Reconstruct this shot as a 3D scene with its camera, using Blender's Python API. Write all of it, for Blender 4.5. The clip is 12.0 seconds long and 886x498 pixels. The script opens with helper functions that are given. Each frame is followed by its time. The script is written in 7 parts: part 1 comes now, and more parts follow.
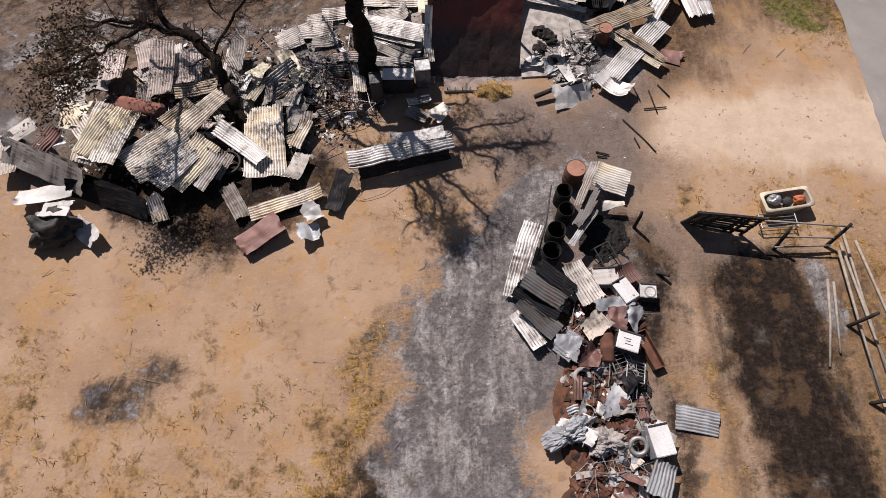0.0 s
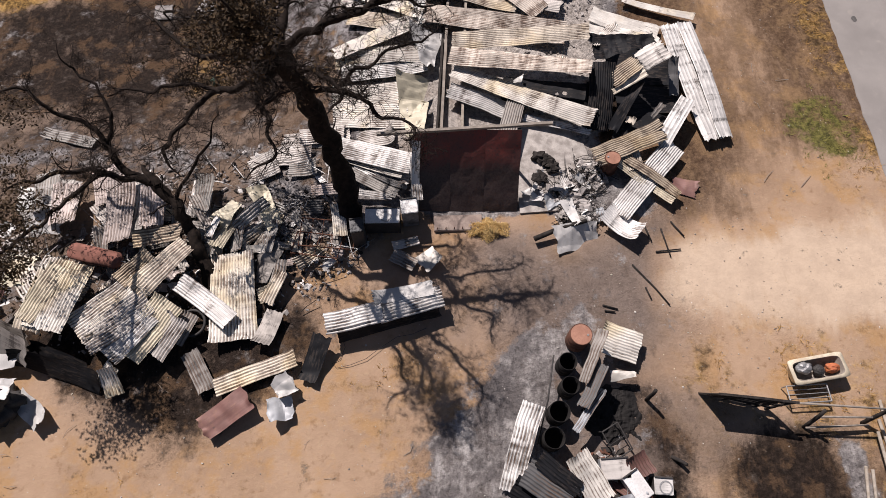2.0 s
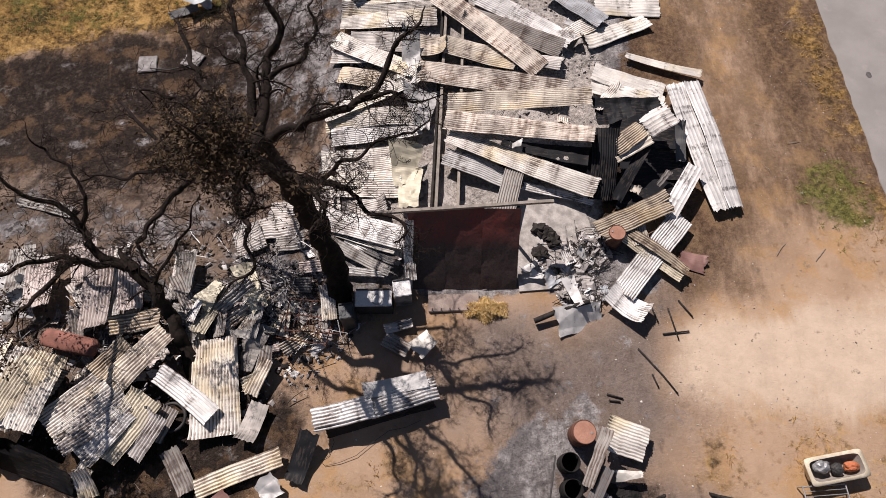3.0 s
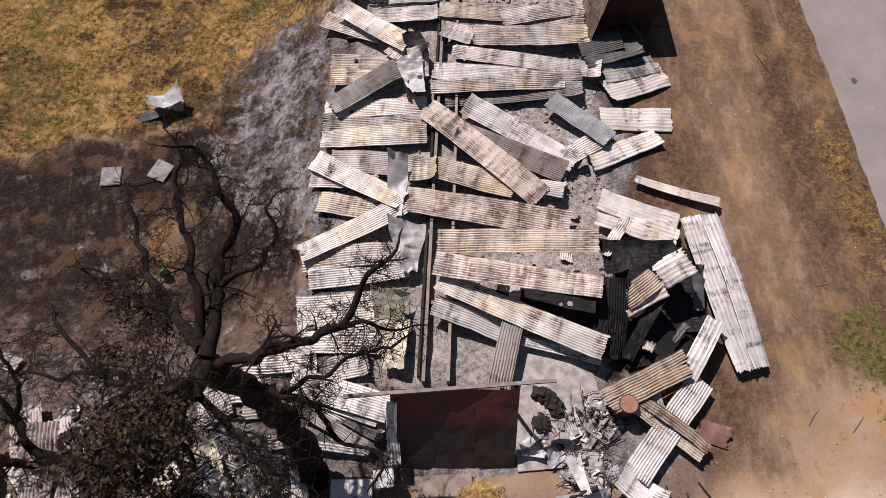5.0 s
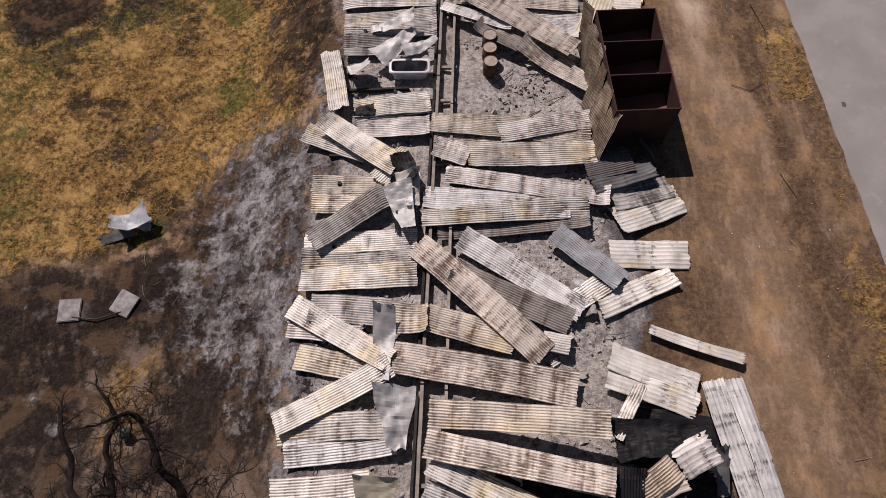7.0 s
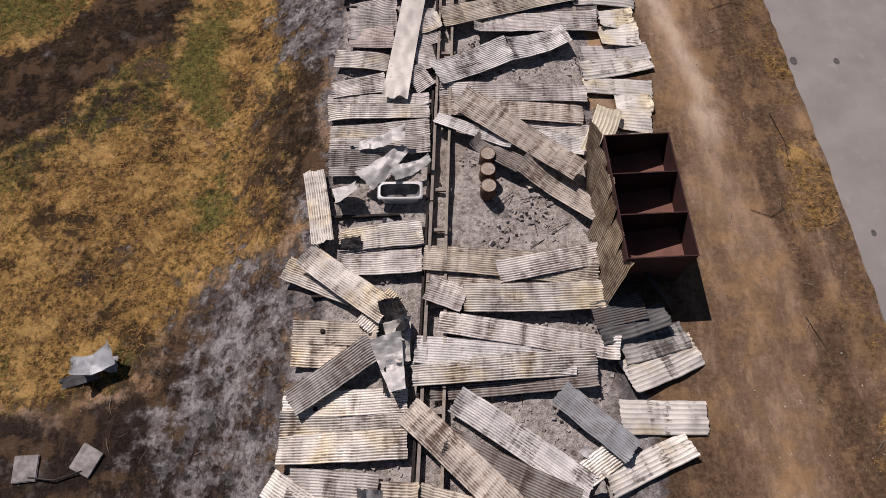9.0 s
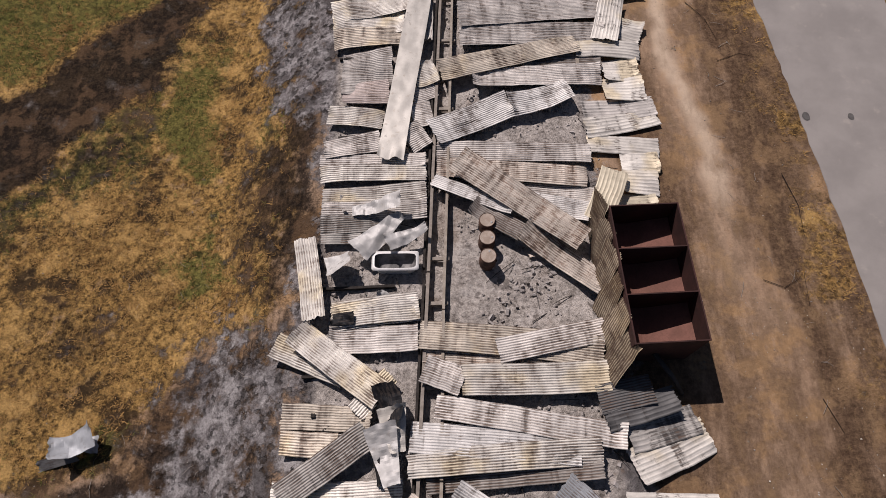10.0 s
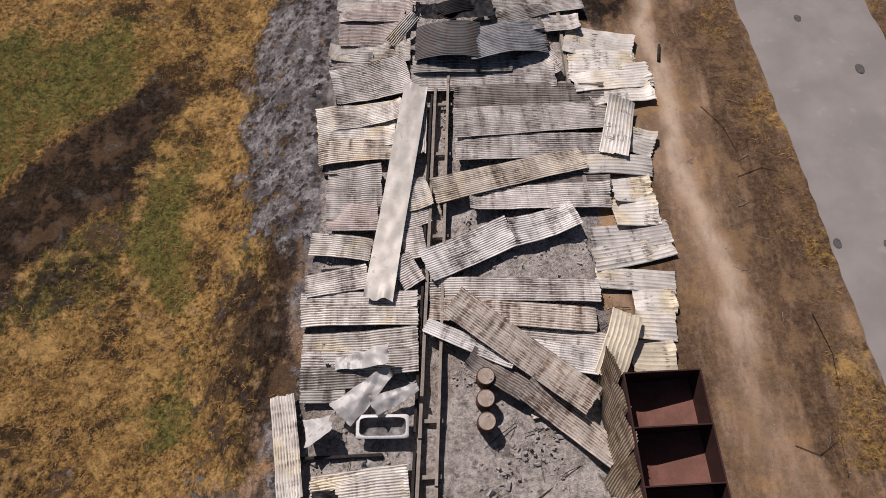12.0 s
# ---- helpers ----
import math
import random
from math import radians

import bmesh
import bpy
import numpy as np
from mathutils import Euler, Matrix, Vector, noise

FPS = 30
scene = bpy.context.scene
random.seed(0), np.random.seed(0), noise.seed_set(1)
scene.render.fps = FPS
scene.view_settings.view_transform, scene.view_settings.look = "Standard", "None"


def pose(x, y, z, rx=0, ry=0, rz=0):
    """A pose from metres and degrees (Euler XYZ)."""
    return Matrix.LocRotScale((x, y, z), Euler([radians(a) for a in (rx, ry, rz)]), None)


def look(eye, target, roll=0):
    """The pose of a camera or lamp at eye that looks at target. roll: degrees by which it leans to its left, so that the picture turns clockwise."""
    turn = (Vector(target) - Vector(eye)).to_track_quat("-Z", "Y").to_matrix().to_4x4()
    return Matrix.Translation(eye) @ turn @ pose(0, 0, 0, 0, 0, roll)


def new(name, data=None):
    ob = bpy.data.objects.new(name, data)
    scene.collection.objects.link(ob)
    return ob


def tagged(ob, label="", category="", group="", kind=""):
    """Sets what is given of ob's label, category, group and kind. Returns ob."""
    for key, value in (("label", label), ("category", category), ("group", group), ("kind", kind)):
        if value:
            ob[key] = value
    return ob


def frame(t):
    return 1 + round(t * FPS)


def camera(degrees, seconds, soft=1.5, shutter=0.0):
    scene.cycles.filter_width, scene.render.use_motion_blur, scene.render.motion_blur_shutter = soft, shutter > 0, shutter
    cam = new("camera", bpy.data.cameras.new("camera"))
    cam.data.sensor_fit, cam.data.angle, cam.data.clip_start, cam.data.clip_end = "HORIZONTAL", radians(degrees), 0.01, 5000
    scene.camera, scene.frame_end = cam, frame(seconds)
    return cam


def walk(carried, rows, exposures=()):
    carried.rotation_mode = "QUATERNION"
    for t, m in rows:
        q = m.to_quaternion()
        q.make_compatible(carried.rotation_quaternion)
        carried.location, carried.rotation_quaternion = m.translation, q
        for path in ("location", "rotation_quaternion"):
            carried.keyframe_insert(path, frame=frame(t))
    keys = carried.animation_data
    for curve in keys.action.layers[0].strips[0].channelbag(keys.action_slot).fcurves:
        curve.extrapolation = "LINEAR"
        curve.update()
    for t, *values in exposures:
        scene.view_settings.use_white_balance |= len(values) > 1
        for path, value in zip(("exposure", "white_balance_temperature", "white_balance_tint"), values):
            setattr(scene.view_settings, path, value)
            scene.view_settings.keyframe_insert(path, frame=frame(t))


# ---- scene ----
cam = camera(72.0, 12.0, soft=0.65)
PATH = [
    (0, (0.000, 0.226, 19.814), (-0.011, 9.016, 0.0), 0.24),
    (0.5, (0.068, 1.655, 19.826), (0.065, 10.442, 0.0), 0.25),
    (1, (0.170, 3.255, 19.820), (0.173, 12.096, 0.0), 0.20),
    (1.5, (0.264, 4.763, 19.854), (0.260, 13.558, 0.0), 0.15),
    (2, (0.344, 6.360, 19.898), (0.329, 15.202, 0.0), 0.03),
    (2.5, (0.432, 7.832, 19.946), (0.412, 16.655, 0.0), -0.04),
    (3, (0.520, 9.409, 19.977), (0.497, 18.248, 0.0), -0.16),
    (5, (0.879, 15.064, 19.817), (0.857, 24.105, 0.0), -0.19),
    (5.5, (0.947, 16.449, 19.805), (0.938, 25.473, 0.0), -0.15),
    (6, (1.016, 17.979, 19.763), (1.007, 27.014, 0.0), -0.19),
    (6.5, (1.060, 19.386, 19.805), (1.069, 28.395, 0.0), -0.15),
    (7, (1.106, 20.900, 19.874), (1.133, 29.935, 0.0), -0.08),
    (9, (1.319, 26.466, 20.144), (1.391, 35.663, 0.0), 0.11),
    (9.5, (1.365, 27.689, 20.202), (1.439, 36.896, 0.0), 0.11),
    (10, (1.429, 29.189, 20.201), (1.503, 38.498, 0.0), 0.06),
    (10.5, (1.474, 30.410, 20.209), (1.554, 39.734, 0.0), 0.08),
    (11, (1.553, 31.873, 20.173), (1.616, 41.319, 0.0), -0.02),
    (11.5, (1.636, 33.120, 20.205), (1.679, 42.546, 0.0), -0.11),
    (12, (1.730, 34.634, 20.208), (1.759, 44.202, 0.0), -0.25),
]
walk(cam, [(t, look(eye, target, roll)) for t, eye, target, roll in PATH], [(0, 0.15, 6500, 20), (3, 0.22, 6500, 20), (5, 0.05, 6500, 25), (7, -0.22, 6500, 24), (12, -0.25, 6500, 21)])

# ---- world, sun ----
SUN_DIR = Vector((0.45, -0.66, -1.0))  # the way the light travels
world = bpy.data.worlds.new("world")
scene.world = world
world.use_nodes = True
sky = world.node_tree.nodes.new("ShaderNodeTexSky")
sky.sky_type, sky.sun_disc = "NISHITA", False
sky.sun_elevation, sky.sun_rotation = radians(51), math.atan2(-0.45, 0.66)
back = world.node_tree.nodes["Background"]
back.inputs["Strength"].default_value = 0.035
world.node_tree.links.new(sky.outputs["Color"], back.inputs["Color"])
sun = new("sun", bpy.data.lights.new("sun", "SUN"))
sun.data.energy, sun.data.angle, sun.data.color = 4.7, radians(0.53), (1.0, 0.95, 0.87)
sun.matrix_world = Matrix.Translation((-20, 40, 50)) @ SUN_DIR.to_track_quat("-Z", "Y").to_matrix().to_4x4()
scene.view_settings.exposure = 0.0

# ---- materials ----
class Nodes:
    """A material and short ways to add nodes to it."""

    def __init__(self, name, rough=0.8, metal=0.0):
        self.mat = bpy.data.materials.new(name)
        self.mat.use_nodes = True
        self.tree = self.mat.node_tree
        self.bsdf = self.tree.nodes["Principled BSDF"]
        self.bsdf.inputs["Roughness"].default_value = rough
        self.bsdf.inputs["Metallic"].default_value = metal
        self.coord = self.add("ShaderNodeTexCoord")
        self.info = self.add("ShaderNodeObjectInfo")

    def add(self, kind, **inputs):
        node = self.tree.nodes.new(kind)
        for key, value in inputs.items():
            self.put(node.inputs[key.replace("_", " ")], value)
        return node

    def put(self, socket, value):
        if isinstance(value, bpy.types.NodeSocket):
            self.tree.links.new(value, socket)
        else:
            socket.default_value = value

    def place(self, scale=(1, 1, 1), local=True):
        """Coordinates in metres, shifted by a random amount for each object where local."""
        m = self.add("ShaderNodeMapping")
        self.put(m.inputs["Vector"], self.coord.outputs["Object"])
        m.inputs["Scale"].default_value = scale
        if local:
            c = self.add("ShaderNodeCombineXYZ")
            k = self.math("MULTIPLY", self.info.outputs["Random"], 37.0)
            for axis in "XYZ":
                self.put(c.inputs[axis], k)
            self.put(m.inputs["Location"], c.outputs[0])
        return m.outputs[0]

    def noise(self, vector, scale, detail=4.0, rough=0.6):
        n = self.add("ShaderNodeTexNoise", Scale=scale, Detail=detail, Roughness=rough)
        self.put(n.inputs["Vector"], vector)
        return n.outputs["Fac"]

    def span(self, value, low, high):
        r = self.add("ShaderNodeMapRange")
        r.interpolation_type = "SMOOTHSTEP"
        self.put(r.inputs["Value"], value)
        r.inputs["From Min"].default_value, r.inputs["From Max"].default_value = low, high
        return r.outputs[0]

    def math(self, op, a, b):
        m = self.add("ShaderNodeMath")
        m.operation = op
        self.put(m.inputs[0], a)
        self.put(m.inputs[1], b)
        return m.outputs[0]

    def mix(self, fac, a, b, blend="MIX"):
        m = self.add("ShaderNodeMix")
        m.data_type, m.blend_type = "RGBA", blend
        self.put(m.inputs[0], fac)
        for socket, value in ((m.inputs[6], a), (m.inputs[7], b)):
            self.put(socket, (*value, 1) if isinstance(value, tuple) else value)
        return m.outputs[2]

    def bump(self, height, strength=0.5, distance=0.02):
        b = self.add("ShaderNodeBump", Strength=strength, Distance=distance)
        self.put(b.inputs["Height"], height)
        self.put(self.bsdf.inputs["Normal"], b.outputs[0])

    def done(self, colour):
        self.put(self.bsdf.inputs["Base Color"], (*colour, 1) if isinstance(colour, tuple) else colour)
        return self.mat


def plain(name, a, b, scale=8.0, rough=0.8, metal=0.0, bump=0.3):
    """Two tones in coarse and fine noise."""
    n = Nodes(name, rough, metal)
    n.bsdf.inputs["Specular IOR Level"].default_value = 0.5 if rough < 0.75 else 0.18
    v = n.place()
    coarse, fine = n.noise(v, scale), n.noise(v, scale * 9, 5.0)
    n.bump(n.math("ADD", coarse, fine), bump, 0.01)
    c = n.mix(n.span(coarse, 0.35, 0.65), a, b)
    return n.done(n.mix(n.span(fine, 0.4, 0.75), c, n.mix(0.5, c, tuple(v * 0.55 for v in a))))


def roofing(name, base, rust, soot, rust_colour=(0.25, 0.14, 0.085), dark=(0.03, 0.027, 0.027), yellowing=0.0, trough_gain=0.0):
    """Burnt zinc-coated iron: x runs along the sheet. rust and soot: 0 to 1."""
    n = Nodes(name, 0.6, 0.15 if soot < 0.65 else 0.0)
    n.bsdf.inputs["Specular IOR Level"].default_value = 0.5 if soot < 0.65 else 0.12
    v, along = n.place(), n.place((1.7, 0.2, 0.2))
    lines, dashes = n.place((0.22, 9.0, 1.0)), n.place((2.2, 11.0, 1.0))
    bands, cloud, fine = n.noise(along, 1.7, 4.0), n.noise(v, 1.3, 6.0, 0.65), n.noise(v, 20.0, 6.0, 0.72)
    streak, dash = n.noise(lines, 2.2, 5.0), n.noise(dashes, 1.5, 3.0)
    tone = n.mix(n.span(cloud, 0.3, 0.7), tuple(0.7 * c for c in base), tuple(min(0.85, 1.12 * c) for c in base))
    tone = n.mix(n.math("MULTIPLY", n.span(streak, 0.46, 0.66), 0.26), tone, tuple(0.42 * c for c in base))
    mixed = n.math("ADD", n.math("MULTIPLY", cloud, 0.3), n.math("ADD", n.math("MULTIPLY", fine, 0.25), n.math("MULTIPLY", bands, 0.45)))
    r = n.span(n.math("ADD", mixed, n.math("MULTIPLY", n.math("SUBTRACT", dash, 0.5), 0.35)), 0.60 - 0.18 * rust, 0.76 - 0.18 * rust)
    tone = n.mix(n.math("MULTIPLY", r, min(0.9, 0.3 + rust * 0.8) if soot < 0.65 else 0.0), tone, rust_colour)
    s = n.span(n.math("ADD", n.math("MULTIPLY", bands, 0.6), n.math("MULTIPLY", streak, 0.4)), 0.66 - 0.26 * soot, 0.78 - 0.24 * soot)
    tone = n.mix(n.math("MULTIPLY", s, min(0.95, 0.45 + soot * 0.7)), tone, dark)
    patchy = n.noise(v, 0.9, 3.0, 0.6)
    flecks = n.math("MULTIPLY", n.span(dash, 0.50, 0.58), n.span(n.math("ADD", n.math("MULTIPLY", bands, 0.5), n.math("MULTIPLY", patchy, 0.5)), 0.56 - 0.16 * soot, 0.66 - 0.16 * soot))
    tone = n.mix(n.math("MULTIPLY", flecks, 0.68), tone, (0.055, 0.045, 0.04))
    # Troughs darkened in patches: their shade painted together with burn stains.
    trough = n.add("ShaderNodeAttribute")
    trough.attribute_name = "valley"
    trough_dark = n.math("ADD", trough.outputs["Fac"], n.math("ADD", n.math("MULTIPLY", n.math("SUBTRACT", bands, 0.5), 1.5), n.math("ADD", n.math("MULTIPLY", n.math("SUBTRACT", patchy, 0.5), 1.3), n.math("MULTIPLY", n.math("SUBTRACT", dash, 0.5), 0.7))))
    tone = n.mix(n.math("MULTIPLY", n.span(trough_dark, 0.70 - trough_gain, 1.0 - trough_gain), 0.82 if soot < 0.65 else 0.0), tone, n.mix(0.3, (0.075, 0.058, 0.047), rust_colour))
    if yellowing:
        wide = n.noise(v, 0.55, 3.0, 0.5)
        tone = n.mix(n.math("MULTIPLY", n.span(wide, 0.5, 0.66), yellowing), tone, n.mix(1.0, tone, (1.0, 0.86, 0.56), "MULTIPLY"))
    own = n.math("ADD", n.math("MULTIPLY", n.info.outputs["Random"], 0.32), 0.8)
    grey = n.add("ShaderNodeCombineXYZ")
    for axis in "XYZ":
        n.put(grey.inputs[axis], own)
    n.bump(fine, 0.3, 0.006)
    return n.done(n.mix(1.0, tone, grey.outputs[0], "MULTIPLY"))


ROOF = {
    "grey": roofing("grey_iron", (0.68, 0.64, 0.595), 0.22, 0.46),
    "cream": roofing("cream_iron", (0.77, 0.725, 0.66), 0.22, 0.4, yellowing=0.6),
    "tan": roofing("tan_iron", (0.68, 0.61, 0.51), 0.45, 0.45, yellowing=0.5),
    "rust": roofing("rusted_iron", (0.68, 0.61, 0.53), 0.7, 0.5),
    "rosy": roofing("pinkish_iron", (0.55, 0.475, 0.44), 0.35, 0.3),
    "white": roofing("whitened_iron", (0.75, 0.73, 0.70), 0.2, 0.5, trough_gain=-0.1),
    "sooty": roofing("sooty_iron", (0.42, 0.40, 0.37), 0.2, 0.6),
    "scorched": roofing("scorched_iron", (0.36, 0.33, 0.30), 0.35, 0.55, trough_gain=0.12),
    # Black for burnt sheets, and for sheets that stand in for shade.
    "dark": roofing("burnt_and_shade_iron", (0.016, 0.0165, 0.019), 0.1, 0.7, dark=(0.009, 0.009, 0.01)),
    "yellow": roofing("yellowed_iron", (0.63, 0.565, 0.43), 0.2, 0.15),
    "galv": roofing("blue_grey_iron", (0.42, 0.44, 0.46), 0.12, 0.18),
    "smoked": roofing("smoked_iron", (0.13, 0.128, 0.128), 0.15, 0.5),
    "brown": roofing("browned_iron", (0.58, 0.49, 0.37), 0.4, 0.5, yellowing=0.4, trough_gain=0.22),
    "striped": roofing("striped_brown_iron", (0.52, 0.44, 0.32), 0.45, 0.5, yellowing=0.4, trough_gain=0.5),
    "maroon": roofing("maroon_iron", (0.20, 0.10, 0.085), 0.5, 0.3),
}


def bare_sheet(name, base, stain):
    """Flat capping metal: chalky, with soft stains and scuffs."""
    n = Nodes(name, 0.55, 0.1)
    v = n.place()
    cloud, fine, spot = n.noise(v, 1.8, 6.0, 0.65), n.noise(v, 18.0, 5.0, 0.7), n.noise(v, 4.5, 4.0, 0.6)
    c = n.mix(n.span(cloud, 0.35, 0.65), tuple(0.82 * k for k in base), base)
    c = n.mix(n.math("MULTIPLY", n.span(spot, 0.58, 0.7), 0.55), c, stain)
    c = n.mix(n.math("MULTIPLY", n.span(cloud, 0.62, 0.72), 0.7), c, (0.08, 0.07, 0.062))
    n.bump(n.math("ADD", fine, cloud), 0.25, 0.01)
    return n.done(c)


BARE = {
    "white": bare_sheet("chalky_white_metal", (0.56, 0.55, 0.53), (0.36, 0.33, 0.30)),
    "cream": bare_sheet("chalky_cream_metal", (0.60, 0.57, 0.515), (0.40, 0.35, 0.29)),
    "galv": bare_sheet("chalky_grey_metal", (0.44, 0.46, 0.48), (0.20, 0.18, 0.16)),
    "yellow": bare_sheet("chalky_yellow_metal", (0.58, 0.53, 0.40), (0.36, 0.31, 0.22)),
}
RUST = plain("rust", (0.17, 0.078, 0.052), (0.10, 0.05, 0.036), 3.0, 0.85)
RUST_LIGHT = plain("pale_rust", (0.42, 0.225, 0.16), (0.33, 0.17, 0.12), 3.0, 0.85)
CHARCOAL = plain("charred_wood", (0.028, 0.024, 0.022), (0.05, 0.044, 0.04), 6.0, 0.9, bump=0.6)
BLACK = plain("blackened_metal", (0.03, 0.028, 0.028), (0.055, 0.05, 0.047), 4.0, 0.7)
TIMBER = plain("weathered_timber", (0.34, 0.30, 0.26), (0.24, 0.21, 0.18), 5.0, 0.9, bump=0.5)
PALE_TIMBER = plain("pale_timber", (0.40, 0.355, 0.30), (0.28, 0.24, 0.195), 5.0, 0.9, bump=0.5)
CONCRETE = plain("ashy_concrete", (0.50, 0.465, 0.43), (0.27, 0.245, 0.225), 2.6, 0.95, bump=0.6)
ENAMEL = plain("white_enamel", (0.78, 0.78, 0.77), (0.68, 0.67, 0.65), 2.0, 0.35, bump=0.05)
CREAM_PAINT = plain("cream_paint", (0.66, 0.59, 0.45), (0.50, 0.43, 0.32), 4.0, 0.6)
STEEL = plain("dull_steel", (0.40, 0.40, 0.40), (0.28, 0.28, 0.28), 5.0, 0.5, 0.5)
RUBBLE = plain("ash_rubble", (0.44, 0.41, 0.39), (0.27, 0.245, 0.23), 6.0, 0.95, bump=0.6)
BARK = plain("burnt_bark", (0.012, 0.009, 0.0075), (0.028, 0.02, 0.016), 7.0, 0.95, bump=0.7)
LEAF = plain("scorched_leaves", (0.085, 0.055, 0.028), (0.032, 0.023, 0.015), 3.0, 0.8)
# Red of the bin's steel, darkened for its unlit walls.
BIN_SHADED = plain("shaded_red_steel", (0.065, 0.03, 0.026), (0.042, 0.022, 0.02), 1.5, 0.75)


def panel_red():
    n = Nodes("scorched_red_panel", 0.6, 0.1)
    v = n.place()
    cloud, fine = n.noise(v, 0.9, 5.0), n.noise(v, 14.0, 6.0)
    up = n.add("ShaderNodeSeparateXYZ")
    n.put(up.inputs[0], n.coord.outputs["Object"])
    c = n.mix(n.span(cloud, 0.35, 0.68), (0.21, 0.042, 0.032), (0.12, 0.045, 0.038))
    burn = n.math("ADD", up.outputs["Z"], n.math("MULTIPLY", n.math("SUBTRACT", cloud, 0.5), 1.6))
    c = n.mix(n.math("MULTIPLY", n.span(burn, 1.75, 1.2), 0.9), c, n.mix(n.span(fine, 0.35, 0.7), (0.035, 0.027, 0.025), (0.085, 0.07, 0.062)))
    n.bump(cloud, 0.5, 0.1)
    return n.done(n.mix(n.span(fine, 0.45, 0.75), c, (0.06, 0.04, 0.035)))


RED_PANEL = panel_red()


def ground_material():
    """Sand, grass, char, ash and tracks by the two masks of the ground mesh."""
    n = Nodes("ground", 0.95)
    n.bsdf.inputs["Specular IOR Level"].default_value = 0.1
    v, drawn = n.place(local=False), n.place((1.0, 0.36, 1.0), local=False)
    one = n.add("ShaderNodeVertexColor")
    one.layer_name = "zones"
    three = n.add("ShaderNodeVertexColor")
    three.layer_name = "marks"
    two = n.add("ShaderNodeVertexColor")
    two.layer_name = "cover"
    a, b = n.add("ShaderNodeSeparateColor"), n.add("ShaderNodeSeparateColor")
    n.put(a.inputs[0], one.outputs[0])
    n.put(b.inputs[0], two.outputs[0])
    d = n.add("ShaderNodeSeparateColor")
    n.put(d.inputs[0], three.outputs[0])
    pocky = d.outputs[1]
    char, ash, grass = a.outputs
    green, soil, dust = b.outputs
    big, mid, fine, grit = n.noise(v, 0.35, 4.0), n.noise(v, 1.1, 8.0, 0.72), n.noise(v, 5.0, 8.0, 0.75), n.noise(v, 26.0, 5.0, 0.75)
    spots, streak = n.noise(v, 2.3, 4.0, 0.6), n.noise(drawn, 1.6, 7.0, 0.7)
    clods, patch = n.noise(v, 3.6, 3.0, 0.55), n.noise(v, 0.62, 5.0, 0.66)

    def edge(mask, wobble, low=0.3, high=0.7, much=2.2):
        return n.span(n.math("ADD", mask, n.math("MULTIPLY", n.math("SUBTRACT", wobble, 0.5), much)), low, high)

    def part_of(amount, fac):
        return n.math("MULTIPLY", fac, amount)

    sand = n.mix(n.span(big, 0.3, 0.7), (0.32, 0.214, 0.14), (0.425, 0.296, 0.202))
    sand = n.mix(part_of(0.65, n.span(patch, 0.47, 0.62)), sand, (0.40, 0.238, 0.105))
    sand = n.mix(part_of(0.55, n.span(spots, 0.55, 0.72)), sand, (0.20, 0.118, 0.062))
    sand = n.mix(part_of(0.5, n.span(fine, 0.5, 0.7)), sand, (0.45, 0.33, 0.215))
    c = n.mix(part_of(0.95, edge(dust, streak, 0.15, 0.9, 1.2)), sand, n.mix(n.span(mid, 0.35, 0.65), (0.49, 0.38, 0.285), (0.58, 0.455, 0.34)))
    brown = n.mix(n.span(fine, 0.35, 0.68), (0.07, 0.042, 0.026), (0.165, 0.105, 0.065))
    brown = n.mix(part_of(0.45, n.span(streak, 0.5, 0.68)), brown, (0.31, 0.205, 0.115))
    brown = n.mix(part_of(0.5, n.span(patch, 0.5, 0.62)), brown, (0.29, 0.185, 0.10))
    c = n.mix(edge(soil, streak, 0.1, 0.9, 1.6), c, brown)
    straw = n.mix(n.span(fine, 0.36, 0.66), (0.055, 0.032, 0.013), (0.53, 0.325, 0.11))
    straw = n.mix(part_of(0.92, n.span(n.math("ADD", part_of(0.6, patch), part_of(0.4, big)), 0.52, 0.59)), straw, (0.034, 0.023, 0.014))
    straw = n.mix(part_of(0.6, n.span(mid, 0.52, 0.64)), straw, (0.07, 0.042, 0.022))
    straw = n.mix(part_of(0.7, n.span(patch, 0.48, 0.36)), straw, (0.58, 0.365, 0.135))
    straw = n.mix(part_of(0.5, n.span(spots, 0.58, 0.7)), straw, (0.42, 0.28, 0.13))
    sooty = n.mix(n.span(mid, 0.35, 0.65), (0.12, 0.10, 0.092), (0.22, 0.18, 0.16))
    c = n.mix(part_of(0.85, n.span(n.math("ADD", two.outputs["Alpha"], part_of(0.5, n.math("SUBTRACT", patch, 0.5))), 0.05, 0.95)), c, sooty)
    c = n.mix(edge(grass, mid, 0.25, 0.75, 2.6), c, straw)
    leafy = n.mix(n.span(fine, 0.35, 0.66), (0.034, 0.038, 0.011), (0.19, 0.18, 0.05))
    c = n.mix(part_of(0.9, edge(green, mid)), c, leafy)
    black = n.mix(n.span(fine, 0.4, 0.7), (0.012, 0.0088, 0.0075), (0.042, 0.029, 0.023))
    black = n.mix(part_of(0.75, n.span(patch, 0.51, 0.6)), black, (0.115, 0.07, 0.04))
    black = n.mix(part_of(0.5, n.span(streak, 0.54, 0.66)), black, (0.125, 0.078, 0.048))
    black = n.mix(part_of(0.5, n.span(mid, 0.54, 0.64)), black, (0.11, 0.09, 0.077))
    c = n.mix(part_of(0.95, edge(char, n.mix(0.35, mid, streak), 0.25, 0.8, 3.0)), c, black)
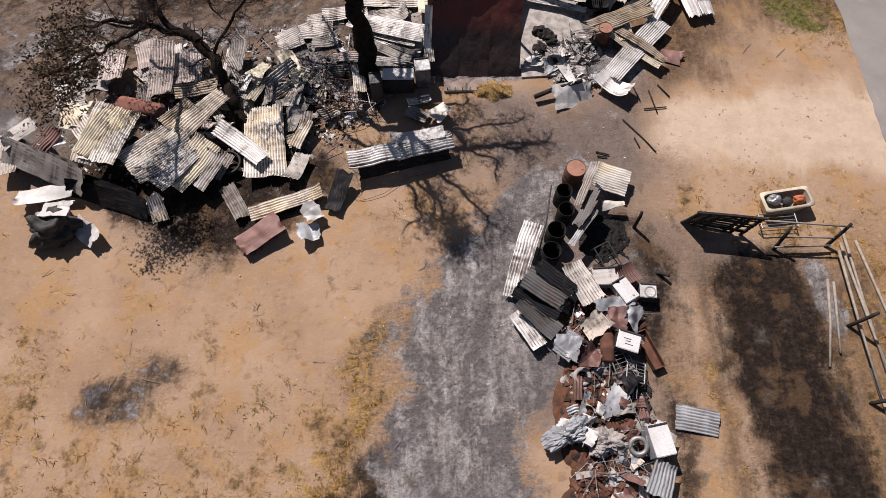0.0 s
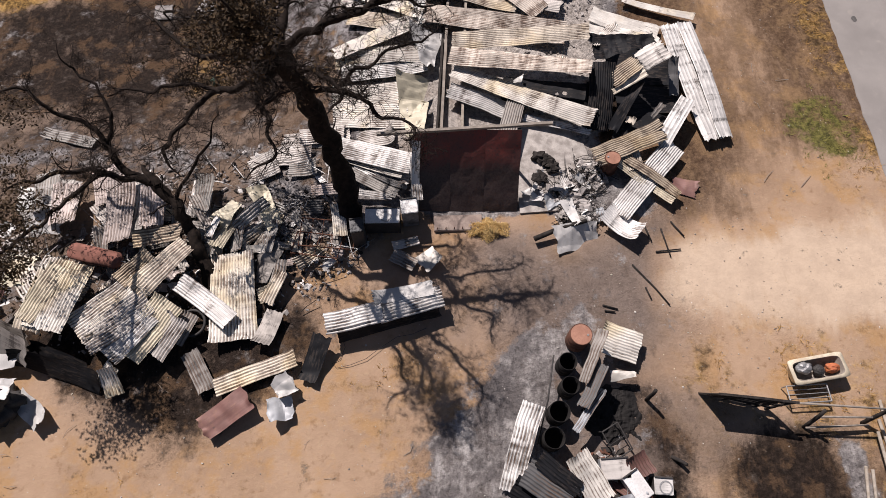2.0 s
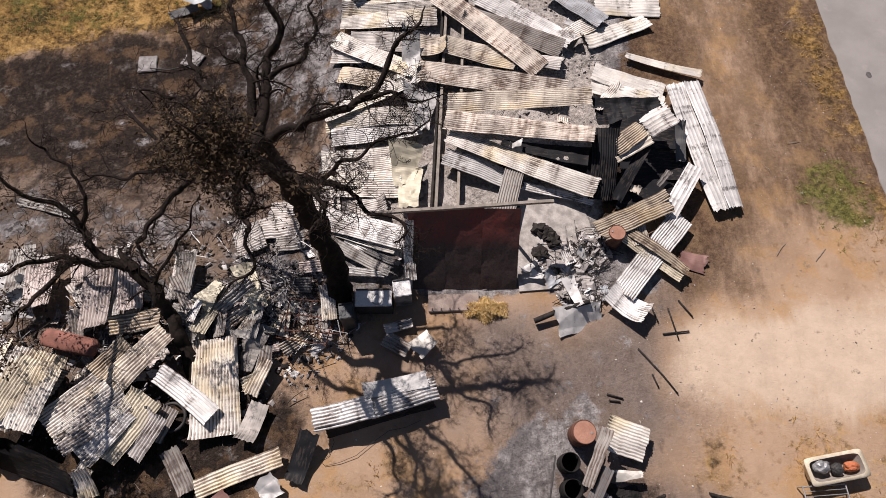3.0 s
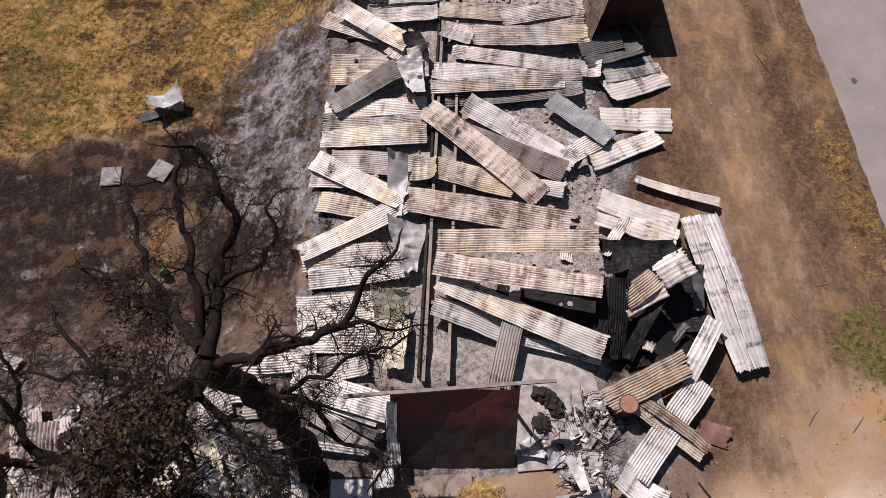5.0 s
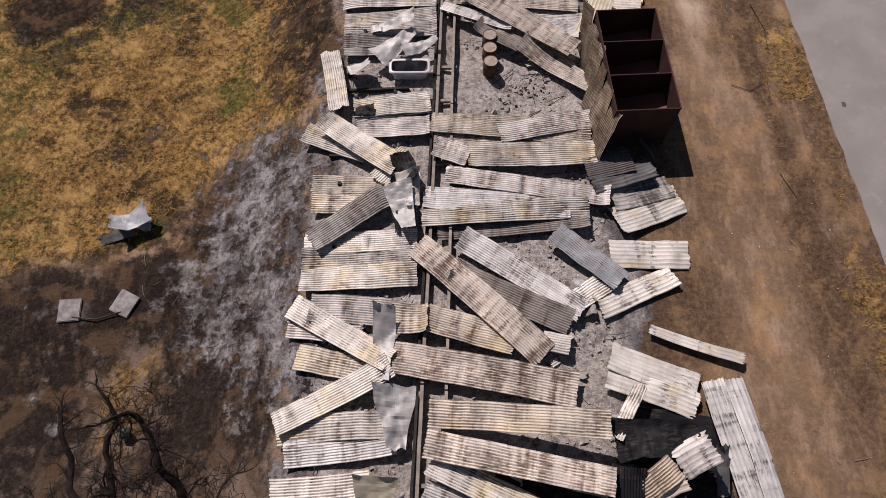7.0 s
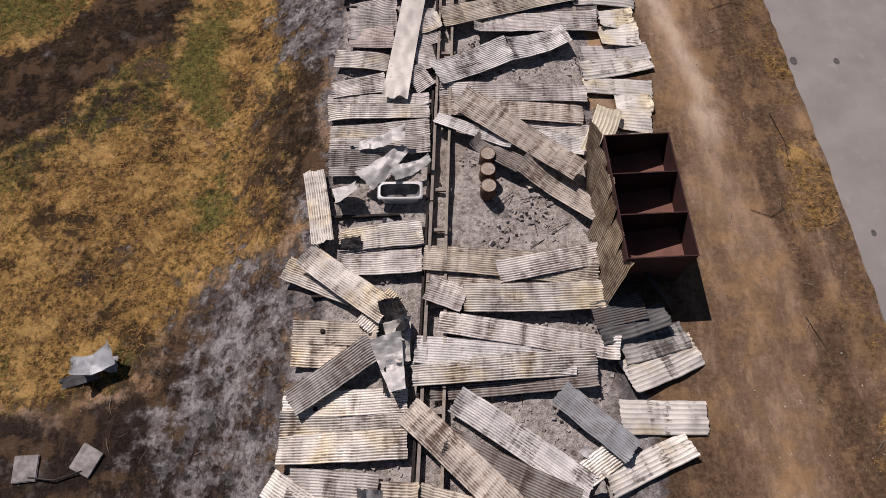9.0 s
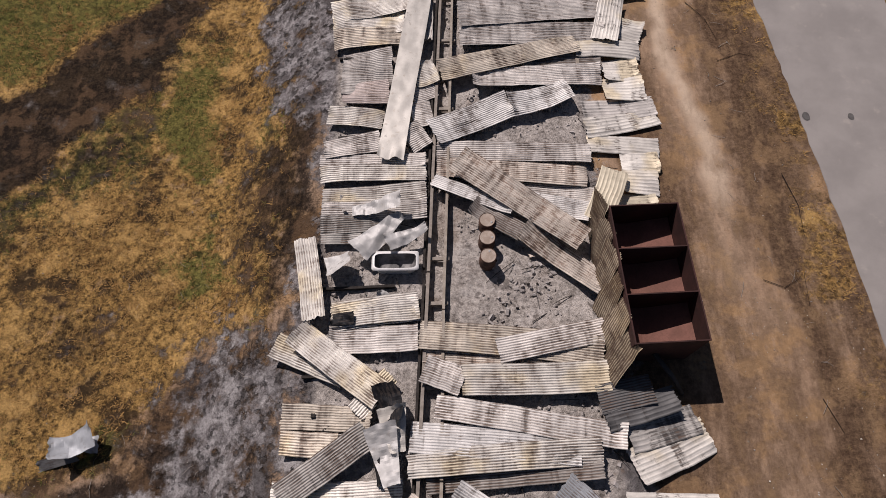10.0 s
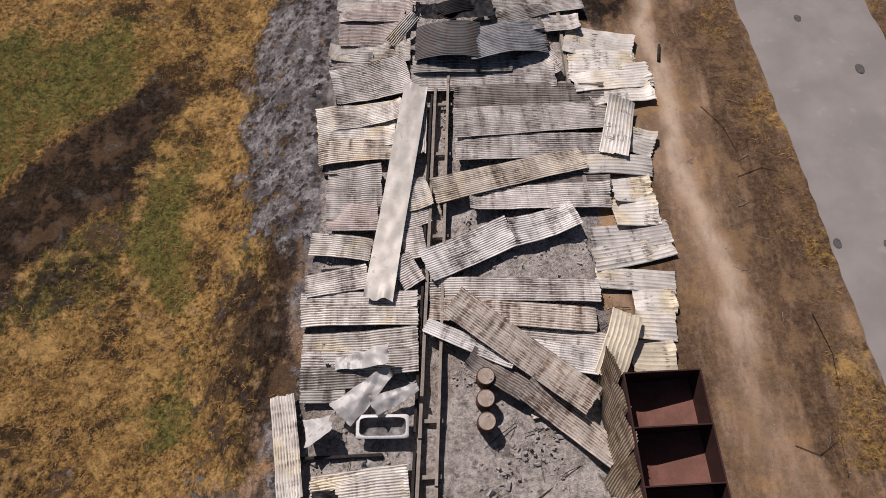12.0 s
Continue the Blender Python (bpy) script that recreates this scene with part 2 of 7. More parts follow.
    drag = n.noise(n.place((1.0, 0.24, 1.0), local=False), 1.5, 7.0, 0.68)
    white = n.mix(n.span(fine, 0.33, 0.64), (0.16, 0.148, 0.145), (0.36, 0.34, 0.33))
    white = n.mix(part_of(0.6, n.span(spots, 0.52, 0.68)), white, (0.48, 0.455, 0.44))
    white = n.mix(part_of(0.75, n.span(drag, 0.5, 0.62)), white, (0.50, 0.48, 0.468))
    white = n.mix(part_of(0.7, n.span(drag, 0.48, 0.38)), white, (0.11, 0.10, 0.10))
    white = n.mix(part_of(0.65, n.span(mid, 0.48, 0.36)), white, (0.10, 0.09, 0.087))
    white = n.mix(part_of(0.8, n.span(patch, 0.53, 0.42)), white, (0.125, 0.116, 0.118))
    white = n.mix(part_of(0.55, n.span(big, 0.5, 0.36)), white, (0.13, 0.122, 0.125))
    grey = n.mix(n.span(fine, 0.36, 0.62), (0.055, 0.05, 0.052), (0.29, 0.272, 0.276))
    grey = n.mix(part_of(0.8, n.span(mid, 0.535, 0.60)), grey, (0.43, 0.415, 0.415))
    grey = n.mix(part_of(0.6, n.span(spots, 0.5, 0.4)), grey, (0.06, 0.052, 0.053))
    grey = n.mix(part_of(0.75, n.span(patch, 0.49, 0.4)), grey, (0.085, 0.077, 0.076))
    cells = n.add("ShaderNodeTexVoronoi", Scale=2.5)
    n.put(cells.inputs["Vector"], n.mix(0.16, v, n.add("ShaderNodeTexNoise", Scale=2.2, Detail=3.0).outputs["Color"], "ADD"))
    holes = n.span(n.math("ADD", cells.outputs["Distance"], n.math("ADD", part_of(1.1, n.math("SUBTRACT", fine, 0.5)), part_of(1.2, n.math("SUBTRACT", mid, 0.5)))), 0.38, 0.16)
    grey = n.mix(part_of(0.9, holes), grey, (0.02, 0.018, 0.017))
    c = n.mix(part_of(0.95, edge(ash, mid, 0.3, 0.75, 2.6)), c, n.mix(pocky, white, grey))
    pale = n.mix(n.span(fine, 0.34, 0.62), (0.24, 0.215, 0.195), (0.52, 0.475, 0.435))
    pale = n.mix(part_of(0.6, n.span(patch, 0.5, 0.62)), pale, (0.58, 0.54, 0.505))
    pale = n.mix(part_of(0.7, n.span(spots, 0.57, 0.68)), pale, (0.11, 0.095, 0.085))
    pale = n.mix(part_of(0.5, n.span(big, 0.55, 0.68)), pale, (0.30, 0.235, 0.19))
    c = n.mix(edge(d.outputs[2], mid, 0.2, 0.8, 1.2), c, pale)
    cover = n.span(n.math("ADD", n.math("ADD", char, ash), n.math("ADD", grass, part_of(0.5, soil))), -0.1, 1.0)
    c = n.mix(n.math("MULTIPLY", cover, part_of(0.4, n.span(grit, 0.6, 0.75))), c, n.mix(1.0, c, (1.7, 1.62, 1.55), "MULTIPLY"))
    c = n.mix(n.math("MULTIPLY", cover, part_of(0.5, n.span(grit, 0.42, 0.28))), c, n.mix(1.0, c, (0.35, 0.33, 0.3), "MULTIPLY"))
    crisp = n.noise(v, 11.0, 6.0, 0.78)
    c = n.mix(n.math("MULTIPLY", cover, part_of(0.65, n.span(crisp, 0.48, 0.36))), c, n.mix(1.0, c, (0.42, 0.40, 0.37), "MULTIPLY"))
    c = n.mix(n.math("MULTIPLY", cover, part_of(0.55, n.span(crisp, 0.53, 0.64))), c, n.mix(1.0, c, (1.45, 1.42, 1.38), "MULTIPLY"))
    n.bump(n.math("SUBTRACT", n.math("ADD", n.math("ADD", fine, part_of(0.5, crisp)), n.math("ADD", part_of(0.35, grit), part_of(0.8, clods))), part_of(0.9, n.math("MULTIPLY", holes, pocky))), 0.85, 0.11)
    n.put(n.bsdf.inputs["Normal"].links[0].from_node.inputs["Strength"], n.math("ADD", 0.22, part_of(0.65, cover)))
    return n.done(c)


GROUND = ground_material()


def asphalt_material():
    n = Nodes("asphalt", 0.9)
    v = n.place(local=False)
    big, fine, patch = n.noise(v, 0.5, 4.0), n.noise(v, 40.0, 4.0), n.noise(v, 1.6, 5.0)
    c = n.mix(n.span(big, 0.3, 0.7), (0.235, 0.217, 0.203), (0.295, 0.273, 0.255))
    c = n.mix(n.math("MULTIPLY", n.span(fine, 0.5, 0.7), 0.4), c, (0.2, 0.19, 0.185))
    c = n.mix(n.math("MULTIPLY", n.span(patch, 0.58, 0.75), 0.35), c, (0.42, 0.38, 0.33))
    n.bump(fine, 0.3, 0.01)
    return n.done(c)


ASPHALT = asphalt_material()

# ---- zones of the ground, seen from above ----
ASH_STRIP = [(5.0, 12.6), (3.4, 12.2), (2.0, 10.6), (0.6, 9.4), (-0.6, 8.1), (-1.8, 6.5), (-2.4, 5.0), (-2.0, 3.6), (-2.6, 1.8), (-3.2, 0.4), (-3.4, -1.5), (3.2, -1.5), (3.0, 0.8), (2.8, 2.8), (3.6, 5.0), (3.0, 6.5), (4.2, 9.0)]
CHAR_FIELD = [(9.3, 8.2), (10.6, 8.9), (12.9, 8.6), (13.0, 7.0), (13.2, 5.1), (13.4, 2.0), (14.2, -1.5), (10.2, -1.5), (10.1, 0.9), (10.0, 3.0), (9.7, 5.0)]
SOOT_YARD = [(1.8, 16.0), (4.8, 15.2), (8.2, 17.0), (8.7, 14.7), (8.4, 12.6), (7.3, 10.4), (7.8, 8.5), (7.5, 6.6), (6.8, 2.7), (3.0, 2.7), (3.5, 8.8), (3.5, 11.3), (2.2, 11.5), (1.6, 13.0), (0.8, 14.6)]
DUST_YARD = [(8.6, 14.9), (11.5, 16.0), (14.5, 15.8), (17.3, 16.4), (19.8, 15.2), (18.6, 12.2), (12.7, 12.6), (9.7, 12.8), (7.9, 13.3)]
RUIN_CHAR = [(-14.7, 30.7), (-5.4, 29.5), (-2.8, 21.2), (-1.0, 20.5), (-0.9, 17.0), (-2.6, 14.0), (-3.8, 11.0), (-7.4, 8.6), (-10.5, 8.7), (-13.7, 10.7), (-18.0, 12.6), (-26.7, 27.2), (-20.4, 28.6)]
BANK_CHAR = [(-8.2, 35.5), (-3.5, 35.6), (-3.8, 28.2), (-4.2, 23.0), (-4.1, 18.6), (-12.4, 17.0), (-16.9, 17.3), (-20.5, 24.5), (-16.3, 25.7), (-14.6, 27.5), (-14.2, 30.4), (-10.7, 31.0), (-8.2, 33.9)]
SIDE_CHAR = [(-7.1, 51.0), (-3.1, 49.2), (-2.7, 43.0), (-3.3, 37.9), (-3.4, 34.4), (-3.6, 28.5), (-9.8, 28.6), (-10.1, 30.1), (-8.3, 32.3), (-8.2, 35.3), (-4.8, 35.4), (-5.3, 37.8), (-6.9, 41.4), (-5.9, 43.9), (-6.6, 47.3)]
SIDE_ASH = [(-6.9, 50.2), (-7.2, 54.5), (-6.5, 58.4), (-6.3, 61.4), (-2.5, 59.7), (-2.9, 56.8), (-2.9, 53.4), (-2.8, 47.7), (-3.0, 45.2), (-3.2, 43.6), (-6.1, 45.1)]
BANK_ASH = [(-8.3, 35.6), (-3.6, 35.4), (-2.6, 34.0), (-2.6, 22.0), (-5.6, 21.5), (-7.4, 25.0), (-9.3, 27.4), (-9.6, 29.8), (-8.4, 31.8)]
GREEN_STRIP = [(-11.9, 46.6), (-10.1, 49.4), (-9.0, 48.2), (-8.4, 45.3), (-8.3, 42.4), (-9.5, 42.9), (-10.8, 44.8)]
GREEN_FAR = [(-19.5, 56.2), (-13.4, 58.0), (-11.7, 52.8), (-16.3, 50.6), (-17.1, 48.3)]
GREEN_TOP = [(-23.3, 55.6), (-19.7, 57.0), (-15.0, 56.9), (-12.6, 54.4), (-14.7, 51.2), (-17.2, 48.6), (-20.2, 47.0)]
GREEN_VERGE = [(14.2, 21.5), (15.8, 21.8), (16.2, 19.2), (15.2, 18.1), (14.4, 19.7)]
# Dark diagonal band across the paddock, coloured through the char mask.
DARK_BAND = [(-19.7, 45.6), (-17.0, 48.0), (-15.4, 50.0), (-13.6, 51.8), (-11.9, 53.8), (-10.2, 54.1), (-9.7, 52.7), (-11.2, 50.3), (-11.4, 47.7), (-13.5, 46.4), (-14.5, 44.3), (-15.5, 42.9), (-18.3, 41.6)]
SOIL_SHED = [(11.3, 41.9), (11.0, 33.2), (10.2, 25.8), (11.6, 21.6), (8.2, 21.6), (6.4, 26.6), (8.0, 41.9)]
SOIL_CORNER = [(11.3, 26.6), (12.0, 19.2), (10.8, 16.7), (8.3, 15.8), (8.3, 20.0)]
TRACK = [(10.3, 50.0), (11.3, 50.0), (11.6, 44.2), (12.6, 39.4), (13.4, 35.3), (13.2, 32.2), (12.1, 24.0), (11.0, 24.0), (12.0, 35.3), (11.2, 39.4), (10.4, 44.2)]
# Ground below the propped sheets, charred black to paint their deep shade.
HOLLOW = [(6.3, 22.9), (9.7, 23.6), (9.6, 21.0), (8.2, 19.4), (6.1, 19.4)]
GREY_PATCH = [(-11.6, 3.5), (-11.3, 4.5), (-9.2, 5.1), (-8.6, 4.2), (-10.4, 3.1)]
TAN_PATH = [(-10.9, 59.5), (-6.6, 59.0), (-6.7, 51.6), (-6.9, 46.0), (-8.1, 46.4), (-8.6, 48.7), (-10.0, 53.2)]
GREEN_LOW = [(-9.4, 39.0), (-8.0, 40.6), (-6.8, 37.9), (-8.7, 37.4)]
EDGE_CHAR = [(-6.4, 44.8), (-3.2, 43.8), (-3.2, 41.0), (-3.7, 38.8), (-5.0, 35.6), (-6.4, 36.6), (-7.4, 39.0), (-7.2, 41.8)]
LOW_CHAR = [(-14.6, 37.5), (-12.5, 37.1), (-11.7, 36.2), (-11.8, 34.6), (-14.1, 34.6)]
RUIN_DIRT = [(-5.8, 15.1), (-3.1, 15.1), (-2.4, 13.0), (-3.4, 12.2), (-5.2, 13.0)]
# Charred strip, its char raised further for leaf shadow and eave shade.
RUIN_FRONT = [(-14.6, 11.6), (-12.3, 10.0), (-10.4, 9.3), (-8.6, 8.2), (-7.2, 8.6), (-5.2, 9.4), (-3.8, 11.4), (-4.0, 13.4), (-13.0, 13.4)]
STRAW_RIM = [(-1.9, 6.6), (-1.7, 5.6), (-2.5, 4.6), (-2.1, 3.4), (-2.9, 1.4), (-3.5, -0.4), (-5.0, -1.2), (-4.3, 1.0), (-3.6, 3.0), (-3.0, 5.2)]
YARD_GOLD = [(-14.5, -1.5), (-6.4, -1.5), (-7.4, 0.8), (-9.8, 2.2), (-11.0, 1.4), (-14.5, 1.8)]
YARD_WEED = [(-14.5, 2.0), (-12.3, 2.2), (-12.0, 4.4), (-12.9, 5.8), (-14.8, 5.6)]
FAR_CHAR = [(6.6, 55.0), (9.8, 55.6), (9.9, 60.0), (0.5, 60.0), (0.5, 56.6)]
SOOT_TREE = [(1.2, 15.6), (-0.6, 15.4), (-2.6, 14.2), (-2.6, 12.6), (-0.4, 11.4), (2.2, 11.2), (2.4, 13.0)]
SOOT_GATE = [(6.4, 11.0), (8.0, 11.0), (9.6, 9.9), (11.4, 9.4), (13.4, 9.4), (13.4, 8.2), (10.5, 7.8), (8.2, 7.4), (6.5, 8.0)]
PALE_ASH = [(12.95, 8.7), (13.7, 8.7), (14.05, 6.6), (13.7, 5.9), (13.25, 6.9)]
RUIN_MUD = [(-13.6, 17.1), (-11.2, 17.1), (-10.7, 15.4), (-12.4, 15.2)]
GOLD_PATCH = [(-11.4, 26.6), (-9.2, 26.9), (-8.4, 24.6), (-9.2, 22.8), (-11.2, 23.6)]
SCRAP_SIDE = [(6.4, 10.6), (7.6, 10.2), (7.9, 6.5), (7.5, 3.0), (7.4, 0.0), (6.6, 0.0), (6.5, 5.0), (6.3, 8.0)]
VERGE_DARK = [(12.3, 56.0), (14.6, 56.0), (14.8, 47.0), (14.5, 42.5), (14.6, 39.1), (15.0, 35.3), (15.1, 30.0), (14.9, 24.0), (13.8, 24.0), (14.0, 35.3), (13.2, 39.1), (13.2, 42.5), (13.0, 47.1)]
SMUDGE = [(7.2, 15.4), (8.5, 16.9), (10.5, 19.2), (13.6, 19.7), (13.9, 17.6), (10.5, 16.0), (8.4, 14.2)]
BAND_LOW = [(-18.3, 41.6), (-15.5, 42.9), (-14.5, 44.3), (-13.5, 46.4), (-11.3, 48.0), (-11.2, 44.6), (-12.3, 42.4), (-14.9, 41.1), (-17.6, 39.9)]

# ---- ground ----
def smooth(u):
    u = np.clip(u, 0.0, 1.0)
    return u * u * (3 - 2 * u)


def bank(x, y):
    """The level yard and road, and the bank that falls to the paddock beside the shed."""
    return -2.1 * smooth((-2.8 - x) / 5.8) * smooth((y - 15.0) / 12.0)


def lattice(x, y, size, seed):
    """Smooth random values from 0 to 1 on a lattice of that size in metres."""
    grid = np.random.RandomState(seed).rand(256, 256)
    u, v = x / size, y / size
    i, j = np.floor(u).astype(int), np.floor(v).astype(int)
    a, b = smooth(u - i), smooth(v - j)
    g = lambda p, q: grid[p % 256, q % 256]  # noqa: E731
    return (g(i, j) * (1 - a) + g(i + 1, j) * a) * (1 - b) + (g(i, j + 1) * (1 - a) + g(i + 1, j + 1) * a) * b


def inside(x, y, polygon, blur=0.6):
    """1 within the polygon, 0 outside, blurred over so many metres."""
    far, odd = np.full(x.shape, 1e9), np.zeros(x.shape, bool)
    for (ax, ay), (bx, by) in zip(polygon, polygon[1:] + polygon[:1]):
        dx, dy = bx - ax, by - ay
        s = np.clip(((x - ax) * dx + (y - ay) * dy) / max(dx * dx + dy * dy, 1e-9), 0, 1)
        far = np.minimum(far, np.hypot(x - ax - s * dx, y - ay - s * dy))
        if abs(dy) > 1e-9:
            odd ^= ((ay > y) != (by > y)) & (x < ax + (y - ay) * dx / dy)
    return smooth(0.5 + np.where(odd, far, -far) / (2 * blur))


def road_edge(y):
    return 17.05 - 0.0025 * (y - 14.0) - 0.00105 * np.maximum(y - 14.0, 0.0) ** 2


def covers(x, y):
    """Char, ash, grass, green, soil, dust and soot, each from 0 to 1."""
    p, q = 0.8 * x + 0.6 * y, 0.8 * y - 0.6 * x
    wx = x + 1.2 * (lattice(p, q, 2.1, 5) - 0.5) + 0.3 * (lattice(q, p, 0.6, 6) - 0.5)
    wy = y + 1.2 * (lattice(p, q, 2.1, 7) - 0.5) + 0.3 * (lattice(q, p, 0.6, 8) - 0.5)
    zone = lambda p, blur=0.6: inside(wx, wy, p, blur)  # noqa: E731
    shed = smooth((wx + 4.2) / 0.9) * smooth((8.6 - wx) / 1.6) * smooth((wy - 16.0) / 1.0)
    # HOLLOW and RUIN_FRONT raise char to paint shade as well.
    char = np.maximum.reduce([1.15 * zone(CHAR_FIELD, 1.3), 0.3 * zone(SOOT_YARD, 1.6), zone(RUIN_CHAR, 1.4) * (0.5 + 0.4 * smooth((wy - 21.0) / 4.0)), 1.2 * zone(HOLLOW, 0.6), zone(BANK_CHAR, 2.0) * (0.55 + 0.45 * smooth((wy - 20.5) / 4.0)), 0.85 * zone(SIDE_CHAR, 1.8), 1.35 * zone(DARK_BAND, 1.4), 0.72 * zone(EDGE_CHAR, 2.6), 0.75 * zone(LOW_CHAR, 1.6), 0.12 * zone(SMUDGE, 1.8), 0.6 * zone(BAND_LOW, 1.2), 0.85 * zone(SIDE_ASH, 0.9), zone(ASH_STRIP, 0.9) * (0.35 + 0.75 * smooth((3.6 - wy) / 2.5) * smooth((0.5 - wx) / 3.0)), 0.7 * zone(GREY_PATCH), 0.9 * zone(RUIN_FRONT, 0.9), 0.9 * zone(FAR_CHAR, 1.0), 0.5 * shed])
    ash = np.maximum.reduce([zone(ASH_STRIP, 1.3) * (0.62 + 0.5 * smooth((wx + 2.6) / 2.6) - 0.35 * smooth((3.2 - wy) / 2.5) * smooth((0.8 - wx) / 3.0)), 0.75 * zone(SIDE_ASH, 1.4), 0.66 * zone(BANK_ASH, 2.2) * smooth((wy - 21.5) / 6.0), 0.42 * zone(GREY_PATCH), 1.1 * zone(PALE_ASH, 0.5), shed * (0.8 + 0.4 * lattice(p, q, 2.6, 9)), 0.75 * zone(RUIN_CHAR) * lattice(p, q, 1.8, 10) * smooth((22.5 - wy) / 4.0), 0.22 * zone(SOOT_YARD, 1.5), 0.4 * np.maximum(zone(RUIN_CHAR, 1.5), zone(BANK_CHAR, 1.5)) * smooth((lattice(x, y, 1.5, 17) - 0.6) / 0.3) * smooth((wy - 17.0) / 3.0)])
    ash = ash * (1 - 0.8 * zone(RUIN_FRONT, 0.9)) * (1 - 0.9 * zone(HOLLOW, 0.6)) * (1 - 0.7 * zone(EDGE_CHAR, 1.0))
    dirt = np.maximum(zone(RUIN_DIRT, 0.9), 0.8 * zone(RUIN_MUD, 0.9))
    char, ash = char * (1 - 0.85 * dirt) * (1 - 0.6 * zone(GOLD_PATCH, 1.4)), ash * (1 - 0.7 * dirt)
    side = 0.85 * zone(SCRAP_SIDE, 1.4)
    char = np.maximum(char, side)
    grass = 0.95 * smooth((-3.4 - wx) / 1.4) * smooth((wy - 20.0) / 2.0)
    yard = smooth((14.0 - wy) / 3.0) * smooth((2.0 - wx) / 3.0) * np.clip(lattice(x, y, 3.4, 11) * 0.34 + 0.26 * smooth((4.5 - wy) / 5.0) - 0.06, 0, 1) + 0.42 * smooth((wx - 7.5) / 1.5) * smooth((14.0 - wy) / 2.0) * lattice(x, y, 1.5, 14)
    rim = 0.8 * np.clip(zone(ASH_STRIP, 2.2) - zone(ASH_STRIP, 0.5), 0, 1) * smooth((2.0 - wx) / 2.0)
    verge = smooth((wx - road_edge(y) + 2.6) / 1.6) * smooth((wy - 15.5) / 3.0) * (0.12 + 0.45 * lattice(x, y, 2.2, 12))
    grass = np.maximum.reduce([grass, yard, verge, 0.7 * zone(STRAW_RIM, 0.8), 0.42 * zone(YARD_GOLD, 2.0), 0.45 * zone(YARD_WEED, 1.4)])
    grass = grass * (1 - 0.9 * np.maximum(zone(RUIN_CHAR, 1.0), zone(BANK_CHAR, 1.0)) * (1 - 0.55 * zone(GOLD_PATCH, 1.2)))
    green = np.maximum.reduce([0.9 * zone(GREEN_STRIP, 1.2), 0.7 * zone(BAND_LOW, 1.4), 0.85 * zone(GREEN_LOW, 1.0), 0.8 * zone(GREEN_FAR, 2.0), 0.9 * zone(GREEN_TOP, 2.0), 0.7 * zone(GREEN_VERGE, 0.9), 0.5 * grass * smooth((lattice(x, y, 4.5, 13) - 0.62) / 0.2) * smooth((-4 - wx) / 2)])
    along = smooth((wy - 17.0) / 4.0)
    soil = np.maximum.reduce([1.2 * zone(VERGE_DARK, 0.8), 0.85 * zone(SOIL_SHED, 1.4), 0.95 * zone(SOIL_CORNER, 1.8), 0.75 * smooth((wx - 7.0) / 2.0) * smooth((10.5 - wy) / 3.0) * (0.4 + 0.6 * lattice(1.0 * x, 0.3 * y, 1.2, 16)), along * smooth((wx - 8.0) / 1.0) * (0.5 + 0.4 * lattice(x, 0.35 * y, 1.6, 15))])
    wheels = np.exp(-(((wx - 9.55) / 0.32) ** 2)) + 0.7 * np.exp(-(((wx - 8.35) / 0.3) ** 2))
    rut = np.exp(-(((wx - np.interp(y, (36.0, 40.0, 41.5, 45.0, 50.0, 56.0), (13.0, 12.1, 11.7, 11.2, 11.05, 10.9))) / 0.62) ** 2)) * smooth((y - 37.5) / 4.0)
    dust = np.maximum.reduce([0.8 * rut, zone(DUST_YARD, 1.2), 0.55 * zone(TRACK, 1.5) * (0.4 + 0.6 * smooth((wy - 33.0) / 7.0)), 0.75 * zone(TAN_PATH, 1.2), 0.9 * rim, 0.5 * wheels * smooth((9.0 - wy) / 2.0)])
    soil = soil * (1 - 0.8 * dust) * (1 - 0.7 * zone(DUST_YARD, 1.2))
    soot = np.maximum(np.maximum(np.maximum.reduce([zone(SOOT_YARD, 2.2), 0.6 * zone(SOOT_TREE, 1.6), 0.65 * zone(SOOT_GATE, 1.2)]), 0.25 * zone(SMUDGE, 2.0)), np.maximum(0.7 * zone(CHAR_FIELD, 2.6), 0.7 * zone(RUIN_CHAR, 2.0)))
    return char, ash, grass, green, soil, dust, soot * (1 - 0.8 * dust) * (1 - 0.6 * dirt)


def shed_floor(x, y):
    """The trampled pale ash inside the shed's walls."""
    return smooth((x + 3.2) / 0.8) * smooth((7.6 - x) / 1.0) * smooth((y - 18.6) / 1.2) * (0.75 + 0.45 * lattice(x, y, 2.3, 61)) * (1 - inside(x, y, HOLLOW, 0.6))


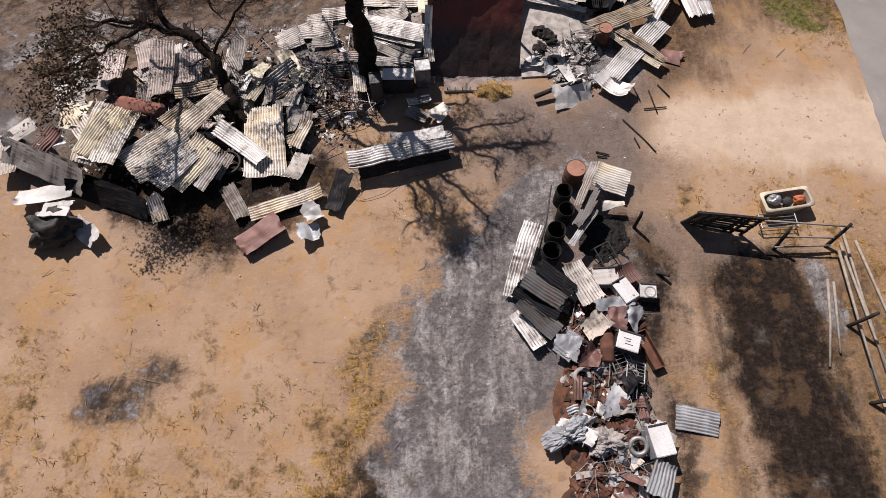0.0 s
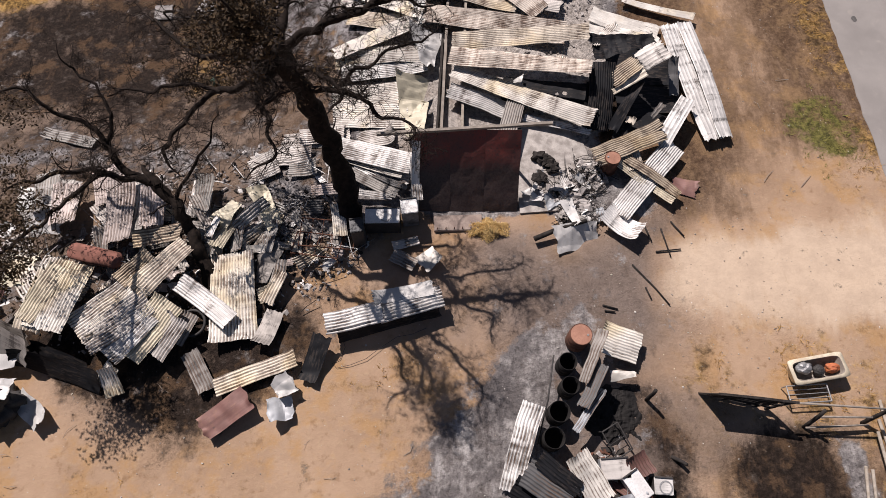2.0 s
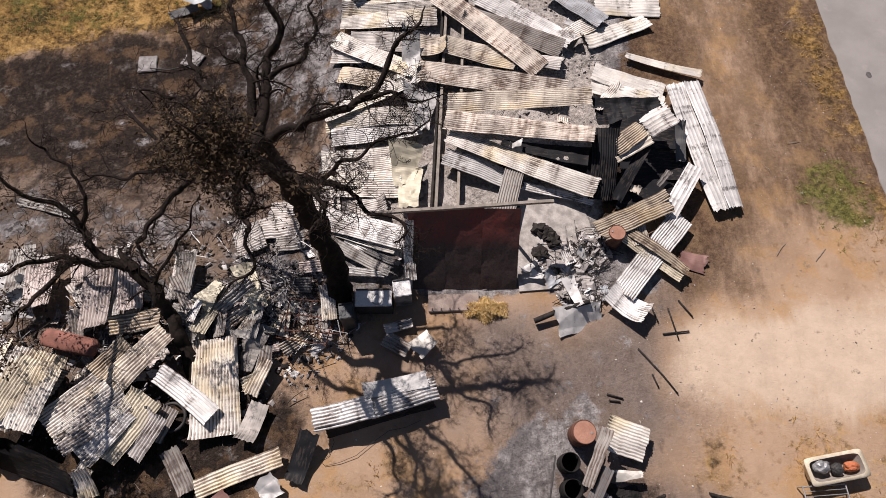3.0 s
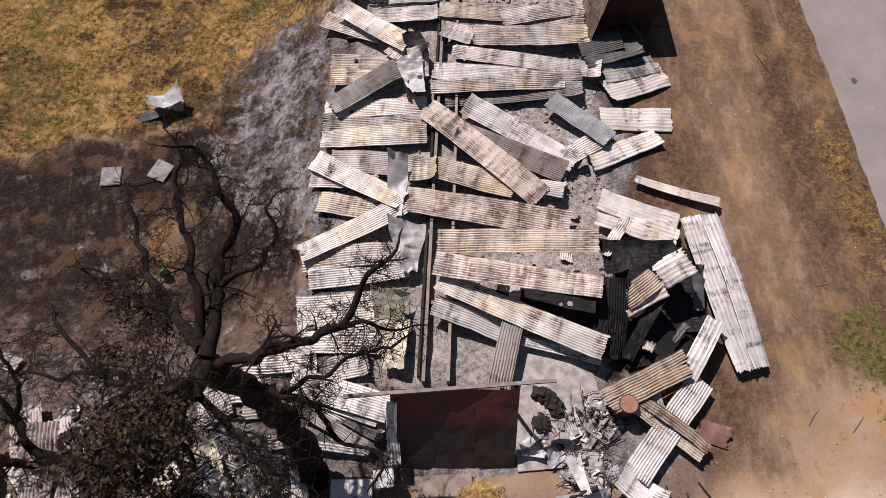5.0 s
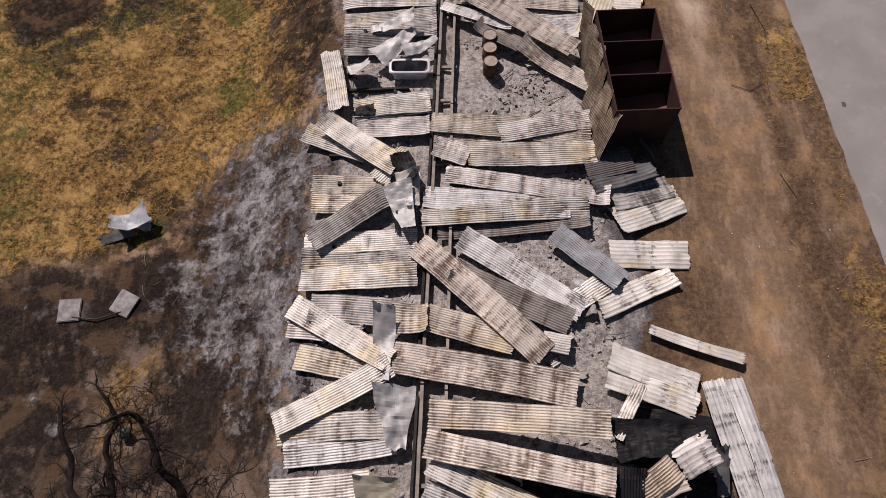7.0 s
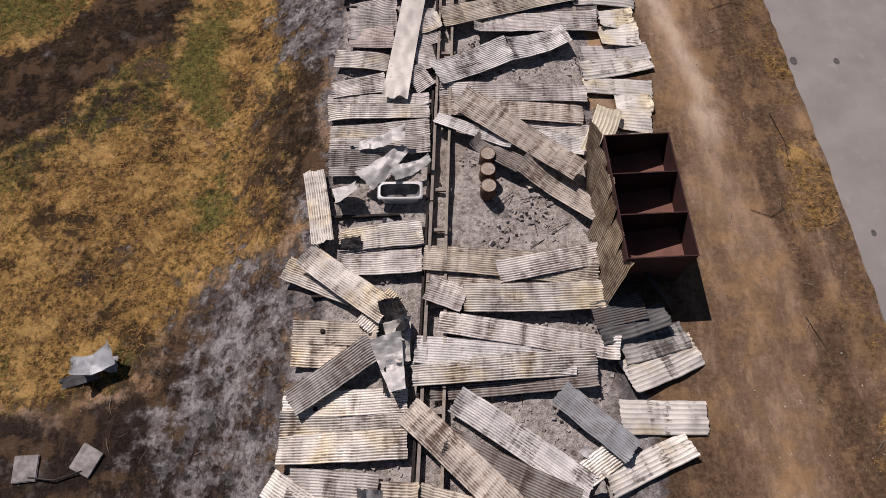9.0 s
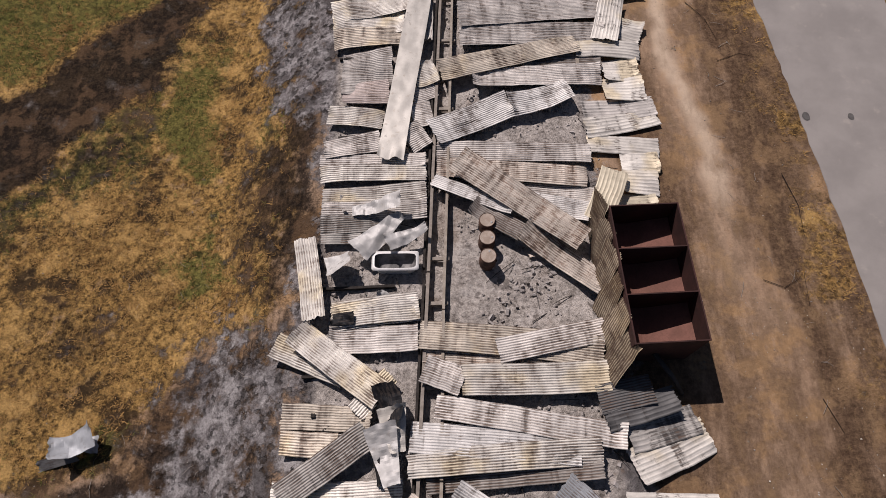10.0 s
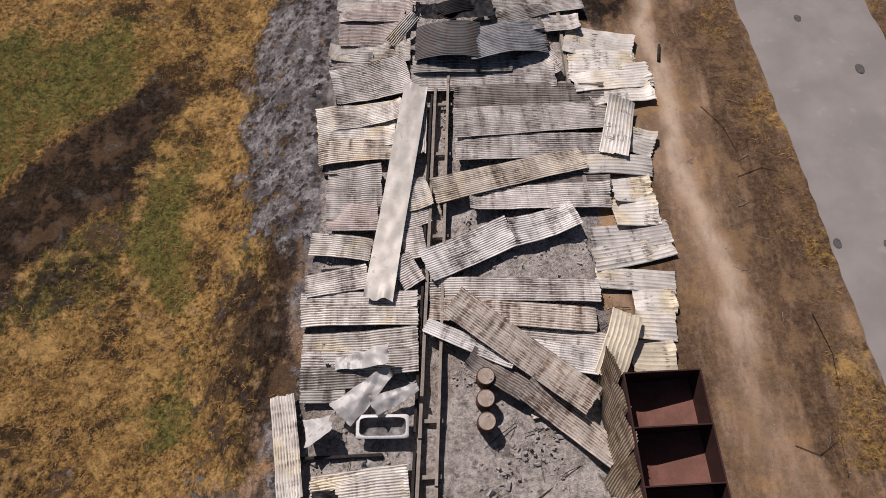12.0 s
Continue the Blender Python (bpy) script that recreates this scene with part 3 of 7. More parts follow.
def build_ground():
    def axis(low, high, step):
        core = np.arange(low, high + step / 2, step)
        out = np.cumsum(step * 1.5 ** np.arange(1, 24))
        return np.concatenate([low - out[::-1], core, high + out])

    xs, ys = axis(-25.0, 23.0, 0.15), axis(-5.0, 64.0, 0.15)
    x, y = (g.ravel() for g in np.meshgrid(xs, ys))
    char, ash, grass, green, soil, dust, soot = covers(x, y)
    z = bank(x, y)
    turned = (0.8 * x + 0.6 * y, 0.8 * y - 0.6 * x)
    lumps = 0.5 * lattice(x, y, 0.9, 20) + 0.35 * lattice(*turned, 0.47, 21) + 0.2 * lattice(*turned, 0.31, 25)
    pocky = np.clip(ash, 0, 1) * smooth((y - 15.0) / 4.0) * (0.12 + 0.88 * smooth((-2.4 - x) / 1.0))
    pits = pocky * smooth((0.55 * lattice(*turned, 0.42, 51) + 0.45 * lattice(x, y, 0.62, 52) - 0.53) / 0.12)
    z = z - 0.06 * pits + 0.04 * (lattice(x, y, 1.6, 24) - 0.5) + 0.16 * (lumps - 0.5) * ash * smooth((y - 13.0) / 3.0) + 0.07 * (lumps - 0.5) * (ash + char + grass)
    near = (np.abs(x) < 40) & (np.abs(y - 30) < 60)
    road = near & (x > road_edge(y) + 0.3)
    z = np.where(near, z, bank(x, y)) - 0.10 * road
    n, m = len(xs), len(ys)
    i = (np.arange(m - 1)[:, None] * n + np.arange(n - 1)[None, :]).ravel()
    mesh = bpy.data.meshes.new("ground")
    mesh.from_pydata(np.c_[x, y, z].tolist(), [], np.c_[i, i + 1, i + 1 + n, i + n].tolist())
    for name, values in (("zones", (char, ash, grass, np.ones(len(x)))), ("cover", (green, soil, dust, soot)), ("marks", (pits, pocky, shed_floor(x, y), np.ones(len(x))))):
        layer = mesh.color_attributes.new(name, "FLOAT_COLOR", "POINT")
        layer.data.foreach_set("color", np.stack(values, 1).astype(np.float32).ravel())
    mesh.materials.append(GROUND)
    mesh.polygons.foreach_set("use_smooth", np.ones(len(mesh.polygons), bool))
    tagged(new("ground", mesh), "burnt and sandy farmyard soil with ash and dry grass", "ground", kind="structure")


build_ground()


def build_road():
    ys = np.concatenate([np.arange(-150, -5, 10.0), np.arange(-5, 65, 0.5), np.arange(65, 200, 10.0)])
    rng = np.random.RandomState(4)
    bm = bmesh.new()
    rows = []
    for yy in ys:
        e = float(road_edge(np.array(min(yy, 90.0)))) + 0.10 * (rng.rand() - 0.5)
        rows.append([bm.verts.new((e + o, yy, h)) for o, h in ((-0.03, -0.06), (0.0, 0.02), (0.35, 0.035), (2.8, 0.07), (5.4, 0.035), (5.9, 0.02), (5.95, -0.06))])
    for p, q in zip(rows, rows[1:]):
        for k in range(len(p) - 1):
            bm.faces.new((p[k], p[k + 1], q[k + 1], q[k]))
    mesh = bpy.data.meshes.new("road")
    bm.to_mesh(mesh)
    bm.free()
    mesh.materials.append(ASPHALT)
    tagged(new("road", mesh), "grey sealed country road with crumbling edge", "road", kind="structure")


build_road()

# ---- building tools ----
RNG = random.Random(11)


def finish(bm, name, material, smooth_faces=False):
    mesh = bpy.data.meshes.new(name)
    bm.to_mesh(mesh)
    bm.free()
    mesh.materials.append(material)
    if smooth_faces:
        for p in mesh.polygons:
            p.use_smooth = True
    return mesh


def part(name, bm, material, parent, label="", smooth_faces=False):
    """One mesh under a thing or under a part."""
    ob = new(name, finish(bm, name, material, smooth_faces))
    ob.parent = parent
    return tagged(ob, label)


def base(name, place, label, category, group="", yaw=0.0, tilt=(0.0, 0.0)):
    """An empty at a thing's base that carries its parts."""
    ob = new(name)
    ob.empty_display_size = 0.1
    ob.matrix_world = pose(*place, tilt[0], tilt[1], yaw)
    return tagged(ob, label, category, group)


def box(bm, centre, size, turn=None, bevel=0.0):
    m = Matrix.Translation(centre) @ (turn or Matrix()) @ Matrix.Diagonal((*size, 1))
    made = bmesh.ops.create_cube(bm, size=1.0, matrix=m)
    if bevel:
        edges = list({e for v in made["verts"] for e in v.link_edges})
        bmesh.ops.bevel(bm, geom=edges, offset=bevel, segments=2, affect="EDGES")


def tube(bm, points, radii, sides=8, closed=True):
    """A tapered tube along points."""
    rings, points = [], [Vector(p) for p in points]
    for k, p in enumerate(points):
        way = (points[min(k + 1, len(points) - 1)] - points[max(k - 1, 0)]).normalized()
        a = way.orthogonal().normalized() if k == 0 else (side - way * side.dot(way)).normalized()
        side = a
        b = way.cross(a)
        rings.append([bm.verts.new(p + radii[k] * (a * math.cos(2 * math.pi * s / sides) + b * math.sin(2 * math.pi * s / sides))) for s in range(sides)])
    for p, q in zip(rings, rings[1:]):
        for s in range(sides):
            bm.faces.new((p[s], p[(s + 1) % sides], q[(s + 1) % sides], q[s]))
    if closed:
        bm.faces.new(rings[0][::-1])
        bm.faces.new(rings[-1])


def lathe(bm, profile, sides=24, centre=(0, 0, 0)):
    """A turned shape from (radius, height) pairs."""
    c = Vector(centre)
    rings = [[bm.verts.new(c + Vector((r * math.cos(2 * math.pi * s / sides), r * math.sin(2 * math.pi * s / sides), h))) for s in range(sides)] for r, h in profile]
    for p, q in zip(rings, rings[1:]):
        for s in range(sides):
            bm.faces.new((p[s], p[(s + 1) % sides], q[(s + 1) % sides], q[s]))
    return rings


SHEET_LABELS = {
    "grey": "ash-grey corrugated iron roofing sheet, fire dulled",
    "cream": "pale cream corrugated iron roofing sheet lying flat",
    "tan": "tan fire-stained corrugated iron roofing sheet",
    "rust": "rust-streaked corrugated iron roofing sheet",
    "rosy": "pinkish grey corrugated iron roofing sheet",
    "white": "whitened corrugated iron sheet with burnt flecks",
    "sooty": "soot-striped corrugated iron roofing sheet",
    "scorched": "scorched brown corrugated iron roofing sheet",
    "dark": "blackened buckled corrugated iron sheet",
    "yellow": "yellowed corrugated iron roofing sheet",
    "galv": "blue-grey galvanised corrugated iron sheet",
    "smoked": "smoke-darkened grey corrugated iron sheet",
    "brown": "browned corrugated iron sheet with dark stains",
    "striped": "brown corrugated iron sheet striped with soot",
    "maroon": "maroon rusted corrugated iron sheet",
}


def sheet(a, b, width, tint, flat=False, sag=None, roll=None, stiff=False, bends=None, droop=None, pitch=None, side=None):
    """A fallen roofing sheet from the middle of one end to the middle of the other, its waves running along it.
    bends: (share of the length, height) pairs where it is creased across; droop: how far its two long edges hang."""
    a, b = Vector(a), Vector(b)
    length = (b - a).length
    rng = random.Random(int(abs(a.x * 7919 + a.y * 104729 + b.x * 1299 + b.y * 3571 + width * 613) * 100))
    width = max(width, 0.25)
    mid = (a + b) / 2
    coarse = mid.x > 7.3 and a.y > 19
    ribbed = coarse and pitch is None
    pitch = pitch or (0.15 if coarse else 0.1 if mid.y < 16 or mid.x < -4.6 else 0.085)
    waves = max(2, round(width / pitch))
    across = 22 if flat else waves * 6
    along = max(22 if flat else 10, int(length / 0.16))
    sag = rng.uniform(-0.05, 0.08) if sag is None else sag
    twist = rng.uniform(-0.2, 0.2)
    crumple = rng.uniform(0.05, 0.12) if flat else rng.uniform(0.01, 0.04)
    if stiff:
        crumple = 0.03
    if bends is None:
        bends = []
        if not flat and length > 1.6:
            for _ in range(rng.choice((0, 1, 1, 2))):
                bends.append((rng.uniform(0.15, 0.85), rng.uniform(-0.05, 0.09) * min(1.4, length / 3)))
    knots = sorted([(0.0, 0.0), *bends, (1.0, 0.0)])
    droop = (rng.uniform(-0.01, 0.06), rng.uniform(-0.01, 0.06)) if droop is None else droop
    curl = [rng.choice((0.0, 0.0, rng.uniform(-0.10, 0.14))) for _ in range(2)]
    bow = 0.0 if flat else rng.uniform(-0.05, 0.05) * min(1.5, length / 3)
    ragged, o = rng.uniform(0.01, 0.06), rng.uniform(0, 50)
    folds = []
    if flat and not stiff:
        for _ in range(4):
            t = rng.uniform(0, 6.28)
            folds.append((math.cos(t), math.sin(t), rng.uniform(-0.3, 0.3) * min(length, width), rng.choice((-1, 1)) * rng.uniform(0.12, 0.4)))
    taper = rng.uniform(-0.45, 0.45) if flat and not stiff else rng.uniform(-0.06, 0.06) if flat else rng.uniform(-0.03, 0.03)
    depth = 0.032 if coarse else 0.19 * pitch + 0.006
    torn = rng.uniform(0.02, 0.1) if coarse else rng.choice((0.0, 0.0, 0.05))
    verts, faces, valley = [], [], []
    for i in range(along + 1):
        u = i / along
        for (u0, h0), (u1, h1) in zip(knots, knots[1:]):
            if u <= u1:
                crease = h0 + (h1 - h0) * (u - u0) / max(1e-6, u1 - u0)
                break
        lift = crease - sag * (1 - (2 * u - 1) ** 2)
        lift += curl[0] * max(0.0, 1 - u * length / 0.45) ** 2 + curl[1] * max(0.0, 1 - (1 - u) * length / 0.45) ** 2
        for j in range(across + 1):
            v = j / across - 0.5
            phase = 2 * math.pi * waves * (v + 0.5)
            x = (u - 0.5) * length
            pressed = 1.0 if flat else 0.72 + 0.4 * noise.noise((x * 1.1 + o, v * 2.5, 4))
            swell = max(0.0, math.sin(phase)) ** 3 if ribbed else math.sin(phase)
            wave = 0.0 if flat else depth * pressed * swell
            if i in (0, along):
                x += ragged * (noise.noise((v * 7 + o, u * 9, o)) + 0.3) + torn * noise.noise((v * 14 + o, u * 5, 2))
            y = v * width + ((0.06 if stiff else 0.16) * v * width * noise.noise((u * 2.6 + o, math.copysign(2, v), 1)) if flat else 0.02 * noise.noise((u * 5 + o, 0, 1)))
            if flat:
                x += 0.10 * width * (2 * u - 1) ** 3 * noise.noise((v * 3 + o, math.copysign(4, u - 0.5), 2))
            y = y * (1 + taper * (2 * u - 1)) + bow * (1 - (2 * u - 1) ** 2)
            bumps = sum(k * max(0.0, fx * x + fy * y - off) for fx, fy, off, k in folds) + (0.55 if folds else 1.0) * crumple * noise.noise((x * 1.7 + o, y * 2.3, o)) + 0.5 * crumple * noise.noise((x * 5 + o, y * 4, o))
            if flat:
                bumps += 1.6 * crumple * abs(noise.noise((1.3 * x + 0.9 * y + o, 0.6 * y - x, 3)))
            corner = 0.2 * max(0.0, abs(u - 0.5) * 2 - 0.86) / 0.14 * max(0.0, noise.noise((o, math.copysign(3, u - 0.5), v * 2.5)))
            hang = 0.0 if flat else droop[0 if v < 0 else 1] * (0.6 + 0.8 * noise.noise((x * 0.8 + o, math.copysign(6, v), 0))) * max(0.0, abs(v) - 0.26) / 0.24
            verts.append((x, y, wave + bumps + corner + lift - hang + twist * v * (u - 0.5) * width * 2))
            # How deep the vertex sits in its trough, for the painted darkening.
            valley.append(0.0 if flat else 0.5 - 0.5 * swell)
    n = across + 1
    for i in range(along):
        for j in range(across):
            k = i * n + j
            faces.append((k, k + 1, k + 1 + n, k + n))
    mesh = bpy.data.meshes.new("roofing_sheet")
    mesh.from_pydata(verts, [], faces)
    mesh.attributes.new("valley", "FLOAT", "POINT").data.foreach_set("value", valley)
    mesh.polygons.foreach_set("use_smooth", np.full(len(faces), not folds))
    mesh.materials.append(BARE[tint] if flat and tint in BARE else ROOF[tint])
    ob = new("metal_sheet" if flat else "roofing_sheet", mesh)
    way = (b - a).normalized()
    side = Vector((0, 0, 1)).cross(way) if side is None else Vector(side)
    side = (side - way * side.dot(way)).normalized()
    up = way.cross(side)
    m = Matrix((way, side, up)).transposed().to_4x4()
    ob.matrix_world = Matrix.Translation((a + b) / 2) @ m @ pose(0, 0, 0, rng.uniform(-5, 5) if roll is None else roll, 0, 0)
    label = SHEET_LABELS[tint].replace("corrugated iron roofing", "crumpled flat").replace("corrugated iron", "crumpled flat metal") if flat else SHEET_LABELS[tint]
    return tagged(ob, label, "metal sheet", "fallen roofing sheets")


def scatter_sheets(spots, count, seed, tints, long, wide, lift, group, label, flat_share=0.4):
    """Torn pieces of sheet thrown about in ellipses (x, y, half-width, half-length)."""
    rng = random.Random(seed)
    for _ in range(count):
        cx, cy, a, b = rng.choice(spots)
        t, r = rng.uniform(0, 6.283), math.sqrt(rng.random())
        x, y = cx + a * r * math.cos(t), cy + b * r * math.sin(t)
        z = float(bank(np.array(x), np.array(y))) + 0.08 + lift * (1 - 0.6 * r) * rng.random()
        yaw, l = rng.uniform(0, 6.283), rng.uniform(*long)
        d = Vector((math.cos(yaw), math.sin(yaw), rng.uniform(-0.25, 0.25))) * l / 2
        c = Vector((x, y, z + abs(d.z)))
        ob = sheet(c - d, c + d, rng.uniform(*wide), rng.choice(tints), rng.random() < flat_share, roll=rng.uniform(-28, 28))
        tagged(ob, label, group=group)

# ---- the burnt shed: rails, slab, leaning panel, field bin ----
def beam(name, a, b, size, material, label, category, group="", wobble=0.012, roll=0.0):
    """A sawn or split length of timber or metal between two points."""
    a, b = Vector(a), Vector(b)
    length = (b - a).length
    bm = bmesh.new()
    steps = max(2, int(length / 0.6))
    w, h = size
    rings = []
    o = RNG.uniform(0, 90)
    for k in range(steps + 1):
        x = (k / steps - 0.5) * length
        dy, dz = wobble * noise.noise((x + o, 0, 0)), wobble * noise.noise((x + o, 5, 0))
        s = 1 + 0.12 * noise.noise((x * 2 + o, 9, 0))
        rings.append([bm.verts.new((x, dy + sy * w / 2 * s, dz + sz * h / 2 * s)) for sy, sz in ((-1, -1), (1, -1), (1, 1), (-1, 1))])
    for p, q in zip(rings, rings[1:]):
        for s in range(4):
            bm.faces.new((p[s], p[(s + 1) % 4], q[(s + 1) % 4], q[s]))
    bm.faces.new(rings[0][::-1])
    bm.faces.new(rings[-1])
    bmesh.ops.recalc_face_normals(bm, faces=bm.faces)
    ob = new(name, finish(bm, name, material))
    way = (b - a).normalized()
    side = Vector((0, 0, 1)).cross(way).normalized() if abs(way.z) < 0.99 else Vector((1, 0, 0))
    ob.matrix_world = Matrix.Translation((a + b) / 2) @ Matrix((way, side, way.cross(side))).transposed().to_4x4() @ pose(0, 0, 0, roll)
    return tagged(ob, label, category, group)


def pole(name, points, radius, material, label, category, group="", taper=0.8):
    """A round pole, stick, branch or pipe through points."""
    origin = Vector(points[0])
    bm = bmesh.new()
    n = len(points)
    tube(bm, [Vector(p) - origin for p in points], [radius * (1 - (1 - taper) * k / (n - 1)) for k in range(n)], 7)
    ob = new(name, finish(bm, name, material, True))
    ob.location = origin
    return tagged(ob, label, category, group)


RAIL_LABEL = "long weathered timber bearer along the shed floor"
for x0, y0, x1, y1 in ((0.22, 19.3, 0.45, 25.0), (0.45, 25.06, 0.72, 31.2), (0.72, 31.26, 0.98, 37.4), (0.98, 37.46, 1.22, 43.6), (1.22, 43.66, 1.5, 51.4)):
    beam("floor_bearer", (x0, y0, 0.19), (x1, y1, 0.19), (0.11, 0.44), TIMBER, RAIL_LABEL, "timber beam", "shed floor bearers")
    beam("floor_bearer", (x0 - 0.17, y0 + 0.2, 0.12), (x1 - 0.16, y1 - 0.3, 0.14), (0.09, 0.3), CHARCOAL, "charred timber bearer along the shed floor", "timber beam", "shed floor bearers")
for x0, y0, x1, y1 in ((1.02, 19.3, 1.22, 24.8), (1.22, 24.86, 1.4, 30.5), (1.4, 30.56, 1.5, 36.0), (1.5, 36.06, 1.72, 42.0), (1.72, 42.06, 2.02, 51.6), (2.02, 51.66, 2.25, 56.0)):
    beam("floor_bearer", (x0, y0, 0.19), (x1, y1, 0.19), (0.10, 0.46), PALE_TIMBER, RAIL_LABEL, "timber beam", "shed floor bearers")
for yy in (22.0, 26.2, 29.8, 33.4, 36.31, 38.0, 41.2, 44.6, 48.2, 50.6):
    x = 0.3 + (yy - 19.3) * 0.036
    beam("cross_timber", (x, yy, 0.2), (x + 0.75, yy + 0.02, 0.2), (0.12, 0.12), TIMBER, "short weathered cross timber between the bearers", "timber beam", "shed cross timbers")
for x0, x1, yy in ((-3.0, -0.2, 36.9), (-2.9, 0.1, 40.9), (-2.6, -1.0, 43.3), (-2.8, -0.6, 47.3), (-2.6, 0.2, 51.0), (-3.2, -0.8, 33.8), (-3.4, -0.4, 30.4)):
    beam("floor_joist", (x0, yy, 0.1), (x1, yy + 0.1, 0.12), (0.09, 0.16), CHARCOAL, "charred floor joist under the fallen sheets", "timber beam", "shed floor joists")
for k, yy in enumerate(np.arange(19.5, 55.5, 2.6)):
    x = -2.9 + 0.012 * (yy - 20)
    beam("stump_post", (x, yy, -0.5), (x + 0.05, yy + 0.04, 0.24), (0.13, 0.13), CHARCOAL, "burnt-off post stump at the shed edge", "post", "burnt post stumps")
beam("wall_plate", (7.2, 46.6, 0.16), (6.9, 56.0, 0.16), (0.14, 0.3), PALE_TIMBER, "pale timber wall plate on the shed edge", "timber beam")


def slab():
    """The broken concrete floor behind the leaning panel."""
    bm = bmesh.new()
    rim = [(3.15, 16.6), (4.9, 16.75), (5.2, 17.9), (5.9, 18.7), (5.75, 19.6), (4.9, 20.6), (3.4, 20.7), (3.1, 19.5)]
    top = [bm.verts.new((x + 0.08 * noise.noise((x, y, 3)), y, 0.10)) for x, y in rim]
    low = [bm.verts.new((v.co.x, v.co.y, -0.1)) for v in top]
    bm.faces.new(top)
    for k in range(len(rim)):
        bm.faces.new((low[k], low[(k + 1) % len(rim)], top[(k + 1) % len(rim)], top[k]))
    ob = new("concrete_slab", finish(bm, "concrete_slab", CONCRETE))
    tagged(ob, "pale ash-covered concrete floor slab", "slab")


slab()


def leaning_panel():
    """Rusted red wall panels propped under a beam, leaning back."""
    thing = base("wall_panel", (1.2, 16.72, 0.0), "scorched red steel wall panel leaning under a beam", "wall panel")
    slope = math.hypot(1.9, 2.42)
    turn = Matrix.Rotation(math.atan2(2.42, 1.9), 4, "X")
    for k, (x0, x1) in enumerate(((-1.86, -0.62), (-0.63, 0.6), (0.6, 1.84))):
        bm = bmesh.new()
        nx, ny = 16, 26
        grid = [[None] * (nx + 1) for _ in range(ny + 1)]
        for j in range(ny + 1):
            for i in range(nx + 1):
                x, y = x0 + (x1 - x0) * i / nx, slope * j / ny
                z = 0.035 * noise.noise((x * 1.3, y * 1.2, k)) + 0.012 * noise.noise((x * 4, y * 4, k)) + 0.008 * k
                grid[j][i] = bm.verts.new(turn @ Vector((x, y, z)))
        for j in range(ny):
            for i in range(nx):
                bm.faces.new((grid[j][i], grid[j][i + 1], grid[j + 1][i + 1], grid[j + 1][i]))
        part("panel", bm, RED_PANEL, thing, "scorched red panel with dark burn marks", True)
    bm = bmesh.new()
    for x in (-1.8, -0.6, 0.6, 1.78):
        box(bm, turn @ Vector((x, slope / 2, -0.07)), (0.08, slope, 0.08), turn)
    part("stud", bm, CHARCOAL, thing, "charred studs behind the panel")
    bm = bmesh.new()
    for x in (-1.8, 1.75):
        box(bm, (x, 1.95, 1.2), (0.09, 0.09, 2.4))
    part("prop", bm, CHARCOAL, thing, "charred upright props")


leaning_panel()
beam("ridge_beam", (-1.95, 18.42, 2.44), (4.1, 18.86, 2.46), (0.10, 0.12), TIMBER, "long thin weathered beam lying over the panel top", "timber beam")
beam("upright_strip", (-0.72, 16.75, 0.0), (-0.6, 18.3, 2.2), (0.3, 0.05), ROOF["white"], "whitened metal strip leaning beside the red panel", "metal strip")


# Sunlit copy of the bin's red-brown, about three times lighter than its walls.
BAY_LIT = plain("lit_bay_brown", (0.21, 0.10, 0.078), (0.16, 0.078, 0.06), 2.0, 0.8)


def field_bin():
    """An open steel bin in three bays with a V-shaped floor."""
    w, l, h = 2.3, 4.75, 2.2
    thing = base("steel_bin", (8.36, 36.7, 0.0), "open dark red steel bin with three bays beside the shed", "bin", yaw=2.6)
    t = 0.03

    def wall(name, c, s, label=""):
        bm = bmesh.new()
        box(bm, c, s)
        part(name, bm, BIN_SHADED, thing, label)

    wall("side_wall", (-w / 2, 0, h / 2), (t, l, h))
    wall("side_wall", (w / 2, 0, h / 2), (t, l, h))
    for k in range(4):
        y = -l / 2 + k * l / 3
        wall("end_wall" if k in (0, 3) else "divider", (0, y, h / 2 + (0 if k in (0, 3) else -0.02)), (w - t, t, h))
    for k in range(3):
        y0, y1 = -l / 2 + k * l / 3 + 0.02, -l / 2 + (k + 1) * l / 3 - 0.02
        bm = bmesh.new()
        rows = [[bm.verts.new((x, y, z)) for x, z in ((-w / 2 + 0.02, 1.06), (-0.45, 0.9), (-0.25, 0.9), (w / 2 - 0.02, 1.24))] for y in (y0, y1)]
        for s in range(3):
            bm.faces.new((rows[0][s], rows[0][s + 1], rows[1][s + 1], rows[1][s]))
        part("bay_floor", bm, BAY_LIT, thing, "sloping bay floor in a lighter, sunlit brown")
    bm = bmesh.new()
    for x in (-w / 2, w / 2):
        box(bm, (x, 0, h + 0.015), (0.045, l + 0.045, 0.04))
    for k in range(4):
        box(bm, (0, -l / 2 + k * l / 3, h + 0.022), (w - 0.045, 0.04, 0.036))
    part("rim", bm, BIN_SHADED, thing, "folded steel rim")
    bm = bmesh.new()
    for k in range(5):
        box(bm, (w / 2 + 0.035, -l / 2 + 0.2 + k * (l - 0.4) / 4, h / 2), (0.05, 0.06, h - 0.1))
    part("rib", bm, BIN_SHADED, thing, "upright stiffening ribs")


field_bin()


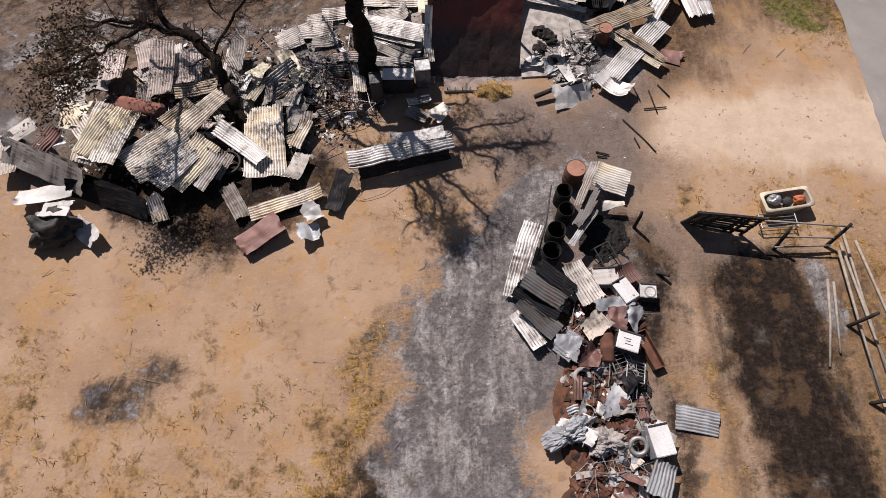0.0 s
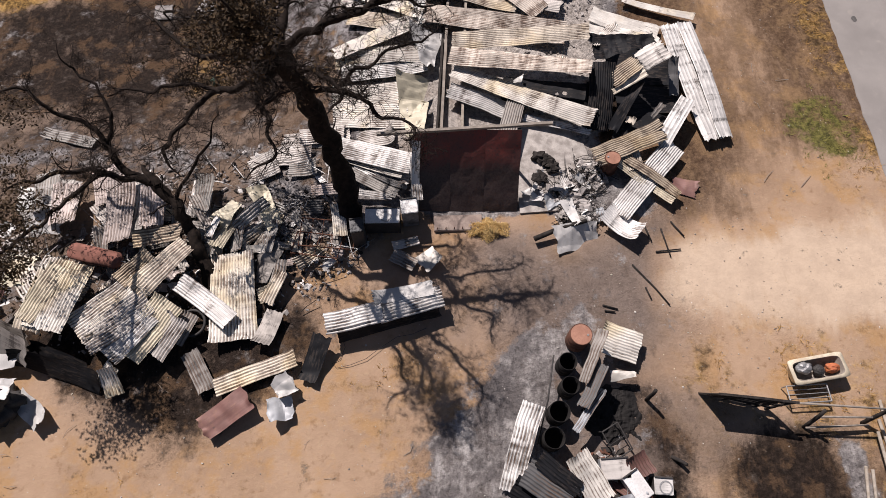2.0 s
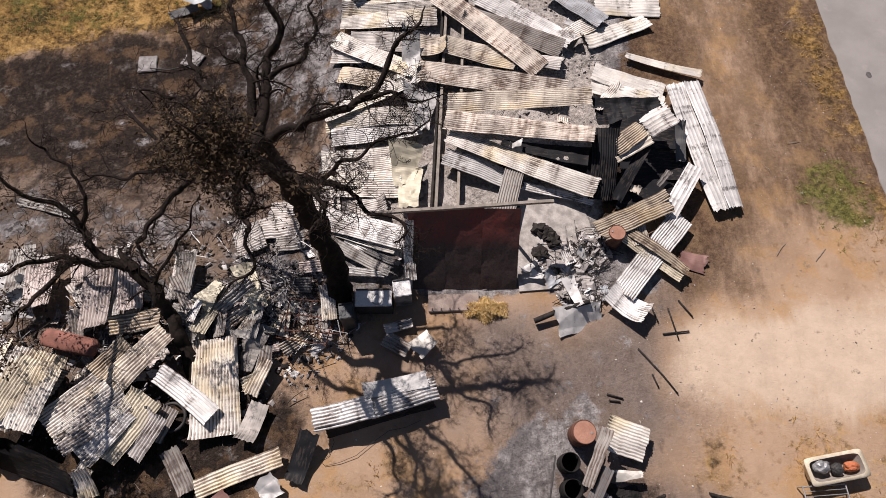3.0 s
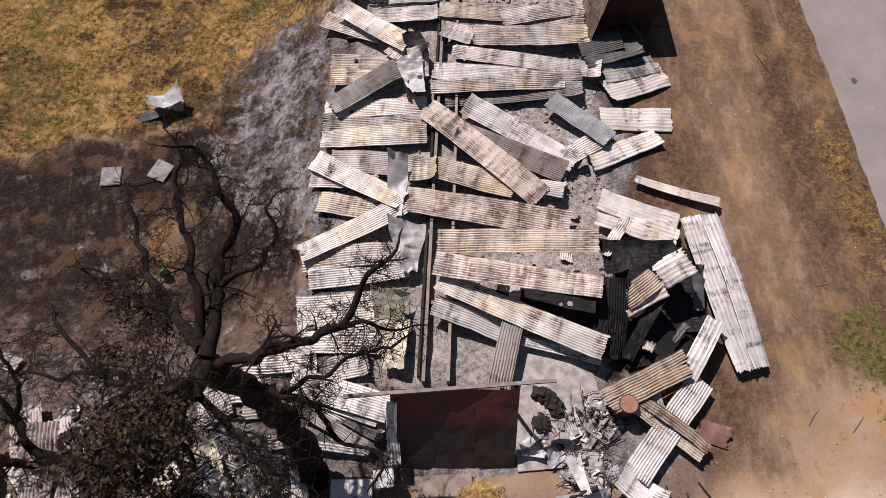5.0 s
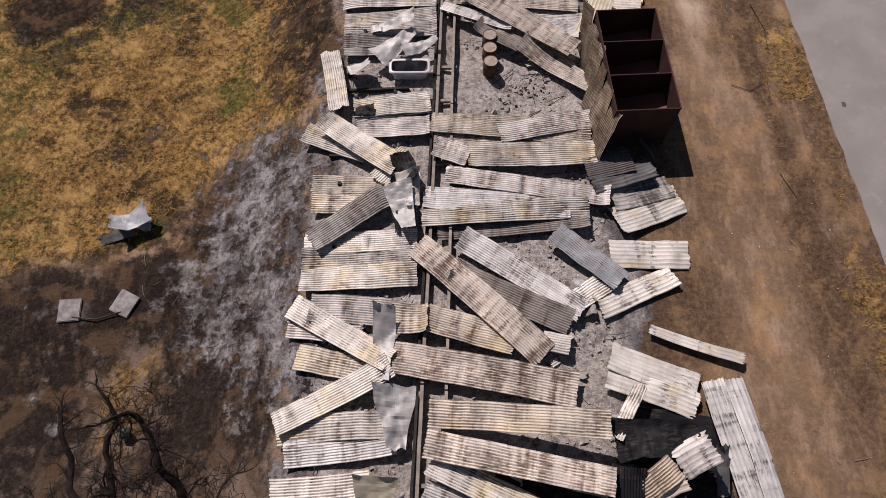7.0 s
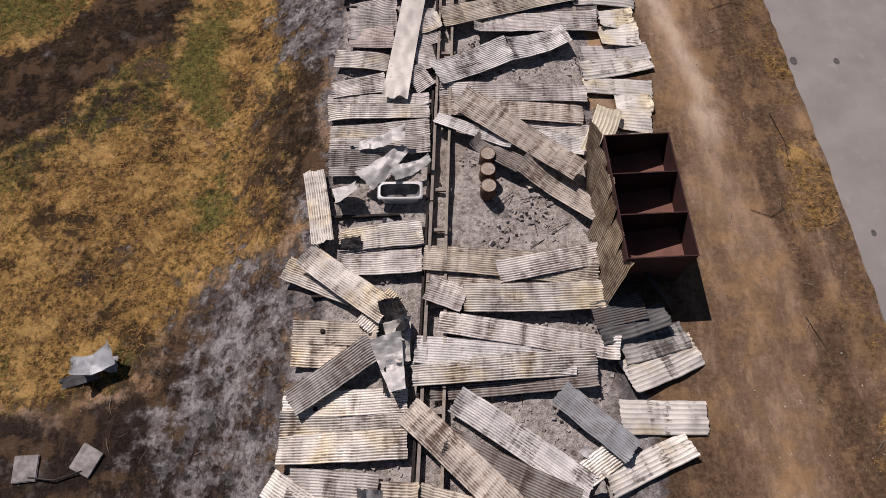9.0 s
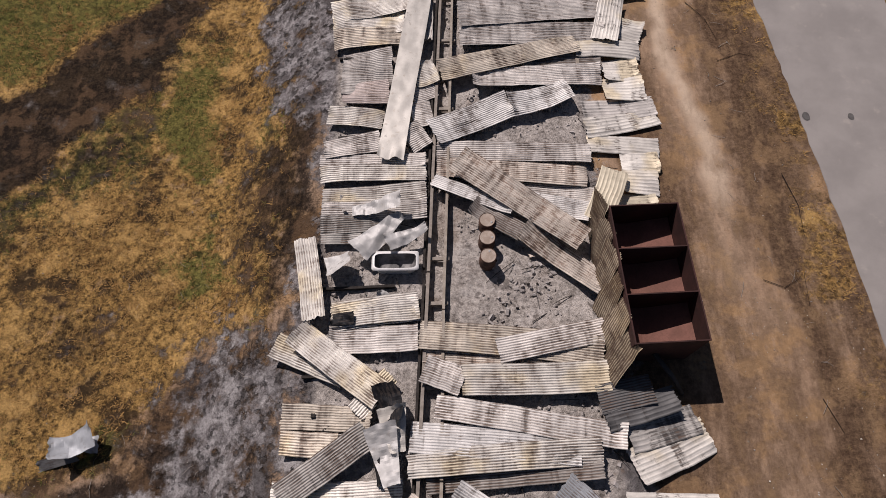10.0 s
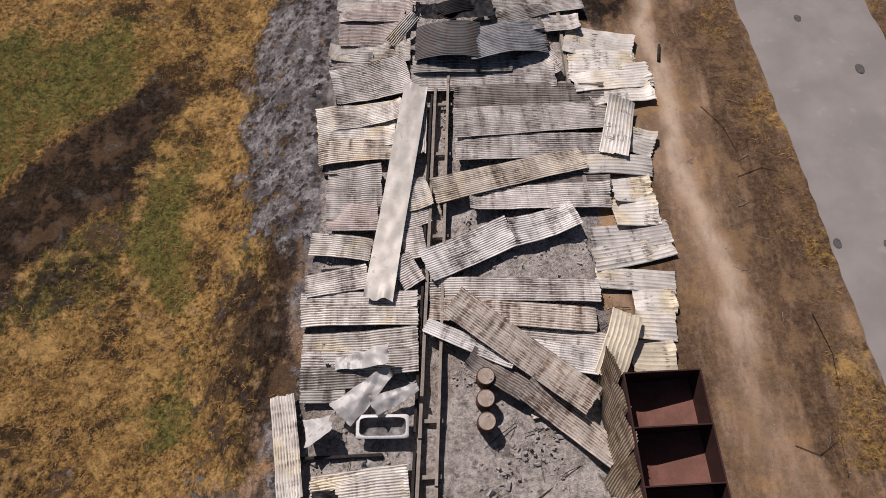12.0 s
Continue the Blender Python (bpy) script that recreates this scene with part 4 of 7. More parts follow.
def footing():
    """A low broken concrete footing in front of the red panel, with its row of bolts."""
    thing = base("concrete_footing", (0.87, 16.2, 0.0), "low pinkish concrete footing with rusty bolts", "footing", yaw=2)
    bm = bmesh.new()
    box(bm, (0, 0, 0.05), (1.75, 0.62, 0.14), bevel=0.02)
    part("footing_block", bm, plain("pinkish_concrete", (0.36, 0.29, 0.25), (0.25, 0.195, 0.17), 2.5, 0.95), thing)
    for k in range(6):
        bm = bmesh.new()
        tube(bm, [(-0.75 + 0.3 * k, -0.24, 0.1), (-0.74 + 0.3 * k, -0.25, 0.26)], [0.018, 0.016], 6)
        part("bolt", bm, RUST, thing)


footing()

# shed left
sheet((-2.85, 56.24, 0.30), (0.61, 56.23, 0.35), 1.11, 'grey')
sheet((-2.75, 55.57, 0.35), (0.49, 55.63, 0.40), 1.08, 'rosy')
sheet((-2.69, 54.59, 0.30), (0.21, 54.75, 0.35), 1.80, 'rosy')
sheet((-3.02, 53.37, 0.34), (0.43, 53.41, 0.40), 1.15, 'cream')
sheet((-2.98, 52.79, 0.29), (-1.14, 52.85, 0.35), 0.86, 'grey')
sheet((-2.69, 51.33, 0.45), (0.36, 52.15, 0.50), 1.83, 'grey')
sheet((-3.28, 49.73, 0.31), (0.16, 50.36, 0.40), 1.17, 'cream')
sheet((-3.19, 49.10, 0.27), (-0.09, 49.23, 0.35), 1.45, 'cream')
sheet((-3.10, 48.19, 0.34), (-0.17, 48.33, 0.42), 0.98, 'tan')
sheet((-2.64, 46.36, 0.30), (-0.53, 46.43, 0.36), 2.33, 'grey')
sheet((-2.53, 45.30, 0.34), (-0.65, 45.39, 0.40), 1.16, 'rosy')
sheet((-3.06, 44.30, 0.29), (-0.86, 44.05, 0.32), 0.90, 'cream')
sheet((-3.10, 42.63, 0.28), (-0.92, 43.01, 0.36), 0.91, 'grey')
sheet((-3.22, 42.10, 0.30), (0.85, 42.14, 0.40), 0.63, 'grey')
sheet((-3.16, 41.51, 0.34), (0.89, 41.51, 0.42), 0.70, 'cream')
sheet((-2.99, 40.45, 0.29), (0.90, 40.68, 0.40), 0.95, 'cream')
sheet((-2.99, 39.86, 0.33), (0.91, 40.00, 0.42), 0.85, 'grey')
sheet((-2.99, 39.36, 0.29), (-0.02, 39.47, 0.35), 0.76, 'sooty')
sheet((-2.94, 38.81, 0.26), (-1.47, 38.83, 0.30), 0.44, 'sooty')
sheet((-1.83, 39.83, 0.55), (-0.01, 39.91, 0.55), 0.53, 'white', flat=True)
sheet((-1.48, 38.13, 0.40), (0.01, 39.54, 0.75), 0.67, 'white', flat=True)
sheet((-2.63, 37.59, 0.35), (-1.75, 37.89, 0.40), 0.75, 'white', flat=True)
sheet((-0.48, 38.39, 0.50), (0.93, 39.00, 0.60), 0.47, 'white', flat=True)
sheet((-3.53, 38.85, 0.26), (-2.88, 35.68, 0.60), 0.80, 'cream')
sheet((-2.35, 35.90, 0.30), (0.63, 36.23, 0.35), 1.00, 'cream')
sheet((0.33, 46.28, 0.40), (1.26, 46.51, 0.40), 1.48, 'cream')
sheet((0.26, 45.34, 0.35), (1.22, 45.64, 0.35), 1.01, 'grey')
sheet((0.29, 44.25, 0.35), (1.10, 44.40, 0.35), 1.28, 'grey')
sheet((0.12, 42.99, 0.40), (0.83, 43.38, 0.40), 1.26, 'grey')
sheet((0.93, 48.17, 0.31), (0.96, 50.60, 0.36), 0.41, 'grey')
sheet((-2.34, 35.75, 0.30), (0.66, 36.16, 0.35), 0.95, 'cream')
sheet((-2.36, 35.01, 0.28), (0.63, 35.09, 0.34), 0.96, 'grey')
sheet((-4.23, 34.95, 0.13), (-1.72, 33.83, 0.35), 0.90, 'cream')
sheet((-3.48, 35.28, 0.47), (-0.49, 33.08, 0.60), 1.00, 'cream')
sheet((-3.79, 32.57, 0.14), (-0.83, 32.41, 0.34), 0.83, 'tan')
sheet((-3.70, 31.73, 0.18), (-1.88, 31.61, 0.34), 0.77, 'tan')
sheet((-3.54, 30.06, 0.41), (-0.90, 31.91, 0.60), 0.92, 'sooty')
sheet((-1.36, 32.59, 0.40), (-0.25, 33.78, 0.45), 0.69, 'cream')
sheet((-3.83, 30.15, 0.12), (0.20, 30.23, 0.35), 0.84, 'cream')
sheet((-3.85, 29.47, 0.14), (0.21, 29.59, 0.36), 0.82, 'cream')
sheet((-3.85, 28.71, 0.16), (0.23, 28.86, 0.40), 0.93, 'cream')
sheet((-4.16, 27.08, -0.01), (-1.58, 26.73, 0.34), 0.74, 'grey')
sheet((-3.40, 27.67, 0.22), (-0.66, 27.47, 0.34), 1.01, 'grey')
sheet((-4.03, 27.76, 0.26), (-0.59, 25.73, 0.55), 0.86, 'cream')
sheet((-3.76, 26.03, 0.15), (-1.33, 25.50, 0.34), 0.86, 'tan')
sheet((-4.21, 23.81, 0.24), (-0.58, 25.62, 0.60), 0.82, 'cream')
sheet((-3.84, 22.93, 0.17), (-0.36, 23.31, 0.34), 0.83, 'white')
sheet((-4.09, 21.66, 0.13), (-1.11, 21.87, 0.34), 1.20, 'cream')
sheet((-3.98, 20.76, 0.15), (-1.06, 20.73, 0.30), 1.05, 'cream')
sheet((-4.11, 23.61, 0.08), (-0.61, 23.79, 0.35), 0.87, 'cream')
sheet((-5.95, 19.96, -0.34), (-4.30, 19.91, -0.01), 0.77, 'grey')
sheet((-4.16, 19.99, -0.01), (-3.30, 20.09, 0.10), 0.88, 'grey')
sheet((-2.98, 19.70, 0.15), (-1.59, 19.97, 0.20), 0.86, 'grey')
sheet((-3.99, 19.34, 0.43), (-0.85, 18.40, 0.60), 0.90, 'white')
sheet((-3.57, 18.46, 0.33), (-1.34, 17.23, 0.40), 0.41, 'sooty')
sheet((-3.12, 17.38, 0.30), (-1.53, 17.16, 0.30), 0.20, 'white')
sheet((-0.70, 18.51, 0.90), (-0.56, 16.75, 0.90), 0.38, 'white')

# shed right
sheet((3.73, 55.67, 0.40), (8.03, 56.16, 0.35), 0.93, 'grey')
sheet((4.20, 54.86, 0.40), (7.71, 55.00, 0.36), 1.13, 'grey')
sheet((0.65, 53.53, 0.60), (3.38, 53.47, 0.90), 1.93, 'smoked', sag=-.25)
sheet((2.79, 53.13, 0.80), (6.13, 53.96, 0.50), 1.62, 'galv', sag=-.3)
sheet((1.73, 54.26, 0.60), (6.12, 54.70, 0.60), 0.89, 'sooty')
sheet((0.54, 52.57, 0.50), (4.69, 52.71, 0.45), 1.06, 'sooty')
sheet((0.45, 51.88, 0.40), (6.46, 52.01, 0.40), 1.31, 'grey')
sheet((4.56, 52.32, 0.30), (6.63, 52.92, 0.30), 1.43, 'grey')
sheet((2.24, 50.79, 0.35), (8.36, 50.85, 0.35), 1.27, 'scorched')
sheet((2.22, 49.55, 0.42), (8.34, 50.01, 0.40), 1.47, 'grey')
sheet((2.27, 48.42, 0.34), (8.45, 48.47, 0.34), 1.17, 'grey')
sheet((7.14, 47.63, 0.36), (9.87, 47.54, 0.30), 0.85, 'cream')
sheet((1.39, 46.35, 0.55), (7.19, 47.88, 0.45), 1.10, 'tan')
sheet((4.93, 47.09, 0.35), (8.16, 46.98, 0.32), 0.84, 'scorched')
sheet((2.75, 46.10, 0.38), (8.07, 46.27, 0.34), 1.03, 'grey')
sheet((7.05, 54.15, 0.30), (9.92, 53.46, 0.20), 1.77, 'cream')
sheet((7.08, 52.72, 0.34), (9.97, 52.67, 0.20), 1.34, 'cream')
sheet((7.09, 51.65, 0.36), (10.50, 52.21, 0.20), 1.28, 'cream')
sheet((7.73, 50.90, 0.30), (10.43, 51.35, 0.15), 1.06, 'cream')
sheet((9.02, 50.61, 0.50), (8.37, 47.99, 0.50), 1.13, 'cream')
sheet((8.99, 49.02, 0.25), (10.13, 48.61, 0.20), 1.15, 'cream')
sheet((8.17, 46.55, 0.25), (9.72, 46.67, 0.15), 1.21, 'cream')
sheet((8.08, 45.56, 0.27), (9.84, 45.69, 0.15), 1.22, 'cream')
sheet((7.13, 44.41, 0.30), (10.13, 44.83, 0.15), 1.02, 'grey')
sheet((7.13, 43.58, 0.32), (10.14, 44.27, 0.15), 0.88, 'cream')
sheet((1.12, 43.24, 0.60), (4.25, 44.74, 0.50), 1.28, 'white', sag=.15)
sheet((4.24, 44.65, 0.50), (6.67, 45.44, 0.55), 1.11, 'white', sag=.12)
sheet((1.27, 42.49, 0.34), (7.23, 42.41, 0.34), 0.85, 'grey')
sheet((1.28, 41.78, 0.40), (6.98, 41.32, 0.38), 0.87, 'rust')
sheet((3.58, 40.92, 0.32), (7.27, 40.54, 0.30), 0.69, 'grey')
sheet((4.48, 40.24, 0.36), (7.11, 39.80, 0.34), 0.90, 'white')
sheet((1.13, 41.16, 0.50), (4.06, 39.83, 0.60), 0.56, 'white')
sheet((2.05, 41.89, 0.80), (6.50, 38.50, 0.75), 1.09, 'rust')
sheet((2.59, 40.03, 0.60), (4.37, 38.91, 0.60), 0.77, 'scorched', sag=.1)
sheet((4.37, 39.03, 0.70), (7.07, 36.86, 0.50), 0.89, 'rust', sag=.2)
sheet((7.18, 42.96, 0.24), (10.00, 42.76, 0.15), 0.83, 'cream')
sheet((8.40, 42.09, 0.25), (9.89, 42.08, 0.15), 0.93, 'cream')
sheet((8.26, 41.16, 0.28), (9.73, 41.13, 0.15), 1.02, 'cream')
sheet((8.02, 40.07, 0.30), (9.52, 40.05, 0.20), 1.25, 'yellow')
sheet((8.03, 41.52, 0.60), (7.03, 39.23, 0.70), 1.02, 'yellow')
sheet((0.67, 35.15, 0.45), (6.79, 34.51, 0.42), 1.04, 'tan')
sheet((3.27, 34.54, 0.50), (6.99, 35.30, 0.48), 0.85, 'grey')
sheet((0.81, 34.52, 0.36), (6.62, 34.20, 0.34), 0.64, 'rust')
sheet((0.84, 34.00, 0.50), (2.11, 33.53, 0.55), 0.99, 'grey')
sheet((2.07, 33.61, 0.55), (6.88, 33.72, 0.50), 1.03, 'cream')
sheet((1.22, 32.78, 0.50), (7.19, 31.79, 0.45), 0.80, 'grey')
sheet((0.41, 31.84, 0.42), (5.74, 31.40, 0.40), 0.96, 'white')
sheet((0.34, 30.99, 0.50), (6.39, 31.37, 0.48), 0.83, 'cream')
sheet((0.92, 30.52, 0.30), (6.35, 30.94, 0.44), 0.75, 'scorched')
sheet((1.75, 30.20, 0.45), (5.79, 27.46, 0.40), 0.93, 'white')
sheet((5.10, 30.43, 0.45), (7.25, 28.55, 0.40), 0.90, 'galv')
sheet((7.03, 29.66, 0.20), (9.82, 29.60, 0.15), 1.08, 'cream')
sheet((6.36, 27.59, 0.22), (9.14, 28.81, 0.15), 0.85, 'cream')
sheet((5.50, 27.75, 0.30), (6.76, 28.57, 0.28), 0.79, 'cream')
sheet((6.44, 32.91, 0.50), (8.15, 33.24, 0.70), 0.95, 'smoked')
sheet((6.57, 32.32, 0.50), (8.90, 32.97, 0.60), 0.85, 'smoked')
sheet((7.29, 31.74, 0.35), (9.59, 32.38, 0.25), 0.95, 'sooty')
sheet((7.38, 30.89, 0.30), (9.91, 31.90, 0.20), 1.16, 'cream')
sheet((0.23, 29.86, 0.60), (4.42, 25.92, 0.55), 1.00, 'rust')
sheet((1.44, 28.93, 0.48), (5.37, 27.06, 0.42), 0.91, 'scorched')
sheet((4.39, 26.46, 0.40), (5.26, 26.26, 0.40), 0.67, 'grey')
sheet((-0.52, 27.22, 0.50), (0.60, 27.20, 0.55), 1.04, 'tan')
sheet((0.56, 27.24, 0.55), (3.46, 26.45, 0.45), 0.99, 'tan')
sheet((-0.67, 25.92, 0.50), (5.36, 24.80, 0.45), 1.10, 'rust')
sheet((3.42, 20.63, 0.40), (5.95, 19.97, 0.40), 0.32, 'white')
sheet((6.56, 25.97, 0.40), (9.25, 24.89, 0.35), 0.98, 'cream')
sheet((6.40, 25.32, 0.35), (9.14, 24.30, 0.30), 0.88, 'cream')
sheet((8.00, 26.87, 0.25), (10.90, 25.81, 0.35), 0.38, 'cream')
sheet((5.79, 18.74, 0.80), (8.49, 20.01, 0.80), 0.41, 'brown')
sheet((5.98, 18.36, 0.78), (8.60, 19.57, 0.78), 0.44, 'brown')
sheet((6.96, 18.69, 0.70), (8.94, 17.22, 0.40), 0.36, 'brown')
sheet((6.78, 18.45, 0.62), (8.70, 16.98, 0.36), 0.34, 'yellow')
sheet((7.29, 18.93, 0.60), (7.49, 18.24, 0.50), 0.65, 'tan')
sheet((6.62, 16.43, 0.35), (9.10, 19.32, 0.50), 0.87, 'white')
sheet((6.18, 16.55, 0.50), (7.28, 15.66, 0.40), 0.86, 'white', sag=.15)
sheet((4.29, 15.42, 0.25), (5.86, 15.76, 0.35), 0.87, 'white', flat=True)
sheet((4.78, 17.06, 0.40), (5.09, 15.94, 0.40), 0.39, 'white', flat=True)

# left ruin
sheet((-11.50, 18.02, 0.55), (-11.01, 15.12, 0.75), 0.95, 'rosy')
sheet((-10.24, 17.52, 0.60), (-9.86, 15.73, 0.75), 0.85, 'rosy')
sheet((-13.39, 17.57, 0.50), (-13.09, 15.86, 0.70), 0.95, 'rosy')
sheet((-13.31, 15.83, 0.75), (-14.20, 15.50, 0.75), 0.50, 'white', flat=True)
sheet((-8.25, 17.76, 0.80), (-8.30, 16.20, 0.70), 0.70, 'sooty', roll=12)
sheet((-5.68, 15.20, 0.50), (-5.92, 13.80, 0.30), 0.70, 'scorched', flat=True)
sheet((-7.59, 15.87, 0.70), (-7.04, 16.71, 0.60), 0.60, 'yellow', flat=True)
sheet((-14.25, 14.54, 1.00), (-13.10, 13.12, 1.00), 0.80, 'cream')
sheet((-3.50, 12.15, 0.85), (-1.66, 12.59, 0.90), 0.72, 'white', sag=-0.05, droop=(0.2, 0.05))
sheet((-1.77, 12.53, 0.88), (0.30, 13.18, 0.80), 0.72, 'white', sag=0.04, droop=(0.15, 0.05))
sheet((-1.99, 13.02, 0.95), (-0.01, 13.41, 0.90), 0.50, 'white', flat=True, stiff=True)
# Two black sheets for the underside and shadow below the raised white sheet.
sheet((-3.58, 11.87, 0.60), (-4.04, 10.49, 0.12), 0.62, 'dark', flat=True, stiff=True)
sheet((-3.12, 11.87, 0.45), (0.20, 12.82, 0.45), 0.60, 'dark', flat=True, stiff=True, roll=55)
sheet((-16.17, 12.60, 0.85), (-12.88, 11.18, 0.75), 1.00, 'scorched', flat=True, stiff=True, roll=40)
# Black sheet put in for the shade below the roof edge.
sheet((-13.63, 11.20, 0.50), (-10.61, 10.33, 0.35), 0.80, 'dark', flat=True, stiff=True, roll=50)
sheet((-10.38, 10.76, 0.70), (-10.13, 9.96, 0.20), 0.55, 'cream')
sheet((-13.49, 13.92, 0.85), (-11.42, 13.27, 0.90), 0.90, 'scorched')
sheet((-10.84, 11.75, 0.80), (-8.16, 12.16, 0.75), 0.80, 'sooty')
sheet((-15.28, 13.71, 0.95), (-16.29, 12.74, 0.90), 0.90, 'grey', roll=12)
sheet((-9.52, 12.97, 0.80), (-10.87, 11.48, 0.85), 0.70, 'tan')
sheet((-7.98, 11.35, 0.30), (-7.22, 10.13, 0.20), 0.60, 'scorched')
sheet((-5.64, 13.01, 0.40), (-5.19, 14.10, 0.50), 0.50, 'tan')
sheet((-6.99, 15.75, 0.60), (-5.94, 16.70, 0.80), 0.45, 'sooty', roll=35)
sheet((-7.83, 15.66, 0.70), (-8.50, 16.88, 0.90), 0.50, 'scorched', roll=30)
sheet((-5.38, 16.31, 0.60), (-6.76, 15.23, 0.40), 0.40, 'tan', roll=-30)
sheet((-9.54, 14.57, 1.10), (-10.40, 13.55, 1.05), 0.66, 'brown')
sheet((-8.32, 14.88, 1.20), (-9.76, 13.17, 1.10), 0.84, 'tan')
sheet((-10.31, 15.12, 0.95), (-8.66, 15.41, 1.05), 0.64, 'brown')
sheet((-9.75, 13.53, 1.00), (-11.55, 11.91, 0.85), 1.20, 'cream')
sheet((-9.31, 12.93, 1.02), (-11.13, 11.53, 0.85), 1.10, 'grey')
sheet((-8.61, 12.90, 1.00), (-9.79, 11.16, 0.75), 1.10, 'yellow')
sheet((-9.26, 12.53, 0.95), (-10.33, 11.11, 0.80), 1.05, 'white')
sheet((-8.22, 12.39, 0.90), (-9.00, 11.20, 0.60), 0.90, 'grey')
sheet((-12.30, 14.02, 1.25), (-13.12, 12.19, 1.15), 0.70, 'yellow', sag=-0.05)
sheet((-12.09, 14.24, 1.15), (-12.63, 11.93, 1.10), 1.67, 'cream')
sheet((-12.61, 14.10, 1.12), (-13.04, 11.88, 1.08), 0.83, 'tan')
sheet((-8.10, 12.65, 0.60), (-8.55, 11.67, 0.50), 0.84, 'scorched')
sheet((-7.01, 14.84, 0.50), (-6.57, 11.73, 0.35), 1.52, 'cream')
sheet((-8.50, 13.62, 0.85), (-6.67, 12.31, 0.65), 0.68, 'white')
sheet((-14.56, 18.32, 0.01), (-14.09, 16.46, 0.36), 0.92, 'sooty')
sheet((-13.69, 18.06, 0.01), (-13.67, 16.59, 0.35), 0.79, 'grey')
sheet((-12.57, 18.59, -0.10), (-11.83, 16.90, 0.26), 1.00, 'rosy')
sheet((-11.38, 18.22, -0.02), (-10.97, 15.33, 0.50), 0.93, 'grey')
sheet((-10.30, 17.54, 0.16), (-10.02, 15.67, 0.48), 0.96, 'rosy')
sheet((-8.59, 18.03, 0.17), (-8.45, 16.14, 0.45), 0.81, 'grey')
sheet((-14.60, 16.16, 0.35), (-13.09, 16.83, 0.37), 0.62, 'white', flat=True)
sheet((-13.34, 15.92, 0.26), (-14.00, 16.69, 0.19), 0.58, 'galv', flat=True)
sheet((-13.83, 14.80, 0.95), (-13.92, 13.43, 0.95), 0.92, 'yellow', flat=True, stiff=True)
sheet((-13.66, 15.00, 1.00), (-14.60, 14.55, 1.00), 1.07, 'grey')
sheet((-15.29, 15.92, 0.47), (-14.83, 15.44, 0.49), 0.56, 'white', flat=True)
sheet((-8.16, 16.58, 0.40), (-8.39, 15.39, 0.39), 0.67, 'sooty')
sheet((-8.63, 15.76, 0.58), (-7.55, 15.40, 0.59), 0.67, 'sooty')
sheet((-7.02, 16.64, 0.51), (-7.55, 15.00, 0.70), 0.58, 'yellow')
sheet((-7.32, 16.51, 0.52), (-6.87, 15.00, 0.50), 0.44, 'smoked', roll=35)
sheet((-6.90, 16.32, 0.44), (-6.89, 14.88, 0.50), 0.50, 'scorched', roll=30)
sheet((-7.56, 16.07, 0.86), (-7.81, 15.35, 0.70), 0.36, 'white', roll=25)
sheet((-6.42, 17.35, 0.36), (-5.55, 15.76, 0.59), 0.61, 'yellow', flat=True)
sheet((-5.69, 16.05, 0.58), (-5.84, 14.84, 0.50), 0.55, 'sooty', roll=20)
sheet((-5.27, 14.60, 0.40), (-5.36, 13.76, 0.30), 0.45, 'scorched')
sheet((-5.44, 13.52, 0.30), (-5.95, 13.30, 0.30), 0.53, 'yellow')
sheet((-3.45, 16.61, 0.70), (-3.27, 15.44, 0.55), 0.49, 'cream')
sheet((-7.02, 18.45, -0.14), (-6.04, 18.89, -0.00), 1.14, 'grey')
sheet((-6.06, 19.04, -0.03), (-4.71, 19.18, 0.15), 0.72, 'grey')
sheet((-5.55, 18.49, 0.00), (-4.43, 18.56, 0.16), 0.67, 'sooty')
sheet((-5.30, 12.79, 0.30), (-5.64, 11.63, 0.35), 0.65, 'scorched', flat=True, stiff=True)
sheet((-6.95, 10.19, 0.35), (-4.44, 11.16, 0.40), 0.60, 'tan', sag=.1)
sheet((-7.12, 8.89, 0.35), (-5.81, 9.89, 0.50), 0.82, 'maroon', flat=True, stiff=True)
sheet((-5.14, 9.45, 0.20), (-4.42, 9.63, 0.20), 0.77, 'galv', flat=True)
sheet((-3.79, 19.17, 0.35), (-1.13, 18.23, 0.40), 0.76, 'cream')
sheet((-3.79, 18.97, 0.26), (-1.12, 17.61, 0.30), 0.39, 'smoked')
sheet((-2.91, 18.70, 0.20), (-0.92, 17.98, 0.20), 0.91, 'white', flat=True, stiff=True)
sheet((-1.46, 15.19, 0.30), (-0.55, 15.43, 0.30), 0.33, 'grey')
sheet((-0.43, 14.44, 0.30), (0.13, 14.90, 0.30), 0.66, 'cream', flat=True, stiff=True)
sheet((-1.46, 14.94, 0.20), (-0.64, 14.49, 0.20), 0.53, 'scorched')
sheet((-15.48, 10.76, 0.35), (-13.45, 11.16, 0.50), 0.68, 'white', flat=True, stiff=True)
sheet((-14.86, 12.32, 1.00), (-14.31, 13.35, 1.00), 0.65, 'maroon')
sheet((-14.79, 12.58, 0.90), (-14.15, 13.12, 0.90), 0.53, 'white', flat=True)
sheet((-16.23, 13.11, 0.90), (-15.47, 11.91, 0.50), 0.64, 'smoked', roll=30)
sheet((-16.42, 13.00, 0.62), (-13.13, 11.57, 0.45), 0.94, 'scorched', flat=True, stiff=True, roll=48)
# A second black sheet standing for shade along the front edge.
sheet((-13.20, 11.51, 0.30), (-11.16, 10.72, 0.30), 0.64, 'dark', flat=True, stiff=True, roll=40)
sheet((-10.66, 10.27, 0.20), (-10.25, 10.87, 0.50), 0.55, 'cream')
